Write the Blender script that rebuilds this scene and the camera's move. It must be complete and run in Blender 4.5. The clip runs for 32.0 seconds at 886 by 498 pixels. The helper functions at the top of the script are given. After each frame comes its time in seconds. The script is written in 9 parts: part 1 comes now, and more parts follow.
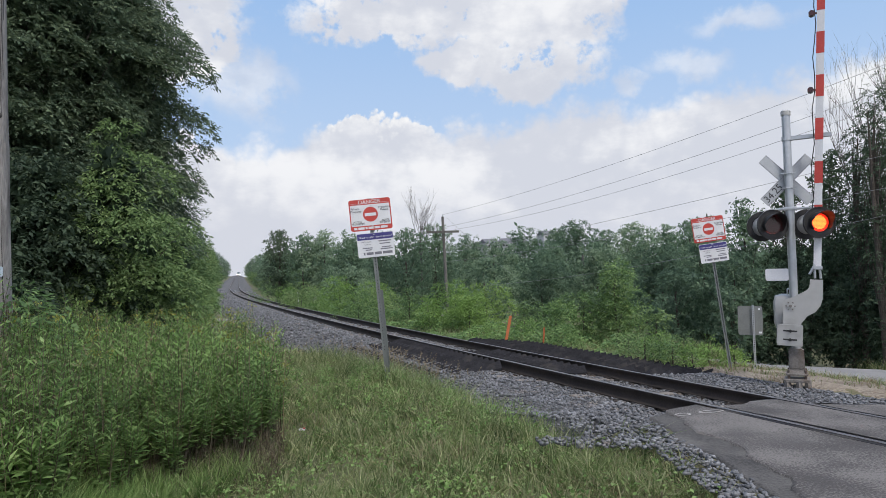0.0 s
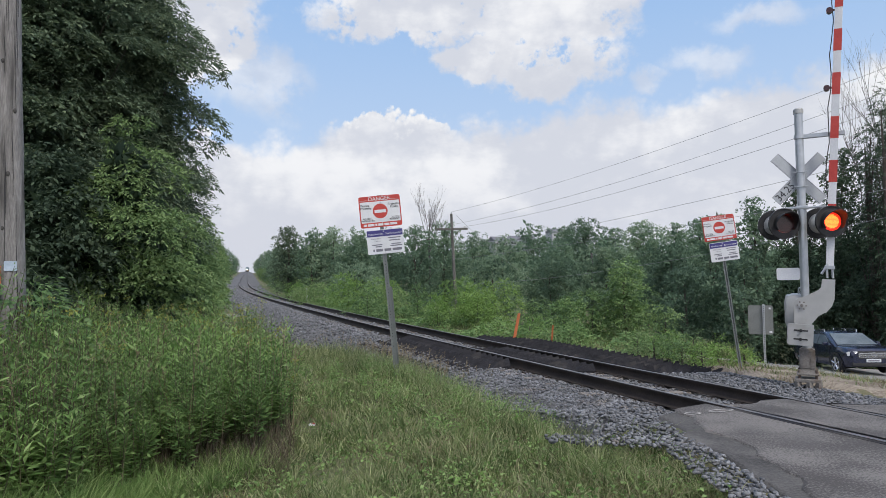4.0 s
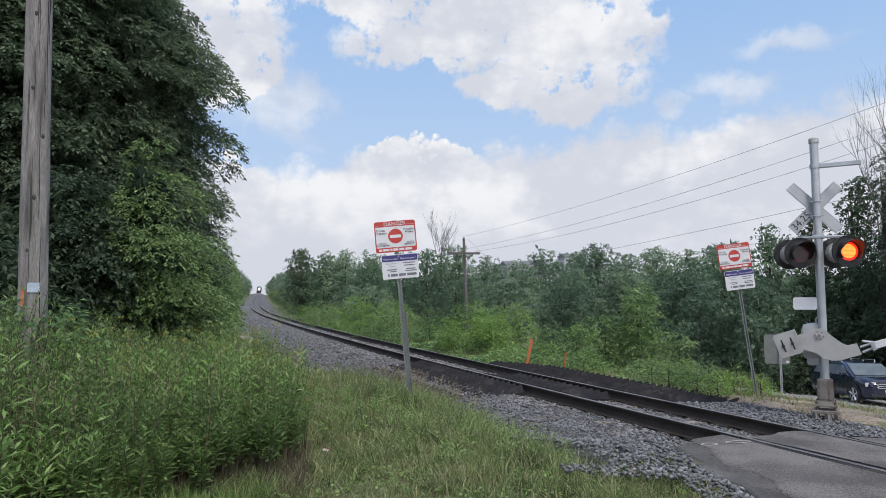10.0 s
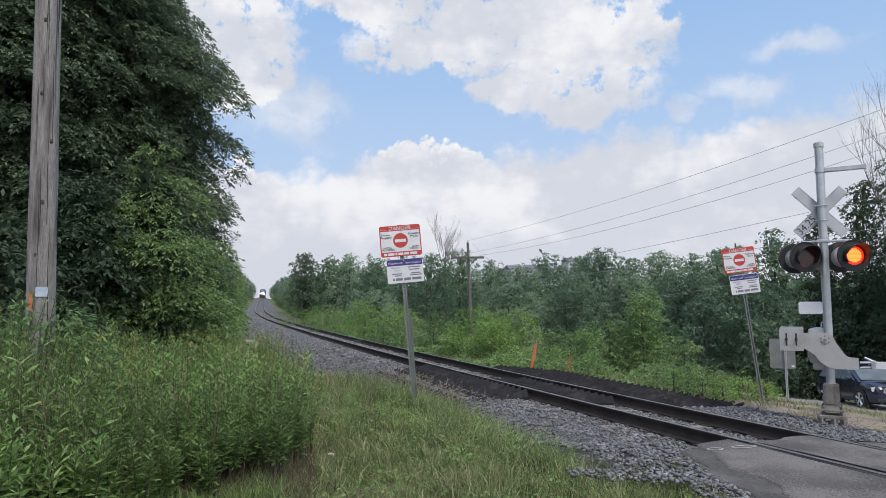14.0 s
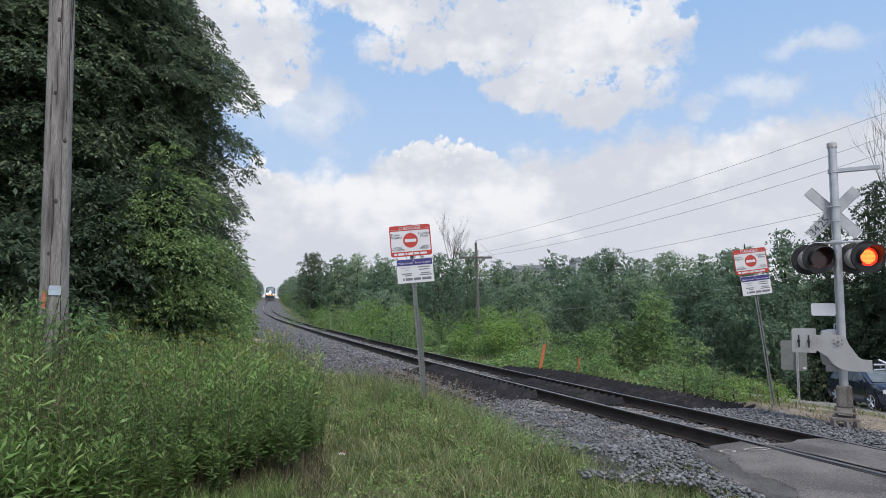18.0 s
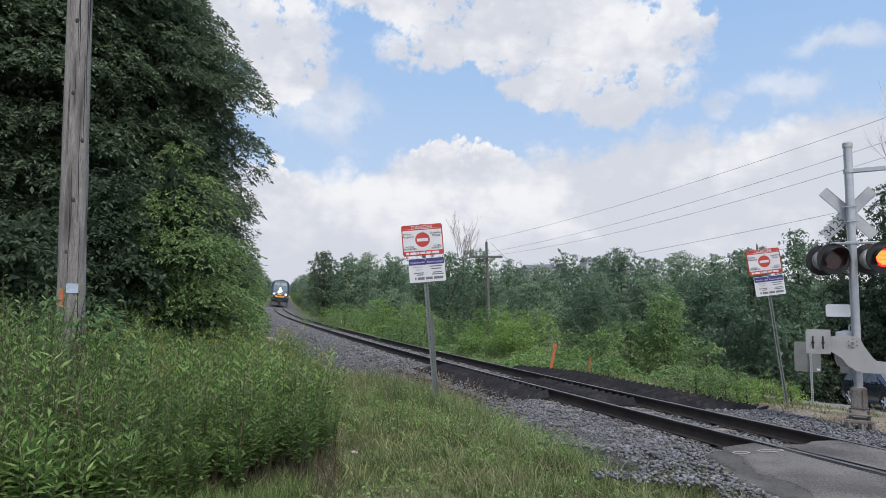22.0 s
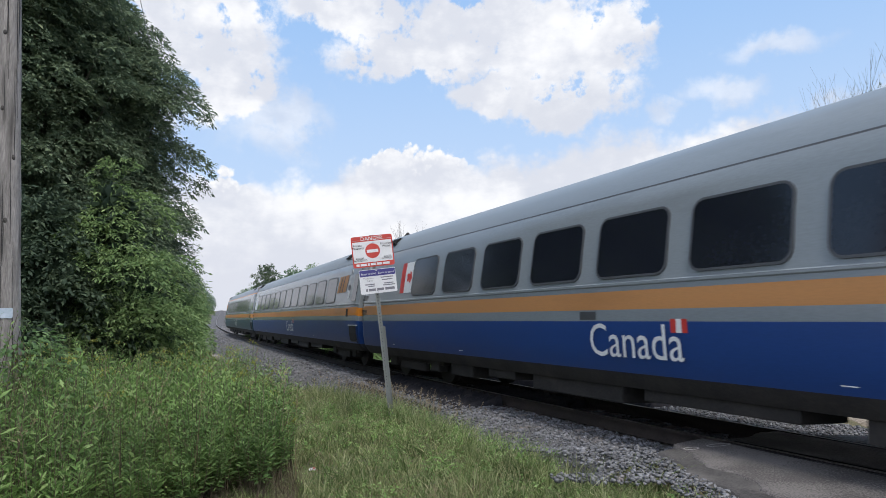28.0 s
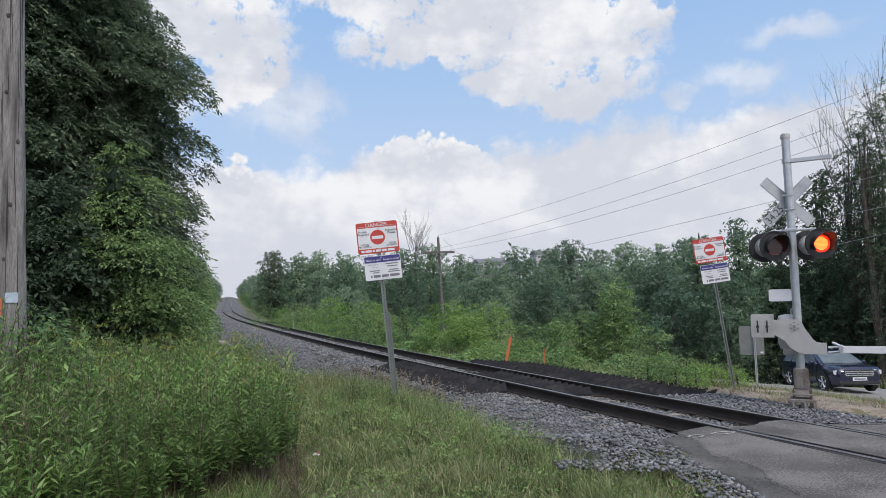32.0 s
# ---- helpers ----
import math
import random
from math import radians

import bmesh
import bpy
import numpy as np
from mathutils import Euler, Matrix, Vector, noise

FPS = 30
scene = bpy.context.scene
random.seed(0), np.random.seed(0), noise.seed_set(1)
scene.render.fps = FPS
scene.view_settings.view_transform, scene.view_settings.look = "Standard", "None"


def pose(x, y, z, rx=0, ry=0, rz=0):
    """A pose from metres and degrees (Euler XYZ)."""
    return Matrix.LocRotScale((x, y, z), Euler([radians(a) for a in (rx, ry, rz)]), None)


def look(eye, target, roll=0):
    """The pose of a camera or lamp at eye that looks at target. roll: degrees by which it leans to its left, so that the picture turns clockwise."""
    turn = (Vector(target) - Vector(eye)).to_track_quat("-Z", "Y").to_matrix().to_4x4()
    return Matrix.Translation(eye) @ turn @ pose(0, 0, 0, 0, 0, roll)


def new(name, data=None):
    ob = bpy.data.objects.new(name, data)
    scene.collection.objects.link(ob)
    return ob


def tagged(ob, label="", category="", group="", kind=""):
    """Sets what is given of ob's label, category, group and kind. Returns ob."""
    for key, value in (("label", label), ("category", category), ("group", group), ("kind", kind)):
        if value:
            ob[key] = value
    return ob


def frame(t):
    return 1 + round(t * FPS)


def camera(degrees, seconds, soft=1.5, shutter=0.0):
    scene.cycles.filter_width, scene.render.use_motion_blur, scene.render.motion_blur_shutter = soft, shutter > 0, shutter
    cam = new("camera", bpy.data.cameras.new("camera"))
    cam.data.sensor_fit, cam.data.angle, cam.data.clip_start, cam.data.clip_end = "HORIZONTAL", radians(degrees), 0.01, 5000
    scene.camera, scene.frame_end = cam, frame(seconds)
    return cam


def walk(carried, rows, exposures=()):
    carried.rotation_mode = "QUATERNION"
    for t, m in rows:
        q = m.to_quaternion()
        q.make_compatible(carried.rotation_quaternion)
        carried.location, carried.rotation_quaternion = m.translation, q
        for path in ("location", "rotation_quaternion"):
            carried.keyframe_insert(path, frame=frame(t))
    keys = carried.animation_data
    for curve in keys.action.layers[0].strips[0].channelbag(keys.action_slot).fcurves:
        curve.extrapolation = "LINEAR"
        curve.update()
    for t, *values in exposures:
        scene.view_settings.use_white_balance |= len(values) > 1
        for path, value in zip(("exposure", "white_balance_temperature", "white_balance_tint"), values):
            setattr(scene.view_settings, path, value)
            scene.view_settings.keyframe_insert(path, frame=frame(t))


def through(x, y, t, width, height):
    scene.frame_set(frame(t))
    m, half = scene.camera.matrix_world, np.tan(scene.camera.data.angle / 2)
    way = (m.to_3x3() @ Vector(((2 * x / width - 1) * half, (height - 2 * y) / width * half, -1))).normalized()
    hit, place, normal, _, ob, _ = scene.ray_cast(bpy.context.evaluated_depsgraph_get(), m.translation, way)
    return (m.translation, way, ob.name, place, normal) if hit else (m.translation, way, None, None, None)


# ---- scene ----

# ---- camera ----
cam = camera(68.569, 32.0, soft=0.4, shutter=0.04)

# seconds, eye, yaw to the left, pitch up, roll
WALK = [
    (0, 0.227, 0.063, 1.560, 0.705, 2.576, -1.221),
    (0.5, 0.224, 0.065, 1.563, 0.722, 2.517, -1.200),
    (1, 0.221, 0.075, 1.561, 0.805, 2.430, -1.172),
    (1.5, 0.218, 0.070, 1.562, 0.878, 2.387, -1.097),
    (2, 0.213, 0.070, 1.561, 0.946, 2.356, -0.921),
    (2.5, 0.207, 0.060, 1.562, 1.068, 2.294, -0.857),
    (3, 0.211, 0.062, 1.562, 1.191, 2.240, -0.830),
    (3.5, 0.208, 0.060, 1.558, 1.314, 2.286, -0.858),
    (5.5, 0.209, 0.038, 1.561, 2.014, 2.600, -0.790),
    (6, 0.197, 0.034, 1.569, 2.241, 2.765, -0.777),
    (6.5, 0.186, 0.033, 1.577, 2.252, 3.002, -0.674),
    (7, 0.183, 0.029, 1.580, 2.303, 3.357, -0.536),
    (7.5, 0.180, 0.019, 1.579, 2.352, 3.651, -0.409),
    (8, 0.171, 0.010, 1.584, 2.348, 3.957, -0.264),
    (8.5, 0.167, 0.010, 1.581, 2.365, 4.236, -0.140),
    (9, 0.169, 0.010, 1.583, 2.402, 4.378, -0.102),
    (9.5, 0.165, 0.014, 1.585, 2.426, 4.437, -0.134),
    (10, 0.164, 0.007, 1.582, 2.451, 4.460, -0.193),
    (10.5, 0.161, 0.008, 1.584, 2.493, 4.473, -0.188),
    (11, 0.162, 0.009, 1.583, 2.507, 4.506, -0.175),
    (11.5, 0.158, 0.005, 1.582, 2.542, 4.547, -0.141),
    (12, 0.158, 0.000, 1.585, 2.579, 4.561, -0.152),
    (12.5, 0.153, -0.003, 1.583, 2.594, 4.617, -0.116),
    (13, 0.151, -0.004, 1.581, 2.646, 4.704, -0.118),
    (13.5, 0.148, -0.005, 1.586, 2.704, 4.736, -0.147),
    (14, 0.147, -0.015, 1.584, 2.782, 4.821, -0.171),
    (14.5, 0.142, -0.012, 1.580, 2.857, 4.862, -0.141),
    (16.5, 0.116, -0.012, 1.585, 3.105, 4.825, -0.101),
    (17, 0.113, -0.014, 1.583, 3.206, 4.826, -0.055),
    (17.5, 0.107, -0.010, 1.585, 3.307, 4.827, 0.028),
    (18, 0.105, -0.002, 1.586, 3.441, 4.817, 0.052),
    (18.5, 0.101, 0.000, 1.584, 3.655, 4.753, 0.065),
    (19, 0.099, -0.008, 1.584, 3.931, 4.624, 0.076),
    (19.5, 0.095, -0.008, 1.585, 4.078, 4.581, 0.171),
    (20, 0.093, -0.011, 1.588, 4.179, 4.598, 0.215),
    (20.5, 0.085, -0.024, 1.587, 4.197, 4.647, 0.211),
    (21, 0.084, -0.015, 1.588, 4.249, 4.658, 0.204),
    (21.5, 0.078, -0.020, 1.588, 4.285, 4.691, 0.299),
    (22, 0.076, -0.021, 1.590, 4.332, 4.731, 0.312),
    (22.5, 0.066, -0.023, 1.587, 4.310, 4.798, 0.364),
    (23, 0.058, -0.026, 1.589, 4.267, 4.846, 0.277),
    (23.5, 0.051, -0.024, 1.591, 4.164, 4.909, 0.216),
    (24, 0.047, -0.025, 1.586, 4.045, 4.935, 0.113),
    (24.5, 0.039, -0.032, 1.586, 3.841, 4.983, -0.040),
    (25, 0.023, -0.014, 1.587, 3.259, 4.980, -0.246),
    (25.5, 0.025, -0.008, 1.591, 2.524, 4.965, -0.483),
    (27.5, 0.005, -0.038, 1.605, -0.259, 5.306, -1.575),
    (28, -0.012, -0.033, 1.612, -0.549, 5.411, -1.776),
    (28.5, -0.014, -0.034, 1.611, -0.731, 5.495, -1.968),
    (29, -0.001, -0.035, 1.607, -0.655, 5.505, -2.143),
    (29.5, 0.008, -0.023, 1.610, -0.547, 5.495, -2.111),
    (30, 0.005, -0.024, 1.611, -0.531, 5.457, -2.096),
    (30.5, 0.004, -0.015, 1.605, -0.491, 5.376, -1.992),
    (31, 0.004, -0.017, 1.604, -0.437, 5.208, -1.920),
    (31.5, -0.002, -0.021, 1.601, -0.228, 4.819, -1.683),
    (32, -0.000, 0.000, 1.600, -0.000, 4.331, -1.520),
]
walk(cam, [(t, pose(x, y, z, 90 + pitch, 0, yaw) @ pose(0, 0, 0, 0, 0, roll)) for t, x, y, z, yaw, pitch, roll in WALK],
     exposures=[(0, 0.0), (25.2, 0.0), (26.5, 0.16), (30.0, 0.16), (31.2, 0.0), (32, 0.0)])

# ---- light: bright broken cloud, soft sun high behind the viewer ----
SUN_EL, SUN_AZ = radians(56), radians(152)      # azimuth from +y towards +x
world = bpy.data.worlds.new("sky")
scene.world = world
world.use_nodes = True
wn, wl = world.node_tree.nodes, world.node_tree.links
wn.clear()
w_out = wn.new("ShaderNodeOutputWorld")
w_bg = wn.new("ShaderNodeBackground")
w_sky = wn.new("ShaderNodeTexSky")
w_sky.sky_type = "NISHITA"
w_sky.sun_disc = False
w_sky.sun_elevation = SUN_EL
w_sky.sun_rotation = SUN_AZ
w_sky.dust_density = 2.0
w_bg.inputs["Strength"].default_value = 0.15
w_noise = wn.new("ShaderNodeTexNoise")
w_noise.inputs["Scale"].default_value = 2.2
w_noise.inputs["Detail"].default_value = 6
w_ramp = wn.new("ShaderNodeValToRGB")
w_ramp.color_ramp.elements[0].position = 0.36
w_ramp.color_ramp.elements[1].position = 0.6
w_geo = wn.new("ShaderNodeTexCoord")
w_mix = wn.new("ShaderNodeMixRGB")
w_mix.inputs[2].default_value = (6.8, 7.15, 8.6, 1)
wl.new(w_geo.outputs["Generated"], w_noise.inputs["Vector"])
wl.new(w_noise.outputs["Fac"], w_ramp.inputs["Fac"])
wl.new(w_ramp.outputs["Color"], w_mix.inputs[0])
wl.new(w_sky.outputs["Color"], w_mix.inputs[1])
wl.new(w_mix.outputs["Color"], w_bg.inputs["Color"])
wl.new(w_bg.outputs["Background"], w_out.inputs["Surface"])

sun_lamp = bpy.data.lights.new("sun", "SUN")
sun_lamp.energy = 2.4
sun_lamp.angle = radians(12)
sun_lamp.color = (1.0, 0.95, 0.87)
sun = new("sun", sun_lamp)
SUN_DIR = Vector((math.sin(SUN_AZ) * math.cos(SUN_EL), math.cos(SUN_AZ) * math.cos(SUN_EL), math.sin(SUN_EL)))
sun.matrix_world = look(SUN_DIR * 100, (0, 0, 0))
scene.view_settings.exposure = 0.0

# ---- tools ----
def part(name, bm, material, parent=None, label=""):
    """A bmesh as one mesh object, under a thing or a part."""
    me = bpy.data.meshes.new(name)
    bm.to_mesh(me)
    bm.free()
    me.materials.append(material)
    ob = new(name, me)
    ob.parent = parent
    if label:
        ob["label"] = label
    return ob


def array_mesh(name, verts, faces, material, parent=None, smooth=False):
    """A mesh from arrays; all faces have the same number of corners."""
    verts, faces = np.asarray(verts, np.float32), np.asarray(faces, np.int32)
    n, k = faces.shape
    me = bpy.data.meshes.new(name)
    me.vertices.add(len(verts))
    me.vertices.foreach_set("co", verts.ravel())
    me.loops.add(n * k)
    me.loops.foreach_set("vertex_index", faces.ravel())
    me.polygons.add(n)
    me.polygons.foreach_set("loop_start", np.arange(0, n * k, k, dtype=np.int32))
    me.polygons.foreach_set("loop_total", np.full(n, k, np.int32))
    if smooth:
        me.polygons.foreach_set("use_smooth", np.ones(n, bool))
    me.update(calc_edges=True)
    me.materials.append(material)
    ob = new(name, me)
    ob.parent = parent
    return ob


def thing(name, m, label, category, group="", kind=""):
    ob = new(name)
    ob.matrix_basis = m
    return tagged(ob, label, category, group, kind)


def box(bm, lo, hi, m=None, bevel=0.0):
    """Adds a box between two corners."""
    size = [b - a for a, b in zip(lo, hi)]
    mid = [(a + b) / 2 for a, b in zip(lo, hi)]
    made = bmesh.ops.create_cube(bm, size=1.0, matrix=Matrix.Translation(mid) @ Matrix.Diagonal((*size, 1)))
    if bevel:
        edges = list({e for v in made["verts"] for e in v.link_edges})
        got = bmesh.ops.bevel(bm, geom=edges, offset=bevel, segments=2, affect="EDGES", profile=0.6)
        verts = list({v for f in got["faces"] for v in f.verts})
    else:
        verts = made["verts"]
    if m is not None:
        bmesh.ops.transform(bm, matrix=m, verts=verts)
    return bm


def tube(bm, a, b, r0, r1=None, seg=12, caps=True):
    """Adds a tapered cylinder from a to b."""
    a, b = Vector(a), Vector(b)
    r1 = r0 if r1 is None else r1
    turn = (b - a).to_track_quat("Z", "Y").to_matrix().to_4x4()
    bmesh.ops.create_cone(bm, cap_ends=caps, segments=seg, radius1=r0, radius2=r1, depth=(b - a).length,
                          matrix=Matrix.Translation((a + b) / 2) @ turn)
    return bm


def plate(bm, outline, thick, m=None):
    """Adds a plate: outline in x and z, thickness along y from 0."""
    front = [bm.verts.new((x, 0, z)) for x, z in outline]
    back = [bm.verts.new((x, thick, z)) for x, z in outline]
    n = len(outline)
    bm.faces.new(front)
    bm.faces.new(back[::-1])
    for i in range(n):
        bm.faces.new((front[i], back[i], back[(i + 1) % n], front[(i + 1) % n]))
    if m is not None:
        bmesh.ops.transform(bm, matrix=m, verts=front + back)
    bmesh.ops.recalc_face_normals(bm, faces=bm.faces[:])
    return bm


def rounded(w, h, r, cx=0.0, cz=0.0, seg=4):
    """The outline of a rectangle with round corners."""
    pts = []
    for sx, sz, a0 in ((1, 1, 0), (-1, 1, 90), (-1, -1, 180), (1, -1, 270)):
        for i in range(seg + 1):
            a = radians(a0 + 90 * i / seg)
            pts.append((cx + sx * (w / 2 - r) + r * math.cos(a), cz + sz * (h / 2 - r) + r * math.sin(a)))
    return pts


def smoothed(ob, angle=35):
    for p in ob.data.polygons:
        p.use_smooth = True
    ob.data.set_sharp_from_angle(angle=radians(angle))
    return ob


def lettering(name, body, size, m, material, parent, align="CENTER", squeeze=1.0, thick=0.001, shear=0.0):
    """Words in the built-in font, as a mesh standing in x and z of the parent."""
    cu = bpy.data.curves.new(name, "FONT")
    cu.body, cu.size, cu.align_x, cu.align_y, cu.extrude, cu.shear = body, size, align, "CENTER", thick, shear
    cu.resolution_u = 3
    tmp = new(name + "_curve", cu)
    me = bpy.data.meshes.new_from_object(tmp)
    bpy.data.objects.remove(tmp)
    bpy.data.curves.remove(cu)
    me.transform(m @ pose(0, 0, 0, 90) @ Matrix.Diagonal((squeeze, 1, 1, 1)))
    me.materials.clear()
    me.materials.append(material)
    ob = new(name, me)
    ob.parent = parent
    return ob


# ---- materials ----
def surface(name, c1, c2, scale=4.0, rough=0.7, metal=0.0, bump=0.2, fine=40.0, c3=None, wear=0.55, spread=0.12, island=0.0, stretch=(1, 1, 1), bump_dist=0.01, sub=0.0):
    """A surface of two tones mixed at a large and a fine scale, with stains of a third and fine relief."""
    m = bpy.data.materials.new(name)
    m.use_nodes = True
    nt = m.node_tree
    n, l = nt.nodes, nt.links
    b = n["Principled BSDF"]
    co = n.new("ShaderNodeTexCoord")
    mp = n.new("ShaderNodeMapping")
    mp.inputs["Scale"].default_value = stretch
    l.new(co.outputs["Object"], mp.inputs["Vector"])
    big = n.new("ShaderNodeTexNoise")
    big.inputs["Scale"].default_value, big.inputs["Detail"].default_value = scale, 5
    small = n.new("ShaderNodeTexNoise")
    small.inputs["Scale"].default_value, small.inputs["Detail"].default_value = fine, 3
    l.new(mp.outputs["Vector"], big.inputs["Vector"])
    l.new(mp.outputs["Vector"], small.inputs["Vector"])
    add = n.new("ShaderNodeMath")
    add.operation = "ADD"
    l.new(big.outputs["Fac"], add.inputs[0])
    l.new(small.outputs["Fac"], add.inputs[1])
    ramp = n.new("ShaderNodeMapRange")
    ramp.inputs["From Min"].default_value, ramp.inputs["From Max"].default_value = 1 - spread * 2, 1 + spread * 2
    l.new(add.outputs[0], ramp.inputs["Value"])
    mix = n.new("ShaderNodeMixRGB")
    mix.inputs[1].default_value, mix.inputs[2].default_value = (*c1, 1), (*c2, 1)
    l.new(ramp.outputs[0], mix.inputs[0])
    colour = mix.outputs[0]
    if c3:
        st = n.new("ShaderNodeTexNoise")
        st.inputs["Scale"].default_value, st.inputs["Detail"].default_value = scale * 0.6, 7
        off = n.new("ShaderNodeVectorMath")
        off.inputs[1].default_value = (13.1, 7.7, 3.3)
        l.new(mp.outputs["Vector"], off.inputs[0])
        l.new(off.outputs[0], st.inputs["Vector"])
        mr = n.new("ShaderNodeMapRange")
        mr.inputs["From Min"].default_value, mr.inputs["From Max"].default_value = wear, wear + 0.15
        l.new(st.outputs["Fac"], mr.inputs["Value"])
        mx = n.new("ShaderNodeMixRGB")
        mx.inputs[2].default_value = (*c3, 1)
        l.new(mr.outputs[0], mx.inputs[0])
        l.new(colour, mx.inputs[1])
        colour = mx.outputs[0]
    if island:
        g = n.new("ShaderNodeNewGeometry")
        hv = n.new("ShaderNodeHueSaturation")
        k = n.new("ShaderNodeMapRange")
        k.inputs["To Min"].default_value, k.inputs["To Max"].default_value = 1 - island, 1 + island
        l.new(g.outputs["Random Per Island"], k.inputs["Value"])
        l.new(k.outputs[0], hv.inputs["Value"])
        l.new(colour, hv.inputs["Color"])
        colour = hv.outputs[0]
    l.new(colour, b.inputs["Base Color"])
    rr = n.new("ShaderNodeMapRange")
    rr.inputs["To Min"].default_value, rr.inputs["To Max"].default_value = max(0.02, rough - 0.12), min(1, rough + 0.12)
    l.new(small.outputs["Fac"], rr.inputs["Value"])
    l.new(rr.outputs[0], b.inputs["Roughness"])
    b.inputs["Metallic"].default_value = metal
    if bump:
        bp = n.new("ShaderNodeBump")
        bp.inputs["Strength"].default_value, bp.inputs["Distance"].default_value = bump, bump_dist
        l.new(add.outputs[0], bp.inputs["Height"])
        l.new(bp.outputs[0], b.inputs["Normal"])
    return m


def leaf_material(name, c1, c2, c3, patch=0.7, through=0.35, vary=0.0):
    """Leaves: hue varies leaf by leaf and in patches; thin, so some light comes through."""
    m = bpy.data.materials.new(name)
    m.use_nodes = True
    n, l = m.node_tree.nodes, m.node_tree.links
    b, out = n["Principled BSDF"], n["Material Output"]
    co = n.new("ShaderNodeTexCoord")
    no = n.new("ShaderNodeTexNoise")
    no.inputs["Scale"].default_value, no.inputs["Detail"].default_value = patch, 4
    l.new(co.outputs["Object"], no.inputs["Vector"])
    g = n.new("ShaderNodeNewGeometry")
    mr = n.new("ShaderNodeMapRange")
    mr.inputs["From Min"].default_value, mr.inputs["From Max"].default_value = 0.35, 0.65
    l.new(no.outputs["Fac"], mr.inputs["Value"])
    a = n.new("ShaderNodeMixRGB")
    a.inputs[1].default_value, a.inputs[2].default_value = (*c1, 1), (*c2, 1)
    l.new(mr.outputs[0], a.inputs[0])
    k = n.new("ShaderNodeMapRange")
    k.inputs["From Min"].default_value, k.inputs["From Max"].default_value, k.inputs["To Max"].default_value = 0.45, 1.0, 0.9
    l.new(g.outputs["Random Per Island"], k.inputs["Value"])
    c = n.new("ShaderNodeMixRGB")
    c.inputs[2].default_value = (*c3, 1)
    l.new(k.outputs[0], c.inputs[0])
    l.new(a.outputs[0], c.inputs[1])
    info = n.new("ShaderNodeObjectInfo")
    tone = n.new("ShaderNodeMapRange")
    tone.inputs["To Min"].default_value, tone.inputs["To Max"].default_value = 1 - vary, 1 + vary
    l.new(info.outputs["Random"], tone.inputs["Value"])
    turn = n.new("ShaderNodeMapRange")
    turn.inputs["To Min"].default_value, turn.inputs["To Max"].default_value = 0.5 + vary * 0.09, 0.5 - vary * 0.09
    l.new(info.outputs["Random"], turn.inputs["Value"])
    hs = n.new("ShaderNodeHueSaturation")
    l.new(tone.outputs[0], hs.inputs["Value"])
    l.new(turn.outputs[0], hs.inputs["Hue"])
    l.new(c.outputs[0], hs.inputs["Color"])
    l.new(hs.outputs[0], b.inputs["Base Color"])
    b.inputs["Roughness"].default_value = 0.6
    b.inputs["Specular IOR Level"].default_value = 0.18
    tr = n.new("ShaderNodeBsdfTranslucent")
    l.new(hs.outputs[0], tr.inputs["Color"])
    ms = n.new("ShaderNodeMixShader")
    ms.inputs[0].default_value = through
    l.new(b.outputs[0], ms.inputs[1])
    l.new(tr.outputs[0], ms.inputs[2])
    l.new(ms.outputs[0], out.inputs["Surface"])
    return m


def glow(name, colour, strength):
    m = bpy.data.materials.new(name)
    m.use_nodes = True
    b = m.node_tree.nodes["Principled BSDF"]
    b.inputs["Base Color"].default_value = (*colour, 1)
    b.inputs["Emission Color"].default_value = (*colour, 1)
    b.inputs["Emission Strength"].default_value = strength
    return m


def plain(name, colour, rough=0.4, metal=0.0, coat=0.0):
    m = surface(name, tuple(c * 0.9 for c in colour), tuple(min(1, c * 1.1) for c in colour), 3.0, rough, metal, 0.05, 60.0)
    m.node_tree.nodes["Principled BSDF"].inputs["Coat Weight"].default_value = coat
    return m


M_GROUND = surface("soil_and_litter", (0.06, 0.07, 0.025), (0.13, 0.12, 0.06), 0.6, 0.95, 0, 0.6, 14.0, (0.20, 0.16, 0.09), 0.56, bump_dist=0.04)
M_GRAVEL_BED = surface("ballast_fines", (0.075, 0.073, 0.075), (0.13, 0.128, 0.13), 2.0, 0.95, 0, 0.9, 22.0, (0.12, 0.10, 0.09), 0.6, bump_dist=0.03)
M_STONE = surface("ballast_stone", (0.092, 0.094, 0.101), (0.200, 0.206, 0.218), 3.0, 0.95, 0, 0.3, 60.0, (0.18, 0.15, 0.125), 0.62, island=0.42)
M_ASPHALT = surface("worn_asphalt", (0.060, 0.055, 0.053), (0.165, 0.154, 0.146), 1.1, 0.95, 0, 0.9, 52.0, (0.085, 0.08, 0.078), 0.56, spread=0.055, bump_dist=0.012)
M_ASPHALT_DARK = surface("asphalt_edge", (0.035, 0.033, 0.033), (0.10, 0.095, 0.09), 1.5, 0.95, 0, 0.9, 45.0, (0.17, 0.16, 0.15), 0.58, bump_dist=0.01)
M_ROAD = surface("pale_road", (0.19, 0.188, 0.187), (0.27, 0.267, 0.262), 0.5, 0.9, 0, 0.3, 40.0)
M_RAIL_SIDE = surface("rusty_rail", (0.020, 0.0165, 0.015), (0.046, 0.036, 0.031), 3.0, 0.9, 0.1, 0.4, 40.0, (0.065, 0.045, 0.033), 0.62)
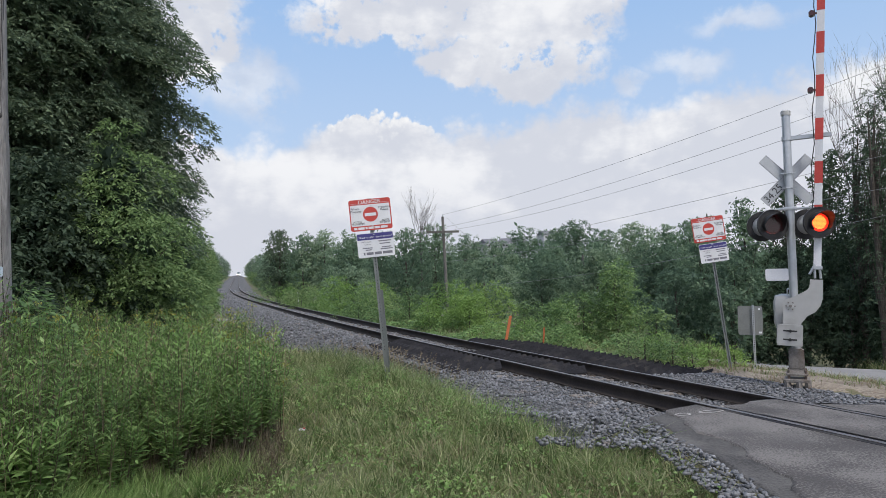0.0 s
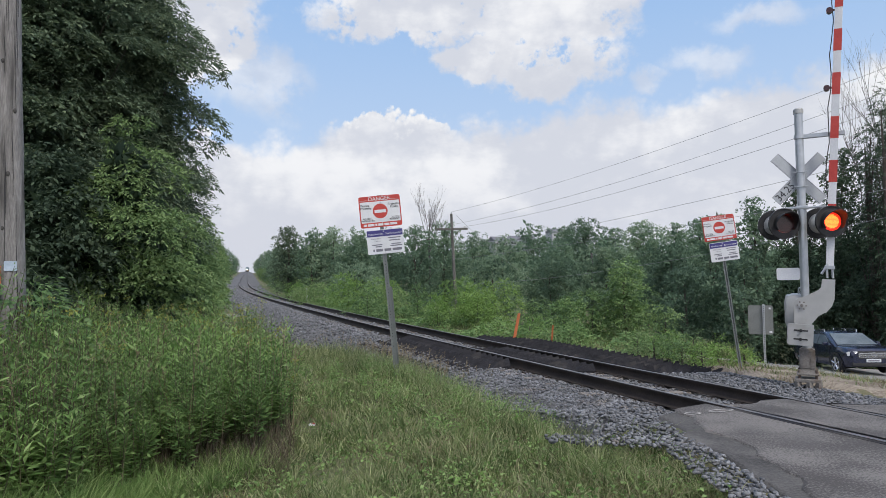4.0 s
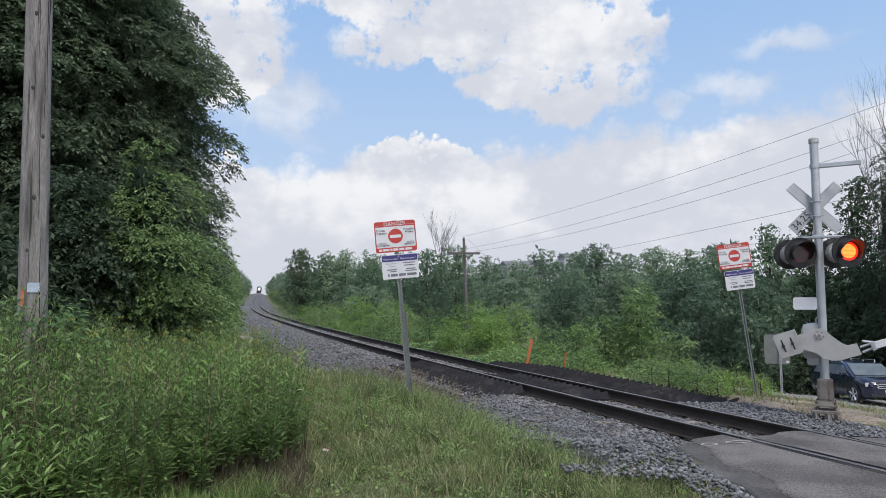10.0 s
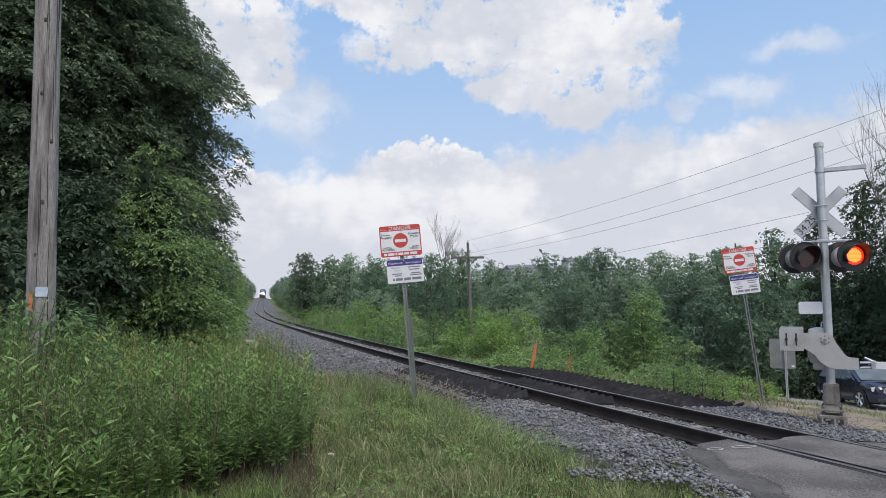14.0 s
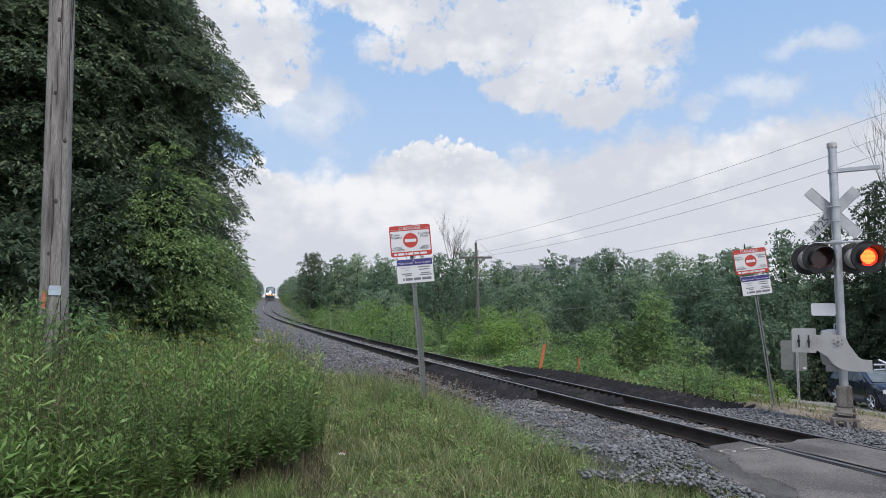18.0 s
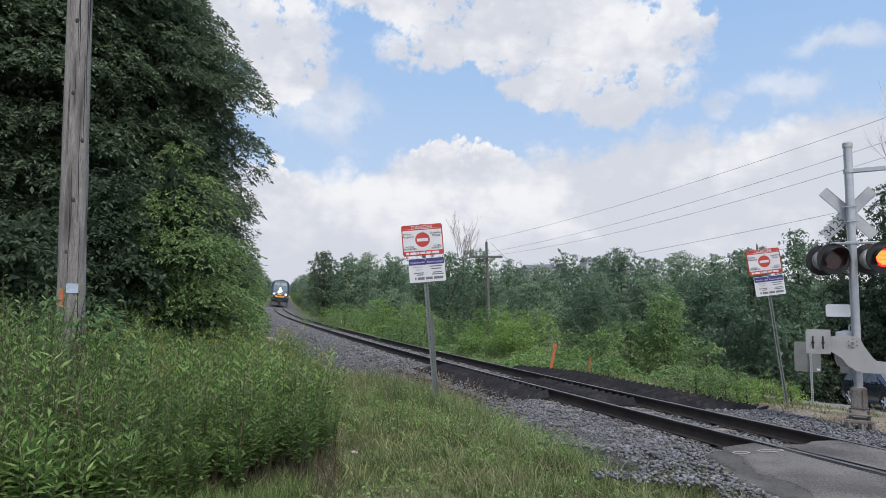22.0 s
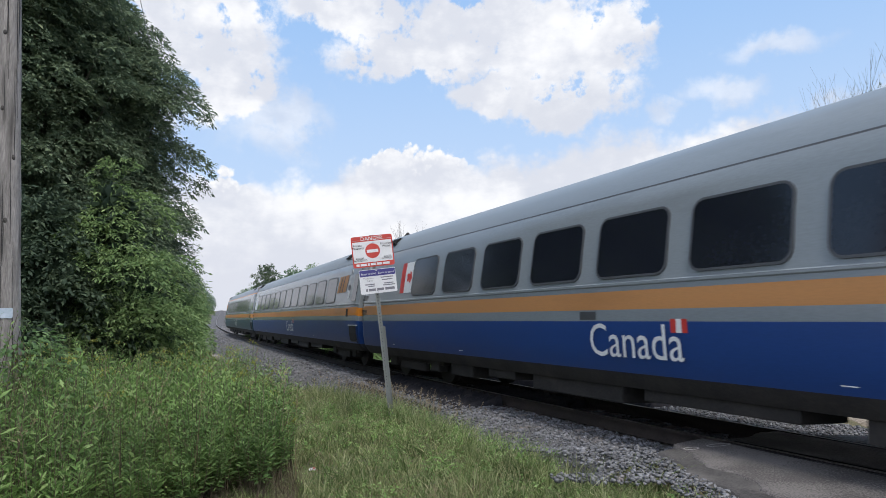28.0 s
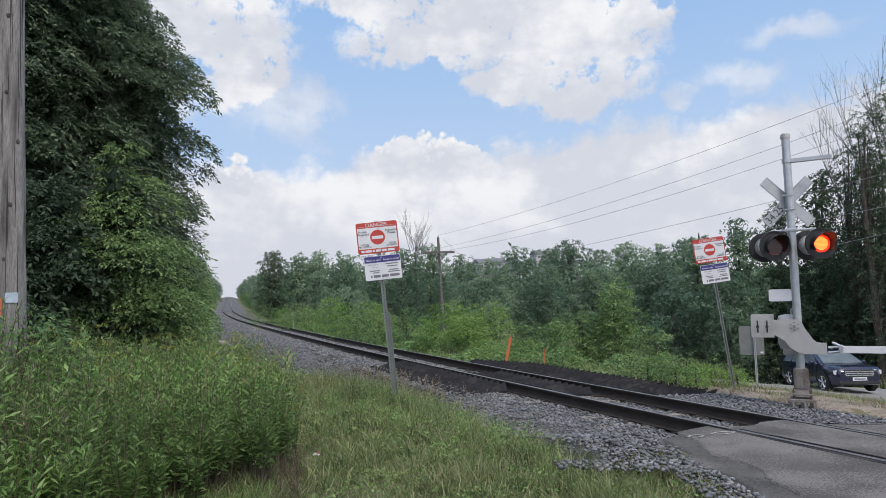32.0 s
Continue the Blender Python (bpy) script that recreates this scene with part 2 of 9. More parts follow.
M_RAIL_TOP = surface("worn_rail_head", (0.13, 0.115, 0.105), (0.27, 0.25, 0.24), 2.0, 0.45, 0.7, 0.05, 50.0, (0.2, 0.16, 0.13), 0.62)
M_TIE = surface("weathered_sleeper", (0.13, 0.11, 0.09), (0.30, 0.27, 0.24), 3.0, 0.95, 0, 0.7, 30.0, (0.06, 0.05, 0.045), 0.55, stretch=(1, 6, 1))
M_RUBBER = surface("black_rubber", (0.016, 0.016, 0.019), (0.032, 0.032, 0.037), 3.0, 0.85, 0, 0.3, 40.0, (0.055, 0.052, 0.050), 0.56)
M_PALE_GRIT = surface("pale_grit", (0.17, 0.135, 0.10), (0.33, 0.28, 0.22), 1.6, 0.95, 0, 1.0, 22.0, (0.12, 0.10, 0.06), 0.54, spread=0.08, bump_dist=0.05)
M_GALV = surface("galvanised_steel", (0.38, 0.40, 0.42), (0.55, 0.57, 0.59), 4.0, 0.45, 0.75, 0.05, 12.0, (0.3, 0.31, 0.32), 0.6, spread=0.25)
M_POST = surface("dull_galvanised_post", (0.15, 0.165, 0.16), (0.25, 0.27, 0.265), 5.0, 0.6, 0.45, 0.08, 30.0, (0.11, 0.11, 0.10), 0.6, spread=0.25)
M_ALU = surface("cast_aluminium", (0.36, 0.36, 0.35), (0.48, 0.48, 0.47), 3.0, 0.55, 0.35, 0.08, 9.0, (0.3, 0.29, 0.27), 0.6, spread=0.3)
M_WHITE = surface("white_reflective_sheet", (0.56, 0.57, 0.60), (0.66, 0.67, 0.69), 3.0, 0.45, 0, 0.03, 60.0, (0.55, 0.55, 0.55), 0.66)
M_GREY_BLADE = surface("grey_sign_back", (0.36, 0.38, 0.40), (0.45, 0.47, 0.49), 4.0, 0.5, 0.2, 0.05, 50.0)
M_RED = surface("red_sheet", (0.40, 0.034, 0.028), (0.48, 0.055, 0.04), 4.0, 0.45, 0, 0.02, 50.0)
M_NAVY = surface("navy_sheet", (0.035, 0.03, 0.16), (0.05, 0.045, 0.2), 4.0, 0.45, 0, 0.02, 50.0)
M_BLACK = surface("black_paint", (0.012, 0.012, 0.013), (0.03, 0.03, 0.032), 5.0, 0.6, 0, 0.1, 50.0, (0.06, 0.055, 0.05), 0.62)
M_INK = plain("black_ink", (0.02, 0.02, 0.025), 0.6)
M_GREY_INK = plain("grey_ink", (0.16, 0.16, 0.19), 0.6)
M_RUST = surface("rusty_steel", (0.075, 0.055, 0.045), (0.15, 0.115, 0.095), 6.0, 0.9, 0.3, 0.3, 40.0, (0.3, 0.28, 0.26), 0.6)
M_CONCRETE = surface("stained_concrete", (0.24, 0.22, 0.20), (0.38, 0.36, 0.33), 4.0, 0.95, 0, 0.5, 40.0, (0.16, 0.10, 0.07), 0.55)
M_BASE = surface("stained_base", (0.13, 0.12, 0.11), (0.23, 0.215, 0.2), 5.0, 0.9, 0, 0.4, 40.0, (0.10, 0.07, 0.05), 0.55)
M_POLE = surface("weathered_pole", (0.15, 0.142, 0.138), (0.31, 0.295, 0.285), 2.5, 0.95, 0, 1.0, 26.0, (0.075, 0.07, 0.067), 0.54, stretch=(5, 5, 0.5), bump_dist=0.012)
M_KNOT = surface("dark_knot", (0.035, 0.033, 0.032), (0.08, 0.075, 0.07), 20.0, 0.95, 0, 0.5, 60.0)
M_BARK = surface("bark", (0.05, 0.042, 0.035), (0.12, 0.10, 0.085), 3.0, 0.95, 0, 0.8, 20.0, stretch=(3, 3, 0.7), bump_dist=0.03)
M_DEAD = surface("bare_wood", (0.085, 0.078, 0.078), (0.16, 0.15, 0.148), 3.0, 0.95, 0, 0.4, 20.0)
M_ORANGE = surface("orange_stake", (0.38, 0.105, 0.04), (0.54, 0.17, 0.07), 6.0, 0.85, 0, 0.1, 40.0)
M_RUBBER.node_tree.nodes["Principled BSDF"].inputs["Specular IOR Level"].default_value = 0.12
M_WIRE = plain("cable", (0.26, 0.27, 0.275), 0.55)
M_FAR_POLE = surface("aged_pole", (0.09, 0.086, 0.08), (0.17, 0.162, 0.15), 2.5, 0.95, 0, 0.5, 26.0, stretch=(5, 5, 0.5))
M_LEAF_TALL = leaf_material("box_elder_leaves", (0.088, 0.130, 0.090), (0.134, 0.186, 0.116), (0.206, 0.262, 0.156), 0.45, 0.4, 0.12)
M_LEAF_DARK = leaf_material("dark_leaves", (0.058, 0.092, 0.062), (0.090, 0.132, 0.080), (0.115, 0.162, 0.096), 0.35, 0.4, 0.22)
# deep shade below the tall trees is put into this leaf colour
M_LEAF_SHADE = leaf_material("shade_toned_leaves", (0.040, 0.064, 0.044), (0.062, 0.094, 0.057), (0.086, 0.126, 0.073), 0.35, 0.35, 0.2)
M_LEAF_MID = leaf_material("mid_leaves", (0.112, 0.188, 0.076), (0.182, 0.278, 0.110), (0.260, 0.362, 0.156), 0.6, 0.4, 0.2)
M_LEAF_LIGHT = leaf_material("light_leaves", (0.140, 0.250, 0.062), (0.205, 0.345, 0.091), (0.280, 0.410, 0.142), 0.8, 0.4, 0.12)
M_LEAF_EDGE = leaf_material("edge_leaves", (0.120, 0.205, 0.078), (0.180, 0.290, 0.108), (0.310, 0.430, 0.165), 0.8, 0.35, 0.1)
# distance haze is put into this pale, bluish leaf colour
M_LEAF_HAZED = leaf_material("hazed_leaves", (0.138, 0.212, 0.142), (0.195, 0.282, 0.176), (0.222, 0.310, 0.196), 0.3, 0.5, 0.3)
M_GRASS = leaf_material("grass_blades", (0.075, 0.122, 0.040), (0.180, 0.235, 0.088), (0.480, 0.490, 0.280), 2.2, 0.38)
M_GRASS_LUSH = leaf_material("lush_grass", (0.095, 0.175, 0.048), (0.180, 0.280, 0.085), (0.340, 0.430, 0.180), 1.6, 0.4)
M_STRAW = leaf_material("dry_grass", (0.15, 0.115, 0.07), (0.26, 0.21, 0.13), (0.36, 0.31, 0.21), 1.0, 0.25)
M_STALK = leaf_material("dry_stalks", (0.060, 0.050, 0.034), (0.115, 0.095, 0.065), (0.21, 0.18, 0.125), 1.0, 0.1)
M_WEED = leaf_material("goldenrod_leaves", (0.088, 0.158, 0.052), (0.150, 0.245, 0.078), (0.255, 0.360, 0.130), 1.8, 0.38)
M_WEED_LONG = leaf_material("willowherb_leaves", (0.115, 0.212, 0.062), (0.205, 0.330, 0.100), (0.325, 0.450, 0.180), 1.5, 0.38)
M_WEED_DARK = leaf_material("mugwort_leaves", (0.078, 0.145, 0.048), (0.125, 0.212, 0.068), (0.195, 0.295, 0.102), 1.5, 0.35)
M_FLOWER = leaf_material("yellow_buds", (0.22, 0.24, 0.05), (0.30, 0.31, 0.07), (0.36, 0.36, 0.12), 1.0, 0.3)

# ---- sky backdrop: broken cloud that drifts slowly to the right ----
def sky_material():
    m = bpy.data.materials.new("cloudy_sky")
    m.use_nodes = True
    nt = m.node_tree
    n, l = nt.nodes, nt.links
    n.clear()

    def node(kind, **inputs):
        return n.new("ShaderNode" + kind)

    def calc(op, a, b=None, c=None, clamp=False):
        x = n.new("ShaderNodeMath")
        x.operation, x.use_clamp = op, clamp
        for i, v in enumerate((a, b, c)):
            if v is None:
                continue
            if isinstance(v, (int, float)):
                x.inputs[i].default_value = v
            else:
                l.new(v, x.inputs[i])
        return x.outputs[0]

    def span(v, a, b, c=0.0, d=1.0, smooth=True):
        x = n.new("ShaderNodeMapRange")
        x.interpolation_type = "SMOOTHSTEP" if smooth else "LINEAR"
        for name, val in (("From Min", a), ("From Max", b), ("To Min", c), ("To Max", d)):
            x.inputs[name].default_value = val
        l.new(v, x.inputs["Value"])
        return x.outputs[0]

    def mix(f, a, b):
        x = n.new("ShaderNodeMixRGB")
        for i, v in enumerate((f, a, b)):
            if isinstance(v, tuple):
                x.inputs[i].default_value = (*v, 1)
            elif isinstance(v, float):
                x.inputs[i].default_value = v
            else:
                l.new(v, x.inputs[i])
        return x.outputs[0]

    co = n.new("ShaderNodeTexCoord")
    sp = n.new("ShaderNodeSeparateXYZ")
    l.new(co.outputs["Object"], sp.inputs[0])
    az = calc("MULTIPLY", calc("ARCTAN2", sp.outputs[0], sp.outputs[1]), 57.296)
    flat = calc("SQRT", calc("ADD", calc("MULTIPLY", sp.outputs[0], sp.outputs[0]), calc("MULTIPLY", sp.outputs[1], sp.outputs[1])))
    el = calc("MULTIPLY", calc("ARCTAN2", sp.outputs[2], flat), 57.296)
    cb = n.new("ShaderNodeCombineXYZ")
    l.new(az, cb.inputs[0])
    l.new(el, cb.inputs[1])
    place = cb.outputs[0]

    def fbm(scale, detail, rough, shift, stretch=(1, 1, 1)):
        mp = n.new("ShaderNodeMapping")
        mp.inputs["Location"].default_value = shift
        mp.inputs["Scale"].default_value = stretch
        l.new(place, mp.inputs["Vector"])
        t = n.new("ShaderNodeTexNoise")
        t.inputs["Scale"].default_value, t.inputs["Detail"].default_value, t.inputs["Roughness"].default_value = scale, detail, rough
        l.new(mp.outputs[0], t.inputs["Vector"])
        return t

    warp = fbm(0.22, 6, 0.6, (3, 1, 0))
    sub = n.new("ShaderNodeVectorMath")
    sub.operation = "SUBTRACT"
    l.new(warp.outputs["Color"], sub.inputs[0])
    sub.inputs[1].default_value = (0.5, 0.5, 0.5)
    sc = n.new("ShaderNodeVectorMath")
    sc.operation = "SCALE"
    sc.inputs["Scale"].default_value = 5.5
    l.new(sub.outputs[0], sc.inputs[0])
    ad = n.new("ShaderNodeVectorMath")
    l.new(place, ad.inputs[0])
    l.new(sc.outputs[0], ad.inputs[1])
    bent = ad.outputs[0]

    def blob(at, size, source):
        mp = n.new("ShaderNodeMapping")
        mp.vector_type = "TEXTURE"
        mp.inputs["Location"].default_value = (*at, 0)
        mp.inputs["Scale"].default_value = (*size, 1)
        l.new(source, mp.inputs["Vector"])
        ln = n.new("ShaderNodeVectorMath")
        ln.operation = "LENGTH"
        l.new(mp.outputs[0], ln.inputs[0])
        return span(ln.outputs["Value"], 1.25, 0.35)

    def lobes(scale, shift, stretch=(1, 1, 1)):
        """Rounded lobes, as on the heads of heaped clouds."""
        mp = n.new("ShaderNodeMapping")
        mp.inputs["Location"].default_value = shift
        mp.inputs["Scale"].default_value = stretch
        l.new(place, mp.inputs["Vector"])
        t = n.new("ShaderNodeTexVoronoi")
        t.feature = "SMOOTH_F1"
        t.inputs["Scale"].default_value, t.inputs["Smoothness"].default_value = scale, 0.25
        t.inputs["Detail"].default_value, t.inputs["Roughness"].default_value = 2.5, 0.5
        l.new(mp.outputs[0], t.inputs["Vector"])
        return t.outputs["Distance"]

    # the low bank: height of its upper edge by azimuth, in degrees
    edge = n.new("ShaderNodeValToRGB")
    rows = ((-45, 12), (-24, 11.6), (-21.5, 12.2), (-17.5, 12.0), (-13.5, 12.0), (-10.8, 12.5), (-9.0, 13.3), (-7.8, 14.3), (-5.0, 14.6), (-1.2, 14.1), (1.5, 13.4), (6, 13.4),
            (11, 14.4), (14, 15.0), (16.6, 14.8), (17.8, 13.7), (21.7, 14.7), (27.6, 15.1), (34, 15.6), (45, 15))
    ramp = edge.color_ramp
    for k, (at, h) in enumerate(rows):
        e = ramp.elements[k] if k < 2 else ramp.elements.new(0.5)
    for k, (at, h) in enumerate(rows):
        ramp.elements[k].position = (at + 45) / 90
        ramp.elements[k].color = (h / 30, h / 30, h / 30, 1)
    l.new(span(az, -45, 45, 0, 1, False), edge.inputs[0])
    heaps = lobes(0.42, (2, 5, 1))
    curls = lobes(1.5, (7, 1, 3))
    wisp = fbm(0.16, 9, 0.62, (9, 4, 2), (0.55, 1.25, 1))
    ragged = calc("ADD", calc("MULTIPLY", calc("SUBTRACT", 0.42, heaps), 1.7), calc("MULTIPLY", calc("SUBTRACT", 0.4, curls), 0.5))
    ragged = calc("ADD", calc("ADD", ragged, 0.9), calc("MULTIPLY", calc("SUBTRACT", warp.outputs["Fac"], 0.5), 2.4))
    depth = calc("ADD", calc("SUBTRACT", calc("MULTIPLY", edge.outputs[0], 30.0), el), ragged)
    # crisp heads in the middle, a soft fringe elsewhere
    crisp = calc("MULTIPLY", span(az, -10.5, -8.0), span(az, 3.0, -1.0))
    crisp = calc("MAXIMUM", crisp, calc("MULTIPLY", span(az, -23.5, -21.5), span(az, -17.5, -19.5)))
    soft_bank = span(depth, -0.7, 1.6)
    hard_bank = span(depth, -0.05, 0.45)
    bank = mix(crisp, soft_bank, hard_bank)
    # the clouds above it: azimuth and elevation, half width and half height
    high = None
    for at, size in (((-23, 23), (6.5, 5.2)), ((-20, 19.5), (3.6, 2.6)), ((-31, 20), (7, 6)), ((-3.5, 22.0), (7.5, 1.9)), ((3, 23.8), (9, 3.2)), ((-9, 25.5), (6, 1.8)), ((9.5, 21.6), (6.5, 3.0)), ((13, 23), (5, 2.2)),
                     ((5, 18.8), (6.0, 1.7)), ((10, 18.0), (5.5, 2.6))):
        v = blob(at, (size[0] * 1.25, size[1] * 1.25), bent)
        high = v if high is None else calc("MAXIMUM", high, v)
    veil = calc("MULTIPLY", blob((-15.8, 16.8), (5.0, 3.6), bent), 0.6)
    for at, size in (((22.5, 16.6), (3.6, 1.4)), ((17.7, 15.9), (1.8, 1.0)), ((27, 19.5), (4, 1.2))):
        veil = calc("MAXIMUM", veil, calc("MULTIPLY", blob(at, size, bent), 0.55))
    cover = calc("ADD", calc("MULTIPLY", high, 1.4), calc("MULTIPLY", calc("SUBTRACT", wisp.outputs["Fac"], 0.5), 1.1))
    cover = calc("ADD", cover, calc("MULTIPLY", calc("SUBTRACT", 0.4, curls), 0.16))
    cover = span(cover, 0.05, 0.85)
    cover = calc("MAXIMUM", calc("MAXIMUM", cover, span(high, 0.45, 0.95)), veil)
    tone = fbm(0.13, 8, 0.6, (5, 2, 7), (0.6, 1.1, 1))
    grey = span(calc("ADD", tone.outputs["Fac"], calc("MULTIPLY", calc("SUBTRACT", 0.45, heaps), 0.12)), 0.36, 0.62)
    cloud = mix(grey, (0.66, 0.69, 0.77), (0.90, 0.91, 0.94))
    belly = calc("MULTIPLY", blob((8, 17.6), (7.5, 2.4), bent), 0.55)
    cloud = mix(belly, cloud, (0.62, 0.65, 0.73))
    low = span(el, 11.0, 1.0)
    dim = mix(calc("MULTIPLY", low, 0.6), cloud, (0.66, 0.68, 0.76))
    # the lit rim of the heads
    lit = calc("MULTIPLY", crisp, span(calc("ADD", depth, calc("MULTIPLY", calc("SUBTRACT", curls, 0.4), 1.5)), 2.0, 0.3))
    dim = mix(calc("MULTIPLY", lit, 0.9), dim, (0.97, 0.97, 0.97))
    blue = mix(span(el, 6, 30), (0.50, 0.65, 0.88), (0.30, 0.50, 0.83))
    sky = mix(cover, blue, cloud)
    sky = mix(bank, sky, dim)
    em = n.new("ShaderNodeEmission")
    l.new(sky, em.inputs["Color"])
    out = n.new("ShaderNodeOutputMaterial")
    l.new(em.outputs[0], out.inputs["Surface"])
    return m


def sky_backdrop():
    rad, azs, els = 3200.0, np.radians(np.arange(-85, 86, 2.5)), np.radians(np.arange(-4, 57, 2.5))
    a, e = np.meshgrid(azs, els)
    verts = np.stack([rad * np.cos(e) * np.sin(a), rad * np.cos(e) * np.cos(a), rad * np.sin(e)], -1).reshape(-1, 3)
    w, h = len(azs), len(els)
    i = np.arange(w * h).reshape(h, w)
    faces = np.stack([i[:-1, :-1], i[:-1, 1:], i[1:, 1:], i[1:, :-1]], -1).reshape(-1, 4)
    ob = array_mesh("backdrop", verts, faces, sky_material(), smooth=True)
    return tagged(ob, "drifting white and grey broken cloud on a blue summer sky", "sky", kind="structure")


SKY = sky_backdrop()

# ---- the line of the track ----
GAUGE, CANT = 1.505, 0.1066
CANT_ANGLE = math.asin(CANT / GAUGE)


def track_line():
    th, v0, k = radians(25.731), 6.2788, (1.3823, -0.4619, 0.06904)
    d, nn = np.array([-math.sin(th), math.cos(th)]), np.array([math.cos(th), math.sin(th)])
    u = np.arange(-8, 95.01, 0.25)
    s = u / 30
    v = v0 + k[0] * s**2 + k[1] * s**3 + k[2] * s**4
    dv = (2 * k[0] * s + 3 * k[1] * s**2 + 4 * k[2] * s**3) / 30
    w = 1 / np.sqrt(1 + dv**2)
    mid = np.outer(u - GAUGE / 2 * dv * w, d) + np.outer(v + GAUGE / 2 * w, nn)
    before, p = [], mid[0].copy()
    h = math.atan2(*(mid[0] - mid[1])[::-1])
    for i in range(900):
        h += 0.00178 if i < 120 else 0.0
        p = p + 0.5 * np.array([math.cos(h), math.sin(h)])
        before.append(p.copy())
    after, p = [], mid[-1].copy()
    h = math.atan2(*(mid[-1] - mid[-2])[::-1])
    for i in range(700):
        if i < 30:
            h -= radians(0.7) / 30
        p = p + 2 * np.array([math.cos(h), math.sin(h)])
        after.append(p.copy())
    line = np.concatenate([np.array(before)[::-1], mid, np.array(after)])
    run = np.concatenate([[0], np.cumsum(np.hypot(*np.diff(line, axis=0).T))])
    run = run - run[len(before) + 32]
    # past the first bend the line swings out to the near side
    out = np.interp(run, [55, 65, 80, 95, 105, 120, 145], [0, -0.04, -0.35, -0.68, -0.82, -0.84, -0.80])
    way = np.gradient(line, axis=0)
    way /= np.linalg.norm(way, axis=1, keepdims=True)
    return run, line + out[:, None] * np.stack([way[:, 1], -way[:, 0]], -1)


RUN, LINE = track_line()


def rise(s):
    """Height of the outer rail's head along the line: level, then a climb."""
    s = np.asarray(s, float)
    early = np.interp(s, [58, 68, 80, 92, 105, 125, 145, 235, 400], [0, 0.05, 0.22, 0.44, 0.62, 0.72, 0.73, 0.5, 0.4])
    return early + 0.018 * np.clip(s - 85, 0, 45) ** 2 / 90 + 0.018 * np.clip(s - 130, 0, 300) + 0.0065 * np.clip(s - 430, 0, 1e4)


def along(s):
    """Place and heading (away from the crossing) on the line."""
    s = np.asarray(s, float)
    at = lambda q: np.stack([np.interp(q, RUN, LINE[:, 0]), np.interp(q, RUN, LINE[:, 1])], -1)
    a = at(s + 0.5) - at(s - 0.5)
    return at(s), a / np.linalg.norm(a, axis=-1, keepdims=True)


def track_point(s, off, z):
    """off: across the line, towards the far side; z: above the rail heads' plane."""
    s, off, z = np.broadcast_arrays(np.asarray(s, float), off, z)
    c, a = along(s)
    across = np.stack([a[..., 1], -a[..., 0]], -1)
    o = off * math.cos(CANT_ANGLE) + z * math.sin(CANT_ANGLE)
    zz = rise(s) - CANT / 2 - off * math.sin(CANT_ANGLE) + z * math.cos(CANT_ANGLE)
    return np.concatenate([c + o[..., None] * across, zz[..., None]], -1)


def side_of_line(x, y):
    """Run along the line and distance across it, for arrays of places."""
    step = LINE[::4]
    rs = RUN[::4]
    x, y = np.asarray(x, float).ravel(), np.asarray(y, float).ravel()
    best = np.empty(len(x), int)
    for i in range(0, len(x), 4000):
        dd = (x[i:i + 4000, None] - step[:, 0]) ** 2 + (y[i:i + 4000, None] - step[:, 1]) ** 2
        best[i:i + 4000] = dd.argmin(1)
    s = rs[best]
    c, a = along(s)
    s = s + (x - c[:, 0]) * a[:, 0] + (y - c[:, 1]) * a[:, 1]
    q = (x - c[:, 0]) * a[:, 1] - (y - c[:, 1]) * a[:, 0]
    return s, q


# ---- ground ----
def ground_height(x, y):
    shape = np.shape(x)
    s, q = side_of_line(x, y)
    xs = [-400, -60, -12, -3.4, -2.7, -1.9, 1.9, 3.0, 4.6, 9, 12.2, 17, 24, 34, 60, 130, 260, 600, 2500]
    zs = [3.0, 0.8, -0.05, -0.12, -0.35, -0.60, -0.62, -0.66, -0.62, -1.3, -1.85, -2.4, -2.9, -3.4, -4.1, -5.0, 2.0, 16.0, 60.0]
    z = np.interp(q, xs, zs)
    # away from the crossing the near bank lies lower beside the ballast
    drop = np.interp(s, [12, 20, 45], [0, 0.30, 0.6])
    z = z - drop * np.interp(q, [-9, -4.5, -2.4, 6], [0, 1, 1, 0.2])
    # by the crossing the far shoulder lies high
    high = np.interp(s, [9.5, 12.5], [1, 0]) * np.interp(q, [1.0, 1.6, 14, 18], [0, 1, 1, 0])
    z = z + (np.interp(q, [1.2, 1.9, 2.6, 3.2, 4.6, 9, 12.2, 17], [-0.7, -0.62, -0.46, -0.33, -0.46, -1.2, -1.85, -2.4]) - z) * high
    # the earth comes up level with the asphalt beside the road
    near = np.clip((np.ravel(x) - 1.55) / 0.6, 0, 1) * np.interp(q, [-14, -11, -1.8, -1.5], [0, 1, 1, 0]) * np.clip((8.0 - np.ravel(y)) / 0.6, 0, 1)
    z = z + (-0.045 - z) * near
    # the side road comes up out of a dip
    z = z - np.interp(np.ravel(y), [28.0, 34, 42, 50], [0, 0.84, 1.0, 0]) * np.interp(np.ravel(x), [12, 15, 22, 30], [0, 1, 1, 0])
    z = z + rise(s) * np.interp(q, [-200, -15, 15, 90], [0.8, 1, 1, 0.1])
    return z.reshape(shape)


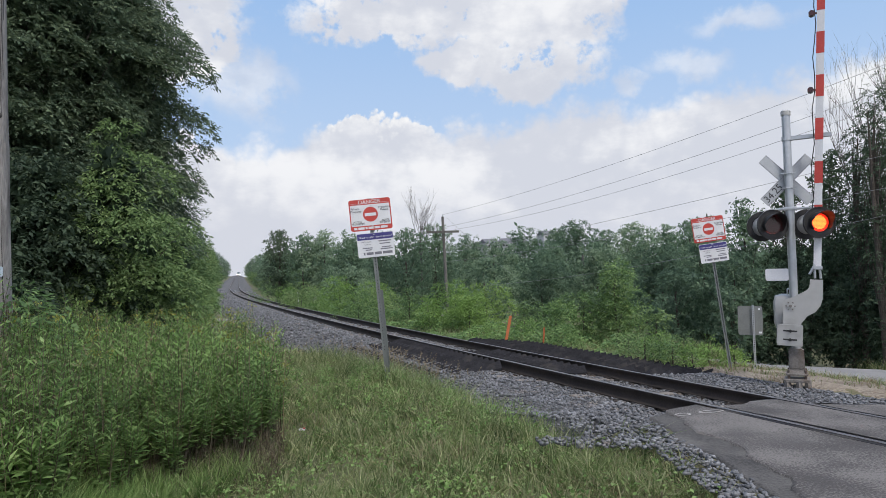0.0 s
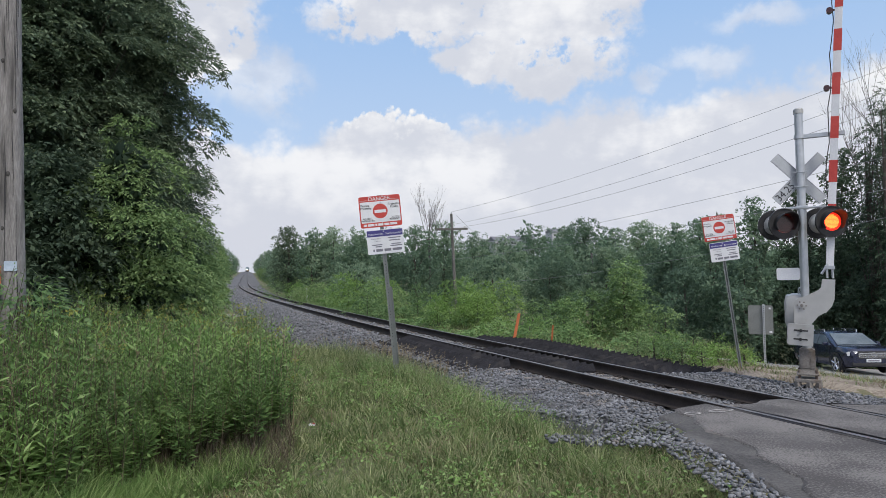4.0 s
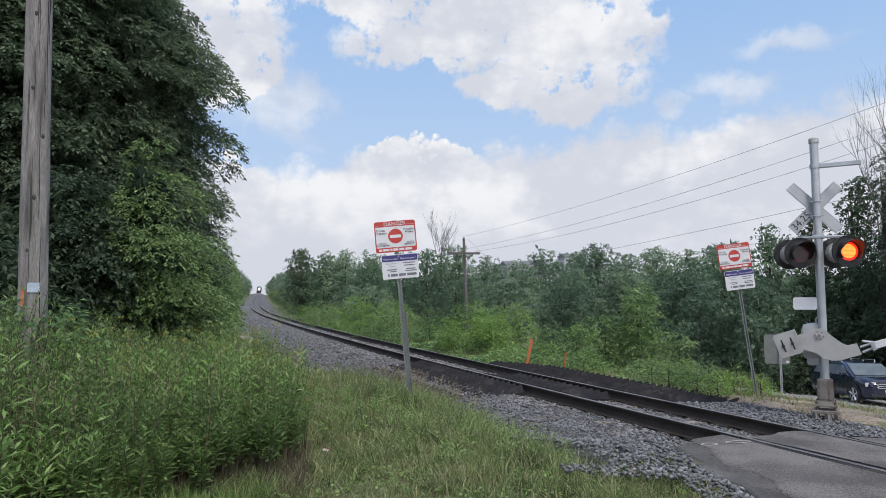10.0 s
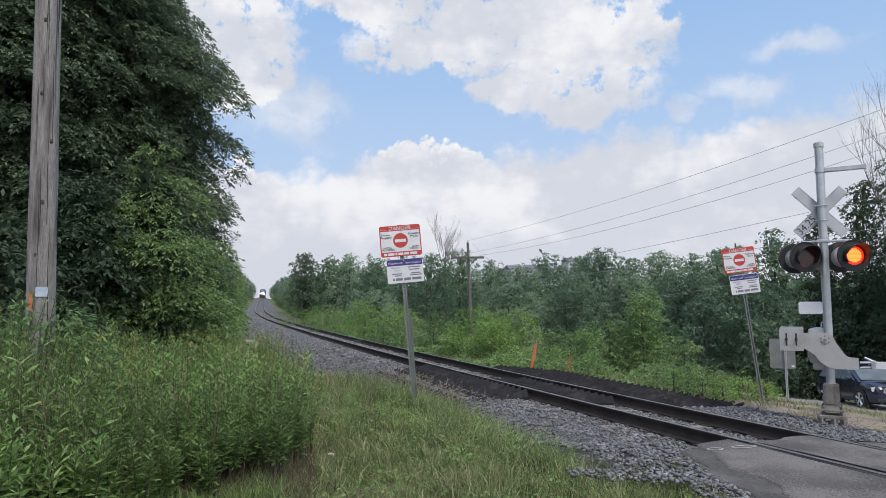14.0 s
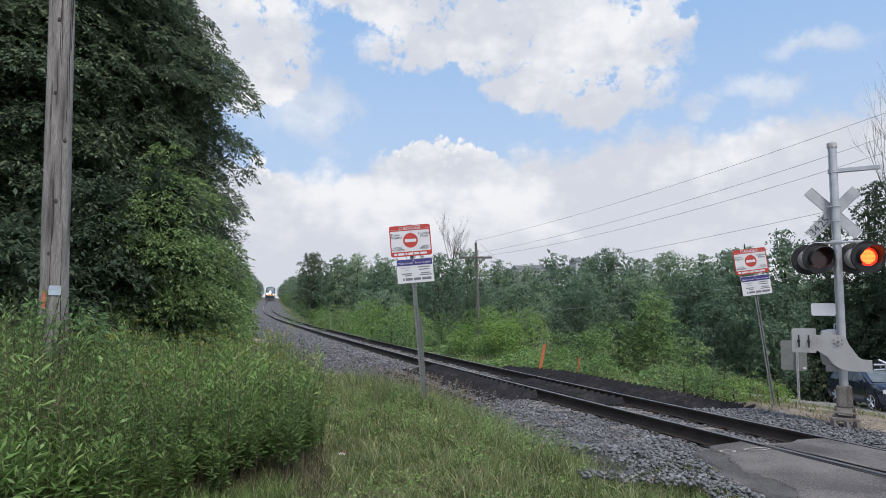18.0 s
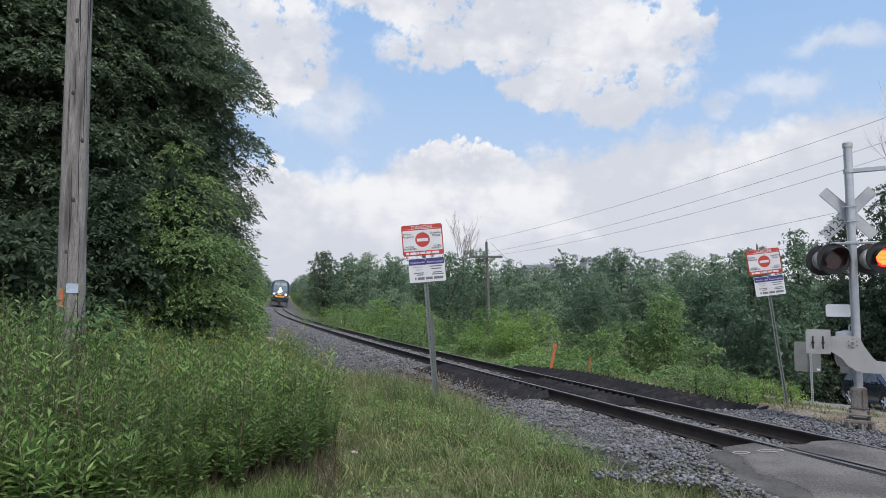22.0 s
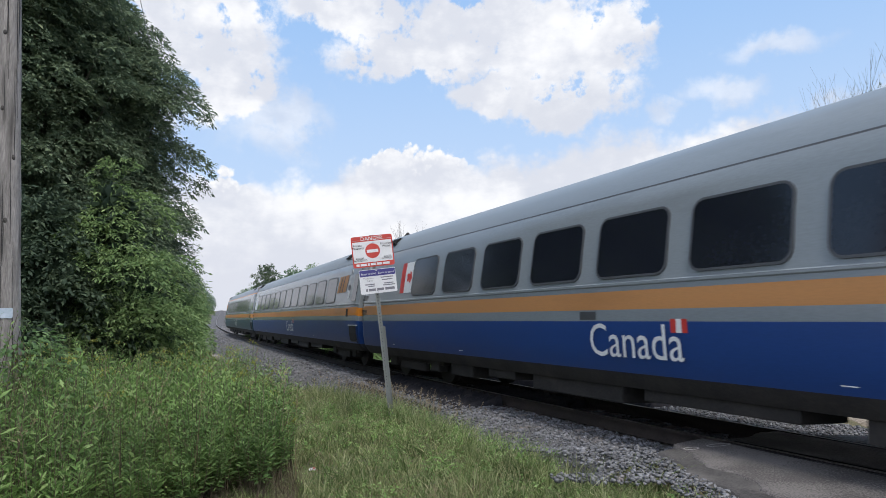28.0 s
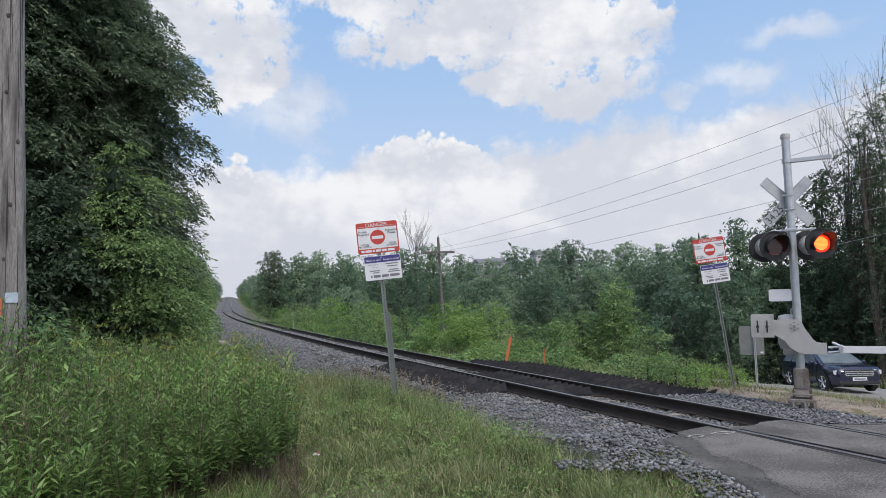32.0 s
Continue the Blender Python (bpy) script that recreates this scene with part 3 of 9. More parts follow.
def ground_sheet():
    def steps(edges):
        out = []
        for a, b, d in edges:
            out.append(np.arange(a, b, d))
        return np.concatenate(out + [[edges[-1][1]]])
    xs = steps(((-2500, -400, 150), (-400, -80, 20), (-80, -20, 3), (-20, 22, 0.4), (22, 80, 3), (80, 400, 20), (400, 2500, 150)))
    ys = steps(((-600, -60, 60), (-60, -4, 4), (-4, 34, 0.4), (34, 90, 2), (90, 400, 15), (400, 3000, 130)))
    gx, gy = np.meshgrid(xs, ys)
    gz = ground_height(gx, gy)
    near = np.exp(-((gx / 25) ** 2 + ((gy - 8) / 25) ** 2))
    gz = gz + near * 0.03 * (np.sin(gx * 1.7 + 0.6 * gy) * np.sin(gy * 1.3 - 0.4 * gx))
    w, h = len(xs), len(ys)
    i = np.arange(w * h).reshape(h, w)
    faces = np.stack([i[:-1, :-1], i[:-1, 1:], i[1:, 1:], i[1:, :-1]], -1).reshape(-1, 4)
    ob = array_mesh("ground", np.stack([gx, gy, gz], -1).reshape(-1, 3), faces, M_GROUND, smooth=True)
    return tagged(ob, "uneven grassy earth falling away beyond the railway", "ground", kind="structure")


GROUND = ground_sheet()


def ribbon(name, profile, s_values, material, parent=None, smooth=False):
    """Sweeps a profile of (across, height) along the line."""
    p = np.array(profile, float)
    s = np.asarray(s_values, float)
    verts = np.stack([track_point(s, o, z) for o, z in p], 1)
    k, nn = len(p), len(s)
    i = np.arange(nn * k).reshape(nn, k)
    faces = np.stack([i[:-1, :-1], i[:-1, 1:], i[1:, 1:], i[1:, :-1]], -1).reshape(-1, 4)
    return array_mesh(name, verts.reshape(-1, 3), faces[:, ::-1], material, parent, smooth)


S_NEAR = np.concatenate([np.arange(-60, -8, 4), np.arange(-8, 60, 0.5), np.arange(60, 140, 2.5), np.arange(140, 900, 20)])
S_OPEN = S_NEAR[S_NEAR >= 5.0]

# the bed of crushed stone
bed = ribbon("ballast_bed", [(-3.6, -0.85), (-3.0, -0.52), (-2.0, -0.235), (-0.95, -0.2), (-0.68, -0.215), (0.68, -0.215), (0.95, -0.2), (1.9, -0.26), (2.9, -0.52), (3.6, -0.8)], S_NEAR, M_GRAVEL_BED, smooth=True)
tagged(bed, "bed of grey crushed stone under the track", "ballast", kind="structure")

# the high shoulder of stones beyond the far rail by the crossing
def stone_shoulder():
    s, q = np.meshgrid(np.linspace(-8, 11.5, 60), np.linspace(0.86, 3.9, 14))
    p = track_point(s, q, shoulder_height(s, q) - 0.02)
    h, w = s.shape
    i = np.arange(w * h).reshape(h, w)
    f = np.stack([i[:-1, :-1], i[:-1, 1:], i[1:, 1:], i[1:, :-1]], -1).reshape(-1, 4)[:, ::-1]
    ob = array_mesh("stone_shoulder", p.reshape(-1, 3), f, M_GRAVEL_BED, smooth=True)
    tagged(ob, "level shoulder of dark grey stones beyond the far rail", "ballast", kind="structure")


def shoulder_height(s, q):
    low = np.interp(q, [0.95, 1.9, 2.9, 3.6], [-0.2, -0.26, -0.52, -0.8])
    return low + (np.interp(q, [0.86, 1.1, 1.9, 2.8, 3.4, 3.9], [-0.2, -0.15, -0.115, -0.085, -0.14, -0.35]) - low) * np.interp(s, [9.0, 11.0], [1, 0])


stone_shoulder()

# the two rails
TRACK = thing("railway_track", Matrix(), "single railway track of rusty rails on weathered timber sleepers", "track", kind="structure")
HEAD = [(-0.036, -0.004), (-0.030, 0.0), (0.030, 0.0), (0.036, -0.004)]
WEB = [(-0.036, -0.004), (-0.037, -0.034), (-0.011, -0.048), (-0.011, -0.145), (-0.072, -0.163), (-0.072, -0.175), (0.072, -0.175), (0.072, -0.163), (0.011, -0.145), (0.011, -0.048), (0.037, -0.034), (0.036, -0.004)]
for off in (-GAUGE / 2, GAUGE / 2):
    rail = ribbon("rail", [(off + a, b) for a, b in WEB], S_NEAR, M_RAIL_SIDE, TRACK)
    rail["label"] = "rusty rail with a polished running surface"
    ribbon("rail_head", [(off + a, b) for a, b in HEAD], S_NEAR, M_RAIL_TOP, rail)


def sleepers():
    bm = bmesh.new()
    box(bm, (-1.3, -0.11, -0.175), (1.3, 0.11, -0.0), bevel=0.012)
    first = part("sleeper", bm, M_TIE, TRACK)
    spike = bmesh.new()
    for off in (-GAUGE / 2, GAUGE / 2):
        box(spike, (off - 0.17, -0.09, 0.001), (off + 0.17, 0.09, 0.018))
        for dx in (-0.1, 0.1):
            for dy in (-0.05, 0.05):
                box(spike, (off + dx - 0.012, dy - 0.012, 0.0), (off + dx + 0.012, dy + 0.012, 0.035))
    plates = part("tie_plate", spike, M_RAIL_SIDE, first)
    rnd = random.Random(4)
    made = 0
    s = 6.6
    while s < 95:
        p, q = track_point(s, 0, -0.195), track_point(s, 1, -0.195)
        x = Vector(q - p).normalized()
        y = Vector((0, 0, 1)).cross(x).normalized()
        m = Matrix((x, y, x.cross(y))).transposed().to_4x4()
        m = Matrix.Translation(Vector(p) + Vector((0, 0, rnd.uniform(-0.012, 0.008)))) @ m @ pose(rnd.uniform(-0.06, 0.06), 0, 0, 0, 0, rnd.uniform(-1.2, 1.2))
        if made == 0:
            first.matrix_basis = m
        else:
            a = first.copy()
            scene.collection.objects.link(a)
            a.matrix_basis = m
            if s < 40:
                b = plates.copy()
                scene.collection.objects.link(b)
                b.parent = a
        made += 1
        s += 0.54


sleepers()

# ---- the road over the crossing ----
def crossing_road():
    """Asphalt flush with the rail heads, with grooves beside the rails."""
    road = thing("road", Matrix(), "worn grey asphalt road flush with the rails at the crossing", "road", kind="structure")
    g = GAUGE / 2
    rail_x, rail_y = track_point(np.arange(-14, 8, 0.1), -g - 0.12, 0.0)[:, :2].T
    order = np.argsort(rail_x)

    def apron(name, x0, ragged, z, material, label, seed):
        """The road on the viewer's side: its edge runs straight away from the viewer, its corner is broken off."""
        x = np.concatenate([[x0], x0 + np.linspace(0.05, 0.9, 18), np.linspace(x0 + 1.2, 13, 14)])
        u = np.linspace(0, 1, 90)
        far = np.minimum(np.interp(x, rail_x[order], rail_y[order]), np.interp(x, [2.35, 2.42, 2.7, 3.05, 3.6, 13], [7.2, 7.32, 7.62, 7.86, 8.6, 30]))
        y = -7 + (far[None] + 7) * u[:, None] ** 0.7
        xx = np.broadcast_to(x, y.shape).copy()
        wob = ragged * (0.5 * np.sin(y * 2.3 + seed) + 0.3 * np.sin(y * 6.1 + 2 * seed) + 0.2 * np.sin(y * 15.0 + seed))
        xx += wob * np.clip(1 - (xx - x0) / 0.5, 0, 1)
        zz = np.full(y.shape, z) + 0.004 * np.sin(xx * 2.1) * np.sin(y * 1.7)
        zz[:, 0] -= 0.12
        h, w = y.shape
        i = np.arange(w * h).reshape(h, w)
        f = np.stack([i[:-1, :-1], i[:-1, 1:], i[1:, 1:], i[1:, :-1]], -1).reshape(-1, 4)
        ob = array_mesh(name, np.stack([xx, y, zz], -1).reshape(-1, 3), f, material, road, True)
        ob["label"] = label
        return ob

    apron("near_approach", 2.64, 0.16, -0.001, M_ASPHALT, "worn grey asphalt approach", 1.0)
    apron("ragged_edge", 2.36, 0.14, -0.014, M_ASPHALT_DARK, "dark crumbling asphalt edge", 2.3)

    def strip(name, o0, o1, z, end):
        s = np.arange(-12, 6.41, 0.2)
        cuts = np.linspace(o0, o1, 8)
        verts = np.stack([track_point(np.minimum(s, end(o) + 0.05 * math.sin(o * 7.0)), o, z + 0.03 * np.clip(o - 1.0, 0, 9)) for o in cuts], 1)
        h, w = verts.shape[:2]
        i = np.arange(w * h).reshape(h, w)
        f = np.stack([i[:-1, :-1], i[:-1, 1:], i[1:, 1:], i[1:, :-1]], -1).reshape(-1, 4)[:, ::-1]
        return array_mesh(name, verts.reshape(-1, 3), f, M_ASPHALT, road, True)

    strip("centre_panel", -g + 0.125, g - 0.125, 0.0, lambda o: 5.75 + 0.3 * o)
    strip("far_approach", g + 0.11, 6.0, 0.0, lambda o: float(np.interp(o, [0.8, 1.3, 2, 6], FAR_EDGE)))
    for off in (-g, g):
        for d0, d1 in ((-0.125, -0.04), (0.04, 0.13)):
            ribbon("flangeway_rubber", [(off + d0, -0.03), (off + d0, -0.008), (off + (d0 + d1) / 2, -0.014), (off + d1, -0.008), (off + d1, -0.03)], np.arange(-9, 5.6, 0.5), M_RUBBER, road)
    return road


FAR_EDGE = (5.6, 5.4, 5.0, 2.0)
crossing_road()

# ---- stones of the ballast ----
def stones():
    rng = np.random.default_rng(11)

    def batch(name, n, s0, s1, q0, q1, size, label):
        s, q = rng.uniform(s0, s1, n), rng.uniform(q0, q1, n)
        z = np.interp(q, [-3.6, -3.0, -2.0, -0.95, -0.68, 0.68, 0.95, 1.9, 2.9, 3.6], [-0.85, -0.52, -0.235, -0.2, -0.215, -0.215, -0.2, -0.26, -0.52, -0.8])
        z = np.where(q > 0.9, shoulder_height(s, q), z)
        # beside the road the stones lie level with it
        z = np.where((s < 9) & (q < -1.6), np.maximum(z, np.interp(s, [6, 9], [-0.13, -0.6])), z)
        keep = (np.abs(np.abs(q) - GAUGE / 2) > 0.1)
        keep &= ~((s < 6.4) & (np.abs(q) < 1.0)) & ((q < 0) | (s > np.interp(q, [0.8, 1.3, 2, 6], FAR_EDGE) + 0.05))
        keep &= (s > 16) | (q > np.interp(s, [2, 4.5, 6.5, 9, 10, 11, 14, 16], [-3.1, -2.95, -2.75, -2.75, -2.3, -1.9, -2.0, -3.4]) + rng.normal(0, 0.1, n)) | ((s < 5) & (q > -3.6))
        s, q, z = s[keep], q[keep], z[keep]
        mid = track_point(s, q, z + rng.uniform(-0.01, 0.025, len(s)))
        keep = ~((q < -0.8) & (mid[:, 0] > 2.40) & (mid[:, 1] < np.interp(mid[:, 0], [2.35, 2.42, 2.7, 3.05, 3.6], [7.2, 7.32, 7.62, 7.86, 8.6])))
        keep &= (q > -2.3) | (mid[:, 0] > 1.98) | (mid[:, 1] > 5.9)
        mid, s = mid[keep], s[keep]
        n = len(s)
        cube = np.array([(x, y, z) for x in (-1, 1) for y in (-1, 1) for z in (-1, 1)], float)
        v = cube[None] * rng.uniform(0.62, 1.0, (n, 8, 1)) + rng.normal(0, 0.22, (n, 8, 3))
        v *= (size * rng.uniform(0.45, 1.2, (n, 1)) * np.array([1.05, 0.76, 0.54])[None])[:, None, :]
        a, b = rng.uniform(0, 2 * math.pi, n), rng.normal(0, 0.7, n)
        ca, sa, cb, sb = np.cos(a), np.sin(a), np.cos(b), np.sin(b)
        x, y, zz = v[..., 0], v[..., 1], v[..., 2]
        y, zz = y * cb[:, None] - zz * sb[:, None], y * sb[:, None] + zz * cb[:, None]
        x, y = x * ca[:, None] - y * sa[:, None], x * sa[:, None] + y * ca[:, None]
        verts = np.stack([x, y, zz], -1) + mid[:, None]
        quad = np.array([(0, 1, 3, 2), (4, 6, 7, 5), (0, 4, 5, 1), (2, 3, 7, 6), (0, 2, 6, 4), (1, 5, 7, 3)])
        faces = (np.arange(n)[:, None, None] * 8 + quad[None]).reshape(-1, 4)
        ob = array_mesh(name, verts.reshape(-1, 3), faces, M_STONE)
        tagged(ob, label, "gravel", kind="stuff")

    batch("ballast_stones", 38000, 0.5, 9, -3.7, 3.7, 0.0225, "loose angular grey ballast stones beside the rails")
    batch("ballast_stones", 23000, 9, 18, -3.7, 3.7, 0.027, "loose angular grey ballast stones between the mats")
    batch("ballast_stones", 12000, 18, 46, -3.5, 3.2, 0.045, "grey ballast stones along the bend of the track")
    batch("ballast_stones", 6000, 46, 105, -3.5, 3.2, 0.075, "grey ballast stones along the far track")


stones()


# ---- leaves, blades and crowns ----
def unit(v):
    return v / np.maximum(np.linalg.norm(v, axis=-1, keepdims=True), 1e-9)


def leaf_quads(base, axis, length, width, rng, flat=None):
    """Folded four-cornered leaves: base points, directions, lengths and widths."""
    n = len(base)
    axis = unit(axis)
    ref = rng.normal(0, 1, (n, 3)) if flat is None else flat
    side = unit(np.cross(axis, ref))
    up = np.cross(side, axis)
    length, width = np.broadcast_to(length, n)[:, None], np.broadcast_to(width, n)[:, None]
    mid = base + axis * length * 0.45
    lift = up * width * 0.25
    v = np.stack([base, mid + side * width / 2 + lift, base + axis * length, mid - side * width / 2 + lift], 1)
    f = np.arange(n)[:, None] * 4 + np.array([0, 1, 2, 3])
    return v.reshape(-1, 3), f


def sprays(base, way, reach, leaf, rng, pairs=4, ratio=0.36):
    """Feathered sprays: leaflets in pairs along drooping stalks."""
    n = len(base)
    way = unit(way)
    side = unit(np.cross(way, np.array([0, 0, 1.0]) + rng.normal(0, 0.35, (n, 3))))
    vs, axes, lens = [], [], []
    reach = np.broadcast_to(reach, n)
    for j in range(pairs):
        u = (j + 0.6) / pairs
        p = base + way * (reach * u)[:, None] + np.array([0, 0, -1.0]) * (reach * 0.35 * u * u)[:, None]
        for sgn in (-1, 1):
            vs.append(p)
            axes.append(side * sgn * 0.9 + way * 0.65 + np.array([0, 0, -0.35]) + rng.normal(0, 0.22, (n, 3)))
            lens.append(leaf * rng.uniform(0.7, 1.15, n))
    vs.append(base + way * reach[:, None] + np.array([0, 0, -0.35]) * reach[:, None])
    axes.append(way + np.array([0, 0, -0.5]) + rng.normal(0, 0.2, (n, 3)))
    lens.append(leaf * rng.uniform(0.8, 1.2, n))
    b, a, ln = np.concatenate(vs), np.concatenate(axes), np.concatenate(lens)
    return leaf_quads(b, a, ln, ln * ratio, rng, np.array([0, 0, 1.0]) + rng.normal(0, 0.35, (len(b), 3)))


def crown_clumps(rng, r, z0, z1, n, rough=0.35):
    """Clumps that fill a crown with an uneven outline: centres and radii."""
    mid, half = (z0 + z1) / 2, (z1 - z0) / 2
    lean = rng.uniform(0, 6.28)
    out = []
    for i in range(n):
        u = (i + 0.5) / n * 2 - 1
        z = mid + u * half * 0.9
        a = i * 2.39996 + rng.uniform(-0.6, 0.6)
        w = r * math.sqrt(max(0.10, 1 - abs(u) ** 2.2)) * (1 - rough * (0.5 + 0.5 * math.sin(2 * a + lean + 4.1 * u))) * rng.uniform(0.85, 1.08)
        rad = rng.uniform(0.24, 0.44) * min(r, half) * (1.1 - 0.25 * abs(u))
        d = max(0.0, w - rad) * rng.uniform(0.6, 1.0) ** 0.5
        out.append((d * math.cos(a), d * math.sin(a), z, rad))
    return np.array(out)


def limbs(bm, rng, top, r0, clumps, base=(0, 0, 0)):
    """A tapered trunk with limbs that run to the clumps."""
    bend = Vector((rng.uniform(-0.04, 0.04) * top, rng.uniform(-0.04, 0.04) * top, 0))
    pts = [Vector(base) + Vector((0, 0, -0.3)), Vector(base) + bend * 0.5 + Vector((0, 0, top * 0.35)), Vector(base) + bend + Vector((0, 0, top * 0.7)), Vector(base) + bend * 1.2 + Vector((0, 0, top * 0.95))]
    rad = [r0, r0 * 0.75, r0 * 0.42, r0 * 0.12]
    for i in range(3):
        tube(bm, pts[i], pts[i + 1], rad[i], rad[i + 1], 8)
    for cx, cy, cz, cr in clumps:
        k = min(0.85, max(0.15, (cz - 0.35 * top) / top))
        i = min(2, int(k * 3))
        a = pts[i].lerp(pts[i + 1], k * 3 - i)
        tube(bm, a, Vector((cx, cy, cz)), r0 * 0.28 * (1 - 0.6 * k), r0 * 0.05, 5)


KINDS = {
    # leaf material, leaf length, spray reach, leaves or sprays per square metre of clump, trunk radius, label, category
    "tall": (M_LEAF_TALL, 0.125, 0.36, 150, 0.12, "tall dark green ash tree with drooping feathered leaves", "tree"),
    "bushy": (M_LEAF_MID, 0.11, 0.32, 160, 0.09, "dense green young tree at the wood's edge", "tree"),
    "understory": (M_LEAF_SHADE, 0.12, 0.32, 140, 0.09, "young tree under the tall ash trees, shade put into its dark leaves", "tree"),
    "far": (M_LEAF_HAZED, 0.23, 0.16, 13.5, 0.16, "broadleaf tree in the wooded valley, haze put into its grey-green leaves", "tree"),
    "dark": (M_LEAF_DARK, 0.15, 0.10, 38, 0.18, "dark green broadleaf tree", "tree"),
    "mid": (M_LEAF_HAZED, 0.175, 0.12, 30, 0.12, "mid-green tree on the slope below the railway", "tree"),
    "shrub": (M_LEAF_MID, 0.12, 0.30, 13, 0.05, "green shrub beside the railway", "shrub"),
    "light": (M_LEAF_LIGHT, 0.105, 0.28, 19, 0.04, "bright yellow-green bush beside the railway", "bush"),
    "edge": (M_LEAF_EDGE, 0.11, 0.28, 20, 0.05, "leafy green bush on the bank below the railway", "bush"),
    "sapling": (M_LEAF_EDGE, 0.11, 0.30, 20, 0.06, "light green sapling with an airy pointed crown", "tree"),
    "airy": (M_LEAF_DARK, 0.16, 0.34, 6, 0.12, "dark airy-leaved tree with bare twigs showing", "tree"),
}


def plant(x, y, r, top, kind, seed, base=None, label=""):
    mat, leaf, reach, dense, trunk, text, cat = KINDS[kind]
    rng = np.random.default_rng(seed)
    if kind in ("light", "shrub") and math.hypot(x, y) < 20:
        leaf, reach, dense = leaf * 0.62, reach * 0.7, dense * 1.8
    z = float(ground_height(np.array([x]), np.array([y]))[0]) if base is None else base
    h = top - z
    ob = thing("tree" if cat == "tree" else cat, pose(x, y, z), label or text, cat)
    low = 0.10 * h if kind in ("tall", "sapling") else 0.02 * h
    tall = h / max(r, 0.1)
    n = int(np.clip(14 + 4.2 * tall, 20, 56)) if kind not in ("light", "shrub") else int(np.clip(10 + 3 * tall, 14, 26))
    shelf = kind in ("tall", "bushy", "understory")
    clumps = crown_clumps(rng, r, low, h, n, 0.5 if shelf else 0.35)
    if shelf:
        clumps[:, 3] = np.clip(clumps[:, 3] * 1.15, 0.35, 1.05)
    if kind == "sapling":
        clumps[:, :2] *= np.interp(clumps[:, 2], [0, h], [1.15, 0.2])[:, None]
        clumps[:, 3] *= np.interp(clumps[:, 2], [0, h], [1.2, 0.6])
    if kind in ("light", "shrub"):
        clumps[:, 3] *= 1.25
    bm = bmesh.new()
    limbs(bm, rng, h * 0.92, trunk * max(0.6, min(1.6, h / 8)), clumps)
    part("trunk", bm, M_BARK, ob, "grey-brown trunk and limbs")
    pts, ways, outs = [], [], []
    broad = kind in ("far", "mid", "dark", "tall", "bushy", "understory")
    narrow = kind in ("tall", "bushy", "understory")
    if kind == "tall" and math.hypot(x, y) > 22.2:
        dense *= 0.45
    for cx, cy, cz, cr in clumps:
        k = max(6, int(dense * 4 * math.pi * cr * cr))
        d = unit(rng.normal(0, 1, (k, 3)))
        floor_ = -0.1 if shelf else -0.5
        d[:, 2] = np.where(d[:, 2] < floor_, -d[:, 2], d[:, 2])
        bumpy = 1 + 0.22 * np.sin(5 * d[:, 0] + 4 * d[:, 2] + cx * 3) * np.sin(5 * d[:, 1] - 3 * d[:, 2] + cy * 3)
        rad = cr * bumpy[:, None] * rng.uniform(0.45, 1.0, (k, 1)) ** 0.4
        if kind in ("far", "mid", "dark"):
            # leaves gathered in tufts over the clump
            m = 20
            knots = unit(rng.normal(0, 1, (m, 3)) + np.array([0, 0, 0.35]))
            pick = rng.integers(0, m, k)
            dome = unit(rng.normal(0, 1, (k, 3)) + 0.9 * knots[pick] + np.array([0, 0, 0.5]))
            at = knots[pick] * rng.uniform(0.6, 0.95, (m, 1))[pick] + dome * rng.uniform(0.14, 0.34, (m, 1))[pick] * rng.uniform(0.75, 1.0, (k, 1))
            pts.append(np.array([cx, cy, cz]) + at * cr * np.array([1.15, 1.15, 0.85]))
            ways.append(rng.normal(0, 1, (k, 3)) + np.array([0, 0, -0.5]))
            outs.append(dome + np.array([0, 0, 0.3]))
            continue
        pts.append(np.array([cx, cy, cz]) + d * rad * np.array([1.15, 1.15, 0.72 if shelf else 0.82]))
        if narrow:
            pts[-1] = pts[-1] + d * np.abs(rng.normal(0, 0.10, (k, 1)))
            ways.append(d * 0.7 + rng.normal(0, 0.5, (k, 3)) + np.array([0, 0, -0.2]))
        elif broad:
            ways.append(rng.normal(0, 1, (k, 3)) + np.array([0, 0, -0.5]))
        else:
            ways.append(d + np.array([0, 0, -0.25]) + rng.normal(0, 0.3, (k, 3)))
        outs.append(d + np.array([0, 0, 0.5]))
    p, w, o = np.concatenate(pts), np.concatenate(ways), np.concatenate(outs)
    p[:, 2] = np.maximum(p[:, 2], 0.12)
    if broad:
        v, f = leaf_quads(p, w, leaf * rng.uniform(0.55, 1.35, len(p)), leaf * (rng.uniform(0.25, 0.42, len(p)) if narrow else rng.uniform(0.4, 0.75, len(p))), rng, o + rng.normal(0, 0.3, (len(p), 3)))
    else:
        v, f = sprays(p, w, reach * rng.uniform(0.6, 1.3, len(p)), leaf, rng)
    array_mesh("crown", v, f, mat, ob)
    if kind in ("far", "mid", "dark") and h > 2:
        # the shaded inner leaves of each clump
        i = np.repeat(np.arange(len(clumps)), 26)
        c, r_in = clumps[i, :3], clumps[i, 3:4]
        v, f = leaf_quads(c + rng.normal(0, 0.28, (len(i), 3)) * r_in, rng.normal(0, 1, (len(i), 3)), r_in[:, 0] * rng.uniform(0.22, 0.42, len(i)), r_in[:, 0] * rng.uniform(0.13, 0.26, len(i)), rng)
        array_mesh("inner_leaves", v, f, mat, ob)
    return ob


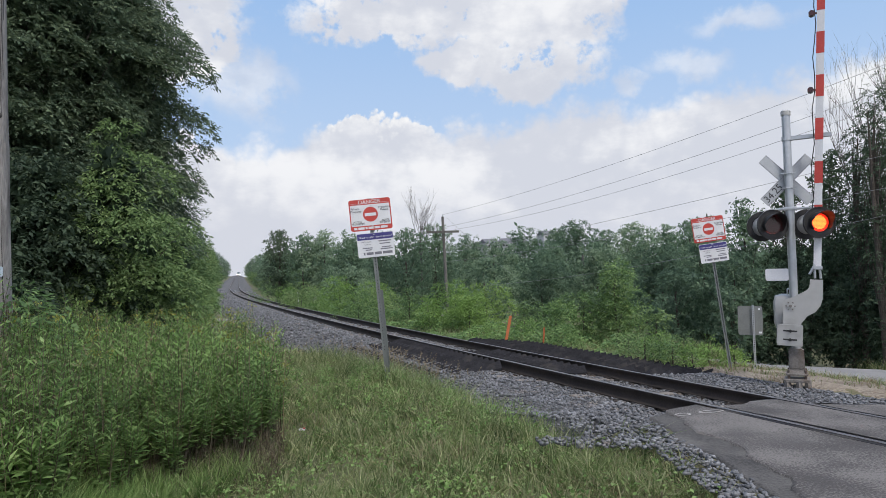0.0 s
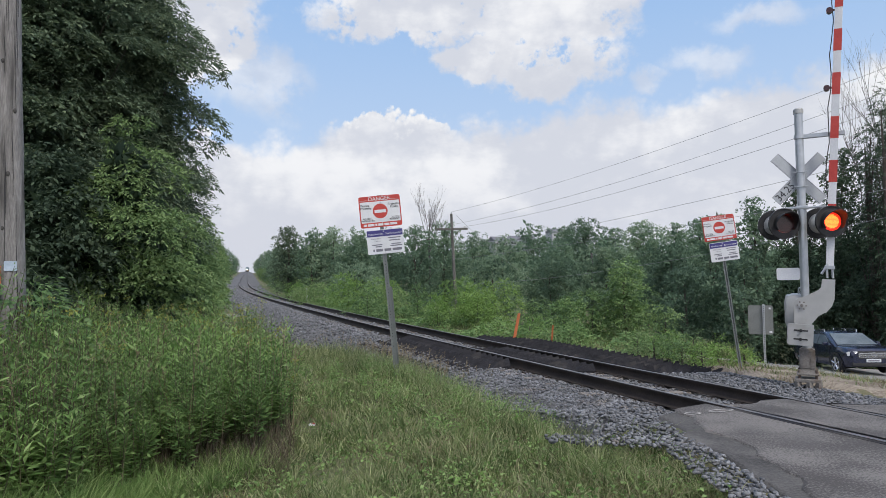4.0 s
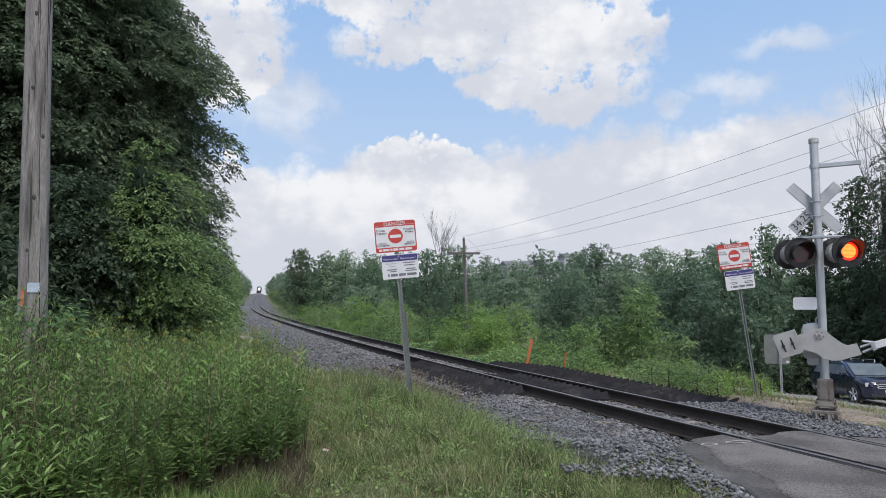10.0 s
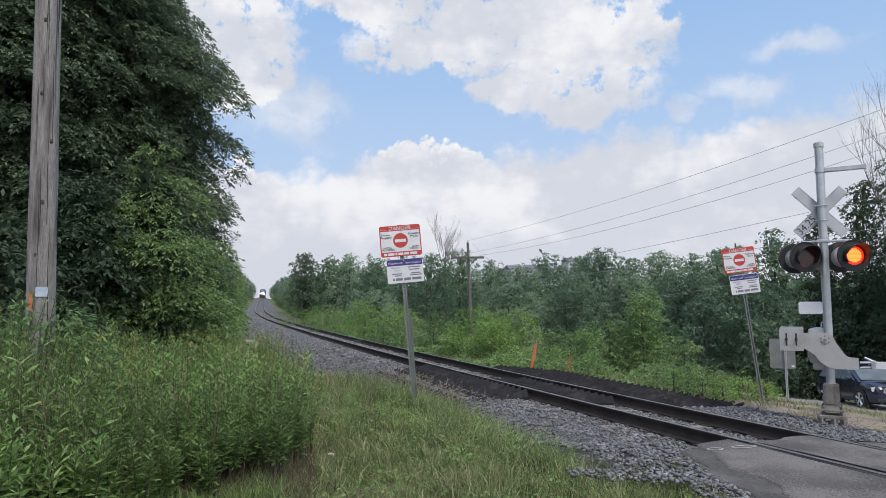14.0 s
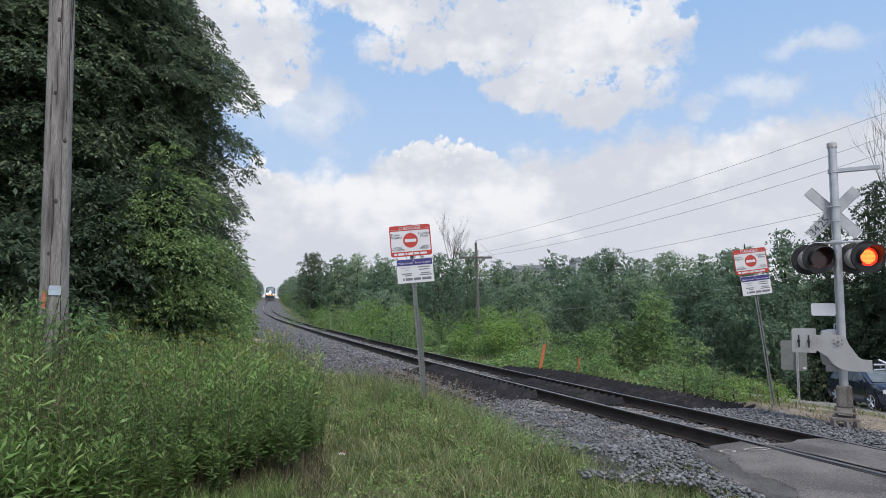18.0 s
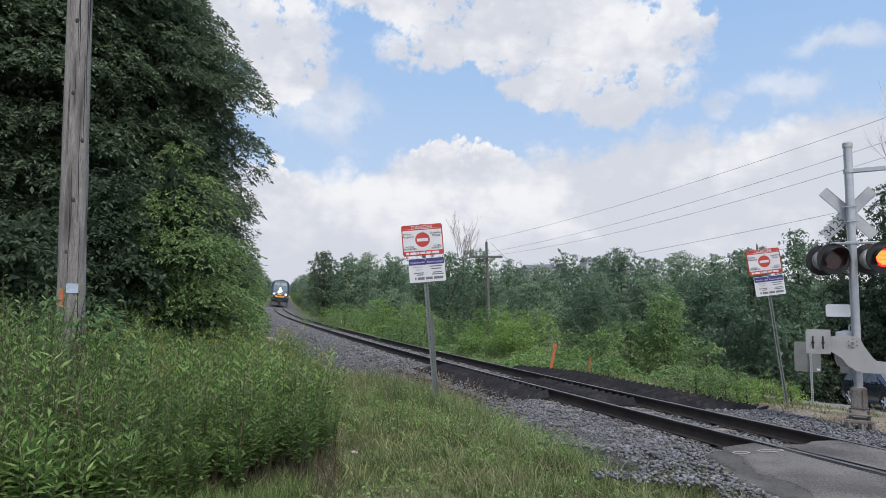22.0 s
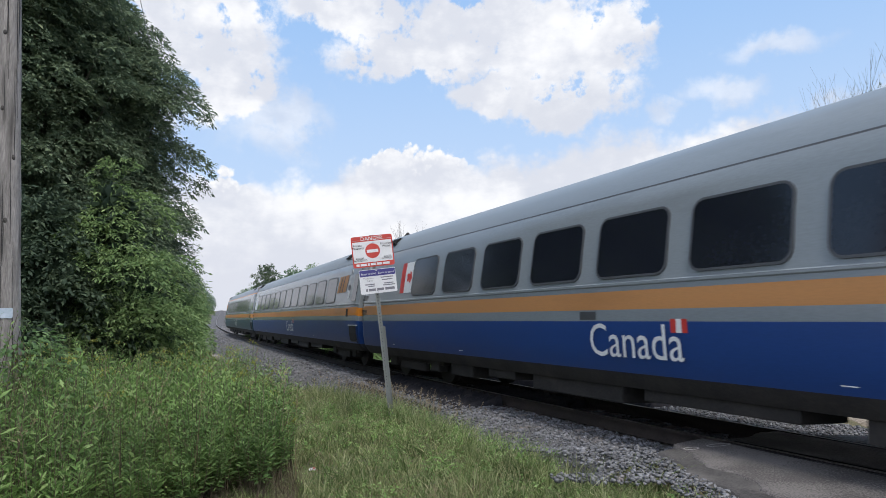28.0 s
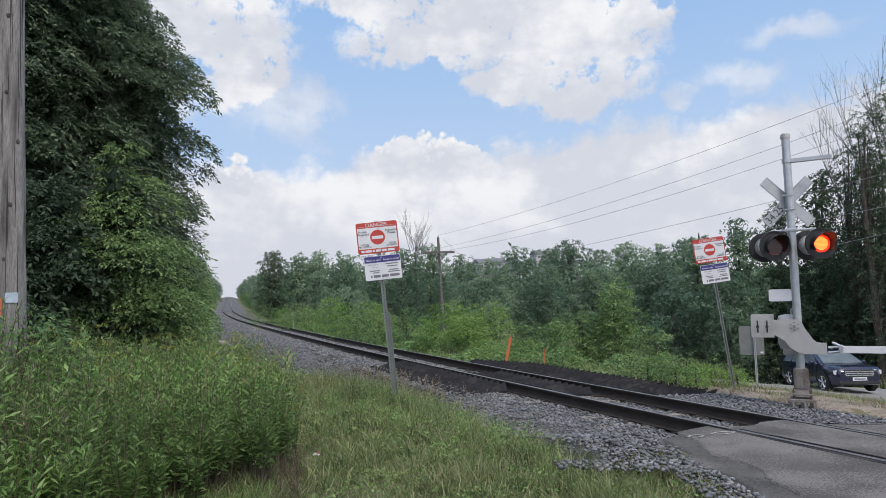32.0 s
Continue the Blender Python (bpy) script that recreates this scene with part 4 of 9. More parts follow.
def bough_tree(x, y, rows, kind, seed, label, pad=0.72, dense=80, leaf=0.13, step=0.6, trunk=0.13, jag=0.16):
    """A tree of drooping leafy boughs in tiers; rows give the crown's half width at heights above the foot."""
    rng = np.random.default_rng(seed)
    z = float(ground_height(np.array([x]), np.array([y]))[0])
    mat = KINDS[kind][0]
    ob = thing("tree", pose(x, y, z), label, "tree", "trees at the wood's edge")
    hs, rs = np.array(rows, float).T
    pads = []
    h = hs[0] + 0.25 * step
    while h < hs[-1] - 0.1:
        r = float(np.interp(h, hs, rs))
        n = max(3, int(2 * math.pi * r / (pad * 1.25)))
        turn = rng.uniform(0, 6.28)
        for k in range(n):
            a = turn + 6.283 * (k + rng.uniform(-0.3, 0.3)) / n
            rr = r * rng.uniform(1 - 2.2 * jag, 1 + 0.5 * jag) * (1 + 0.10 * math.sin(2 * a + seed) + 0.08 * math.sin(3 * a + h))
            size = pad * rng.uniform(0.55, 1.5) * min(1.0, 0.45 + 0.5 * r)
            pads.append((a, max(0.0, rr - size * 0.75), h + rng.uniform(-0.6, 0.6) * step, size))
        h += step * rng.uniform(0.8, 1.2)
    bm = bmesh.new()
    limbs(bm, rng, hs[-1] * 0.95, trunk, [(rr * math.cos(a), rr * math.sin(a), hz - 0.1, sz) for a, rr, hz, sz in pads[::3]])
    part("trunk", bm, M_BARK, ob, "grey-brown trunk and limbs")
    to_stand = math.atan2(-y, -x)
    pts, ways = [], []
    for a, rr, hz, size in pads:
        o = np.array([math.cos(a), math.sin(a), 0])
        sd = np.array([-o[1], o[0], 0])
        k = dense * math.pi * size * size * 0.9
        # the side away from the viewer's stand gets under a third of the leaves
        k = max(8, int(k * (1.0 if math.cos(a - to_stand) > -0.35 else 0.3)))
        rho, phi = np.sqrt(rng.uniform(0, 1, k)) * 1.05, rng.uniform(0, 6.283, k)
        fwd, across = rho * np.cos(phi), rho * np.sin(phi) * 0.85
        tilt = rng.uniform(-0.05, 0.4)
        up = 0.62 * (1 - rho**2) - tilt * (fwd + 0.3) - np.abs(rng.normal(0, 0.16, k)) + 0.10 * np.sin(9 * fwd + a * 5) * np.sin(8 * across + hz * 3)
        p = np.array([0, 0, hz]) + o * rr + size * (fwd[:, None] * o + across[:, None] * sd + up[:, None] * np.array([0, 0, 1.0]))
        pts.append(p)
        ways.append(fwd[:, None] * o + across[:, None] * sd + 0.45 * o + np.array([0, 0, -0.15]) + rng.normal(0, 0.35, (k, 3)))
    p, w = np.concatenate(pts), np.concatenate(ways)
    p[:, 2] = np.maximum(p[:, 2], 0.12)
    v, f = sprays(p, w, leaf * 1.5 * rng.uniform(0.7, 1.25, len(p)), leaf * rng.uniform(0.8, 1.2, len(p)), rng, 2, 0.40)
    array_mesh("crown", v, f, mat, ob)
    # inner leaves in a darker leaf colour, which paints the crown's inner shade
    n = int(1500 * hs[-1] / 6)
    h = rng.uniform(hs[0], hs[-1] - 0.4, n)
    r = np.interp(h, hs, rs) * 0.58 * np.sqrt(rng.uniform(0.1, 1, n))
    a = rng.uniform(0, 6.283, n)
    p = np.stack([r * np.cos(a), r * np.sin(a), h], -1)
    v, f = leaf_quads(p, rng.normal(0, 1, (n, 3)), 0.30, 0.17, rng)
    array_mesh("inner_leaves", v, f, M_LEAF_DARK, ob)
    return ob


def polar(az, d):
    return d * math.sin(radians(az)), d * math.cos(radians(az))


# azimuth and distance from the viewer's stand, crown radius, height of the top, kind
WOODS = [
    (-24.6, 25.0, 1.3, 7.6, "tall"), (-34.0, 26.0, 3.2, 15.5, "tall"), (-43.0, 24.0, 3.4, 15.0, "tall"), (-23.2, 30.0, 1.4, 6.6, "tall"),
    (-21.6, 21.0, 0.8, 2.6, "bushy"),
    (-21.8, 28.0, 1.2, 3.6, "bushy"), (-20.9, 36.0, 1.0, 3.4, "bushy"),
    (-20.3, 55.0, 1.13, 4.2, "bushy"), (-20.6, 42.0, 1.01, 4.2, "bushy"), (-20.2, 80.0, 1.1, 4.8, "bushy"), (-20.0, 130.0, 1.4, 6.2, "bushy"),
    (-15.9, 122.0, 1.5, 6.2, "far"), (-15.7, 95.0, 1.09, 5.6, "far"), (-14.7, 75.0, 1.75, 7.28, "dark"), (-12.6, 72.0, 1.67, 6.49, "far"),
    (-10.8, 70.0, 1.79, 6.59, "far"), (-8.6, 66.0, 1.99, 5.84, "far"), (-6.0, 62.0, 1.48, 5.91, "far"), (-3.6, 58.0, 1.76, 6.03, "far"),
    (-1.1, 64.0, 1.95, 6.38, "far"), (1.6, 75.0, 2.27, 6.16, "far"), (4.1, 72.0, 2.47, 5.42, "far"), (6.5, 78.0, 2.64, 6.63, "far"),
    (9.4, 100.0, 2.49, 8.92, "far"), (11.1, 95.0, 3.51, 9.20, "far"), (13.5, 85.0, 2.22, 7.12, "far"), (15.9, 80.0, 2.50, 7.28, "far"),
    (18.5, 70.0, 2.12, 6.18, "far"), (20.4, 62.0, 1.60, 6.37, "far"), (8.2, 55.0, 2.07, 3.36, "mid"), (3.3, 52.0, 2.01, 3.01, "mid"),
    (12.9, 58.0, 2.10, 4.00, "mid"), (18.1, 45.0, 1.71, 3.52, "mid"), (21.5, 42.0, 1.52, 4.70, "mid"), (24.5, 40.0, 1.24, 5.62, "mid"),
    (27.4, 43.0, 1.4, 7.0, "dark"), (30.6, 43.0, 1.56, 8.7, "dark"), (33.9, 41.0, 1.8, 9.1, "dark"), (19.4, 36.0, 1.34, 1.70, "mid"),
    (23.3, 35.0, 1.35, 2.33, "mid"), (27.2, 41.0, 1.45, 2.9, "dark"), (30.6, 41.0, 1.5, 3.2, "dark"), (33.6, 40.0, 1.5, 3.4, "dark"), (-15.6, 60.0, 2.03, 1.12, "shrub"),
    (-12.7, 45.0, 1.52, 1.31, "shrub"), (-9.5, 40.0, 1.54, 1.55, "light"), (-5.8, 36.0, 1.25, 1.01, "shrub"), (-7.8, 32.0, 1.10, 0.95, "shrub"),
    (-3.4, 34.0, 0.89, 0.90, "shrub"), (0.6, 30.0, 1.5, 1.22, "light"), (3.4, 29.0, 1.7, 1.18, "light"), (6.8, 26.0, 0.77, 0.44, "shrub"),
    (9.4, 25.0, 0.75, 0.50, "edge"), (14.7, 22.0, 1.25, 2.0, "sapling"), (11.8, 22.0, 0.95, 0.95, "edge"), (17.7, 21.0, 0.48, 0.45, "shrub"),
    (15.7, 17.0, 0.47, 0.15, "shrub"), (18.1, 16.0, 0.49, 0.16, "light"), (20.0, 15.5, 0.40, 0.16, "shrub"), (21.9, 15.0, 0.32, 0.09, "light"),
    (6.5, 23.0, 0.58, -0.11, "light"), (3.8, 24.0, 0.72, -0.31, "light"), (10.1, 20.0, 0.74, -0.05, "edge"), (23.8, 15.0, 0.24, -0.04, "light"),
]
GROUPS = {"tall": "trees at the wood's edge", "understory": "trees at the wood's edge", "bushy": "trees at the wood's edge", "far": "trees in the valley", "dark": "trees in the valley", "mid": "trees in the valley", "shrub": "bushes along the railway", "light": "bushes along the railway", "sapling": "", "edge": "bushes along the railway", "airy": "trees in the valley"}
more = random.Random(77)
for _ in range(30):
    d = more.uniform(56, 128)
    WOODS.append((more.uniform(-13, 34), d, more.uniform(1.1, 1.9), 1.6 + d * math.tan(radians(more.uniform(1.0, 3.4))), "far"))
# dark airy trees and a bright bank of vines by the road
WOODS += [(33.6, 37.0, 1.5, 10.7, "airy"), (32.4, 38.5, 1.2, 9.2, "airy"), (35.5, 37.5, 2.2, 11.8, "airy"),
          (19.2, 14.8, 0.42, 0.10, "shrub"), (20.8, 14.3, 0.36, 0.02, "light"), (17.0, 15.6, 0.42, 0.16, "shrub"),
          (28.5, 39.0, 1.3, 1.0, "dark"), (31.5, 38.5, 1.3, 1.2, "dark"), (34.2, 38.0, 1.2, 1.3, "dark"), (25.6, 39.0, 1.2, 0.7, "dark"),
          (-1.6, 29.5, 0.8, 0.55, "light"), (2.0, 27.5, 0.9, 0.75, "light"), (-12.0, 50.0, 1.2, 0.9, "light"), (-14.0, 62.0, 1.2, 1.0, "light"), (-6.5, 44.0, 1.3, 1.3, "light")]
for number, (az, d, r, top, kind) in enumerate(WOODS):
    x, y = polar(az, d)
    wide = {"far": 1.9, "mid": 1.7, "dark": 1.6, "tall": 1.12, "shrub": 1.2, "light": 1.2, "edge": 1.2}.get(kind, 1.0)
    made = plant(x, y, r * wide, top, kind, 100 + number)
    if GROUPS[kind]:
        made["group"] = GROUPS[kind]


# the wood's edge: azimuth, distance, crown rows of height and half width, kind, label
TALL = "tall dark green box-elder tree with drooping leaflets"
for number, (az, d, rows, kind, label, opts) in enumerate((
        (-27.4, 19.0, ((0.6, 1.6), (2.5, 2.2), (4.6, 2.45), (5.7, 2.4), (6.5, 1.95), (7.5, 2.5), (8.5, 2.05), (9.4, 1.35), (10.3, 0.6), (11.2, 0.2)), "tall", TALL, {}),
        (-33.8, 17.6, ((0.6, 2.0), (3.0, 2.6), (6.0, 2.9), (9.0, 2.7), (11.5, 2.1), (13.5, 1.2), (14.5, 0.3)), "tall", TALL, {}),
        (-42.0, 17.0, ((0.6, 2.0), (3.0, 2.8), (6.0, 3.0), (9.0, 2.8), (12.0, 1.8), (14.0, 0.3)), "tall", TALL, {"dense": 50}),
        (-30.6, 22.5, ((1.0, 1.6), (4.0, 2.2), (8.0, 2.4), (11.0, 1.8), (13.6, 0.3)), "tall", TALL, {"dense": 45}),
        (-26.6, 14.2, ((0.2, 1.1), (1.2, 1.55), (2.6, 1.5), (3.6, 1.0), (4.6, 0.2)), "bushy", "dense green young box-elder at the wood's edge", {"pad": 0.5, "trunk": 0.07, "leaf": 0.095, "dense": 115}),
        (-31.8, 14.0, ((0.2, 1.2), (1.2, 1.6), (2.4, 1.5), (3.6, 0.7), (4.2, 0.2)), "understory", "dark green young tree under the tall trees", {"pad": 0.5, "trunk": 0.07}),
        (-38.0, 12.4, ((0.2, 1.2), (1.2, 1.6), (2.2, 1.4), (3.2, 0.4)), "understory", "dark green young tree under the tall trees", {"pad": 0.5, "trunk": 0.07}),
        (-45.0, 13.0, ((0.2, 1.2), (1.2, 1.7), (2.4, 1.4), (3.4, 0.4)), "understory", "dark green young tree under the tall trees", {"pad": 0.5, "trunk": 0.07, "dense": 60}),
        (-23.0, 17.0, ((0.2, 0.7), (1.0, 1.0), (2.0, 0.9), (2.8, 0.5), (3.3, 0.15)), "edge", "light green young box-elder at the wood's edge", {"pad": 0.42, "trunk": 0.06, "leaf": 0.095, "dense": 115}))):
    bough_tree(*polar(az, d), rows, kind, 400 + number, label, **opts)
# leafy bushes on the near bank, down to the stones
# from run 58 on, raised and mostly hidden, to green the coaches' reflections
for number, (s0, q0, r, top) in enumerate(((21, -6.6, 0.9, 0.9), (24, -6.2, 0.8, 0.75), (28, -5.9, 0.95, 1.5), (32, -5.7, 1.0, 2.0), (37, -5.4, 1.0, 2.1), (43, -5.6, 1.0, 1.9), (50, -5.6, 1.1, 1.8), (58, -6.4, 1.5, 3.6), (67, -6.7, 1.6, 4.2), (78, -7.0, 1.8, 4.6), (90, -7.3, 2.0, 5.0), (105, -7.6, 2.2, 5.4))):
    p = track_point(s0, q0, 0.0)
    plant(float(p[0]), float(p[1]), r, top + float(rise(s0)), "edge" if number % 3 else "light", 700 + number, label="leafy green bush on the near bank beside the ballast")["group"] = "bushes along the railway"


# trees that line the railway where it runs out of sight: run, distance across, crown radius, elevation of the top
for number, (s0, q0, r, up) in enumerate(((140, -6.0, 1.7, 2.75), (175, -5.6, 2.0, 2.8), (205, -5.3, 2.2, 2.55), (245, -5.2, 2.4, 2.3), (300, -5.4, 2.8, 2.0), (380, -5.6, 3.2, 1.7), (160, -10, 2.6, 2.9), (230, -11, 3.2, 2.8),
                                          (118, 5.6, 1.6, 2.5), (138, 6.4, 1.8, 2.6), (165, 5.9, 1.9, 2.45), (195, 5.6, 2.1, 2.35), (235, 5.2, 2.4, 2.0), (290, 5.2, 2.8, 1.7), (370, 5.4, 3.2, 1.5), (180, 10.5, 2.8, 2.6), (220, 11, 3.2, 2.7), (290, 12, 3.6, 2.5), (420, 14, 4, 1.9))):
    p = track_point(s0, q0, 0.0)
    plant(float(p[0]), float(p[1]), r, 1.6 + s0 * math.tan(radians(up)), "far", 800 + number)["group"] = "trees in the valley"
# low bushes on the far bank out to the bend
for number, (s0, q0, r, up) in enumerate(((72, 5.2, 1.2, 0.1), (82, 4.9, 1.2, 0.2), (93, 4.7, 1.3, 0.5), (104, 4.6, 1.3, 0.8), (122, 4.3, 1.2, 0.6), (145, 4.4, 1.4, 0.8), (172, 4.4, 1.5, 0.8), (205, 4.4, 1.6, 0.8), (88, 7.5, 1.7, 0.9), (112, 7.8, 1.9, 1.4))):
    p = track_point(s0, q0, 0.0)
    plant(float(p[0]), float(p[1]), r, 1.6 + s0 * math.tan(radians(up)), "edge" if number % 2 else "shrub", 850 + number)["group"] = "bushes along the railway"


def marker_post():
    """A short white post in the weeds beside the line."""
    p = track_point(55.0, 2.7, 0.0)
    z = float(ground_height(np.array([p[0]]), np.array([p[1]]))[0])
    ob = thing("marker_post", pose(float(p[0]), float(p[1]), z), "short pale marker post in the weeds beside the line", "post")
    part("post", tube(bmesh.new(), (0, 0, -0.1), (0, 0, 0.55 - z), 0.045, 0.045, 10), M_POST_WHITE, ob)
    part("cap", box(bmesh.new(), (-0.08, -0.05, 0.45 - z), (0.08, 0.05, 0.68 - z), bevel=0.02), M_POST_WHITE, ob, "small pale cap")


M_POST_WHITE = surface("weathered_white", (0.45, 0.46, 0.45), (0.58, 0.58, 0.56), 5.0, 0.7)
marker_post()


# ---- the far wooded hills ----
def far_woods():
    rng = np.random.default_rng(5)
    n = 2600
    az = np.radians(rng.uniform(-22, 40, n))
    d = rng.uniform(135, 430, n)
    x, y = d * np.sin(az), d * np.cos(az)
    s, q = side_of_line(x, y)
    keep = (q > 14) | (q < -12)
    x, y, d = x[keep], y[keep], d[keep]
    z = ground_height(x, y)
    vs, fs, off = [], [], 0
    for i in range(len(x)):
        r, h = rng.uniform(2.2, 4.2), rng.uniform(6, 10.5)
        k = 40
        dirs = unit(rng.normal(0, 1, (k, 3)))
        dirs[:, 2] = np.abs(dirs[:, 2]) * 1.2 - 0.25
        c = np.array([x[i], y[i], z[i] + h * 0.55])
        p = c + dirs * np.array([r, r, h * 0.5]) * rng.uniform(0.75, 1.05, (k, 1))
        v, f = leaf_quads(p, rng.normal(0, 1, (k, 3)) + dirs, rng.uniform(0.9, 1.7, k), rng.uniform(0.6, 1.1, k), rng, dirs + rng.normal(0, 0.4, (k, 3)) + np.array([0, 0, 0.4]))
        vs.append(v)
        fs.append(f + off)
        off += len(v)
    ob = array_mesh("far_woods", np.concatenate(vs), np.concatenate(fs), M_LEAF_HAZED)
    tagged(ob, "grey-green woods on the far hills, haze put into the leaf colour", "woods", kind="stuff")


far_woods()


# ---- tall weeds ----
def weed_patch():
    rng = np.random.default_rng(21)
    n = 2900
    az = rng.uniform(-50, -12.6, n)
    edge_az, edge_d = [-50, -38, -28, -20, -15, -12.6], [3.7, 4.6, 5.3, 5.9, 6.3, 7.0]
    front = np.interp(az, edge_az, edge_d) + 0.18 * np.sin(az * 1.3) + 0.1 * np.sin(az * 3.7)
    d = front + (13.5 - front) * rng.uniform(0, 1, n) ** 1.7
    keep = az < np.interp(d, [6, 9, 14], [-12.4, -14.4, -17.2]) + rng.normal(0, 0.5, n)
    az, d, front = az[keep], d[keep], front[keep]
    n = len(az)
    x, y = d * np.sin(np.radians(az)), d * np.cos(np.radians(az))
    # stems stand in clumps with gaps between
    heart = rng.choice(n, n // 7, replace=False)
    near = ((x[:, None] - x[heart]) ** 2 + (y[:, None] - y[heart]) ** 2).argmin(1)
    x, y = x + 0.55 * (x[heart][near] - x), y + 0.55 * (y[heart][near] - y)
    z = ground_height(x, y)
    clump = 0.5 + 0.5 * np.sin(x * 2.1 + 1.3) * np.sin(y * 1.9 + 0.4)
    fine = np.sin(x * 6.3 + 2) * np.sin(y * 5.7 + 1)
    h = (0.78 + 0.36 * clump + 0.10 * fine + rng.normal(0, 0.12, n)) * (1 + 0.38 * np.interp(az, [-37, -30, -26], [1.0, 0.6, 0.0]) * np.interp(d, [4.5, 6], [0, 1])) * np.interp(d - front, [0, 0.5], [0.55, 1.0])
    lean = rng.normal(0, 0.12, (n, 2))
    root = np.stack([x, y, z], -1)
    tip = root + np.stack([lean[:, 0] * h, lean[:, 1] * h, h], -1)
    a = rng.uniform(0, 6.28, n)
    ring = np.stack([np.stack([np.cos(a + k * 2.094), np.sin(a + k * 2.094), np.zeros(n)], -1) for k in range(3)], 1)
    v = np.concatenate([root[:, None] + ring * 0.0055, tip[:, None] + ring * 0.002], 1)
    f = np.arange(n)[:, None, None] * 6 + np.array([(0, 1, 4, 3), (1, 2, 5, 4), (2, 0, 3, 5)])[None]
    patch = thing("weed_patch", Matrix(), "dense waist-high green goldenrod and weeds with dry stalks below", "weeds", kind="stuff")
    array_mesh("stalks", v.reshape(-1, 3), f.reshape(-1, 4), M_STALK, patch)
    # three kinds of weed in drifts: long-leaved, goldenrod, and dark feathery mugwort
    drift = np.sin(x * 1.1 + 0.4) + np.sin(y * 1.3 - x * 0.5) + rng.normal(0, 0.45, n) + np.interp(az, [-40, -30, -20, -14], [-1.6, -0.5, 0.6, 1.3]) - np.interp(d, [6, 9], [0, 0.8])
    sort = np.where(drift < -0.55, 0, np.where((drift > 0.75), 2, 1))
    # bare brown stems show below the leaves along part of the front edge
    bare = np.interp(az, [-50, -32, -27, -20, -14], [0.08, 0.10, 0.34, 0.50, 0.46]) * np.interp(d - front, [0.0, 1.2], [1.0, 0.6])
    for kind, name, mat, per, long_, thin in ((0, "long_leaves", M_WEED_LONG, 40, 0.115, 0.21), (1, "goldenrod_leaves", M_WEED, 50, 0.070, 0.24), (2, "mugwort_leaves", M_WEED_DARK, 70, 0.060, 0.30)):
        pick = np.nonzero(sort == kind)[0]
        m = len(pick)
        i = np.repeat(pick, per)
        t = np.tile(np.linspace(0.0, 1.0, per), m) + rng.uniform(-0.01, 0.01, m * per)
        u = bare[i] + (1 - bare[i]) * t
        turn = np.tile(np.arange(per) * 2.4, m) + a[i]
        base = root[i] + (tip - root)[i] * u[:, None]
        if kind == 2:
            off = rng.uniform(0, 0.11, len(u)) * np.interp(t, [0, 0.6, 1], [0.6, 1.0, 0.3])
            base = base + np.stack([np.cos(turn) * off, np.sin(turn) * off, off * 0.5], -1)
        way = np.stack([np.cos(turn), np.sin(turn), np.interp(u, [0.2, 0.7, 1.0], [-0.3, 0.3, 1.0]) + rng.normal(0, 0.2, len(u))], -1)
        ln = long_ * np.interp(u, [0.0, 0.3, 0.65, 0.9, 1.0], [0.6, 0.8, 1.0, 0.75, 0.45]) * rng.uniform(0.7, 1.35, len(u)) * rng.uniform(0.75, 1.25, n)[i]
        v, f = leaf_quads(base, way, ln, ln * thin * rng.uniform(0.75, 1.3, len(u)), rng, np.array([0, 0, 1.0]) + rng.normal(0, 0.3, (len(u), 3)))
        array_mesh(name, v, f, mat, patch)
    # long arching grass stems among the weeds
    m = 170
    k = rng.integers(0, n, m)
    foot = root[k] + rng.normal(0, 0.12, (m, 3)) * np.array([1, 1, 0])
    tall = rng.uniform(0.9, 1.45, m)
    bend, turn = rng.uniform(0.15, 0.6, m), rng.uniform(0, 6.283, m)
    us = np.linspace(0, 1, 8)
    line = foot[:, None] + np.stack([np.cos(turn)[:, None] * bend[:, None] * us**2.2, np.sin(turn)[:, None] * bend[:, None] * us**2.2, tall[:, None] * (us - 0.22 * bend[:, None] * us**3)], -1)
    side = np.stack([-np.sin(turn), np.cos(turn), np.zeros(m)], -1)[:, None] * (0.0032 * (1 - 0.6 * us))[None, :, None]
    v = np.stack([line - side, line + side], 2).reshape(-1, 3)
    quad = np.array([(2 * j, 2 * j + 1, 2 * j + 3, 2 * j + 2) for j in range(7)])
    array_mesh("grass_stems", v, (np.arange(m)[:, None, None] * 16 + quad[None]).reshape(-1, 4), M_STRAW, patch)
    i = np.repeat(np.arange(m), 12)
    j = rng.uniform(0.8, 1.0, len(i))
    base = np.stack([np.array([np.interp(jj, us, line[ii, :, c]) for ii, jj in zip(i, j)]) for c in range(3)], -1)
    v, f = leaf_quads(base, rng.normal(0, 0.6, (len(i), 3)) + np.array([0, 0, 0.6]), 0.03, 0.007, rng)
    array_mesh("seed_heads", v, f, M_STRAW, patch)
    # budding tops
    pick = (rng.random(n) < 0.4) & (d > 7.0) & (sort == 1)
    i = np.repeat(np.nonzero(pick)[0], 16)
    base = tip[i] + rng.normal(0, 0.04, (len(i), 3)) * np.array([1, 1, 0.5])
    v, f = leaf_quads(base, rng.normal(0, 1, (len(i), 3)) + np.array([0, 0, 0.7]), 0.03, 0.016, rng)
    array_mesh("buds", v, f, M_FLOWER, patch)
    return patch


weed_patch()


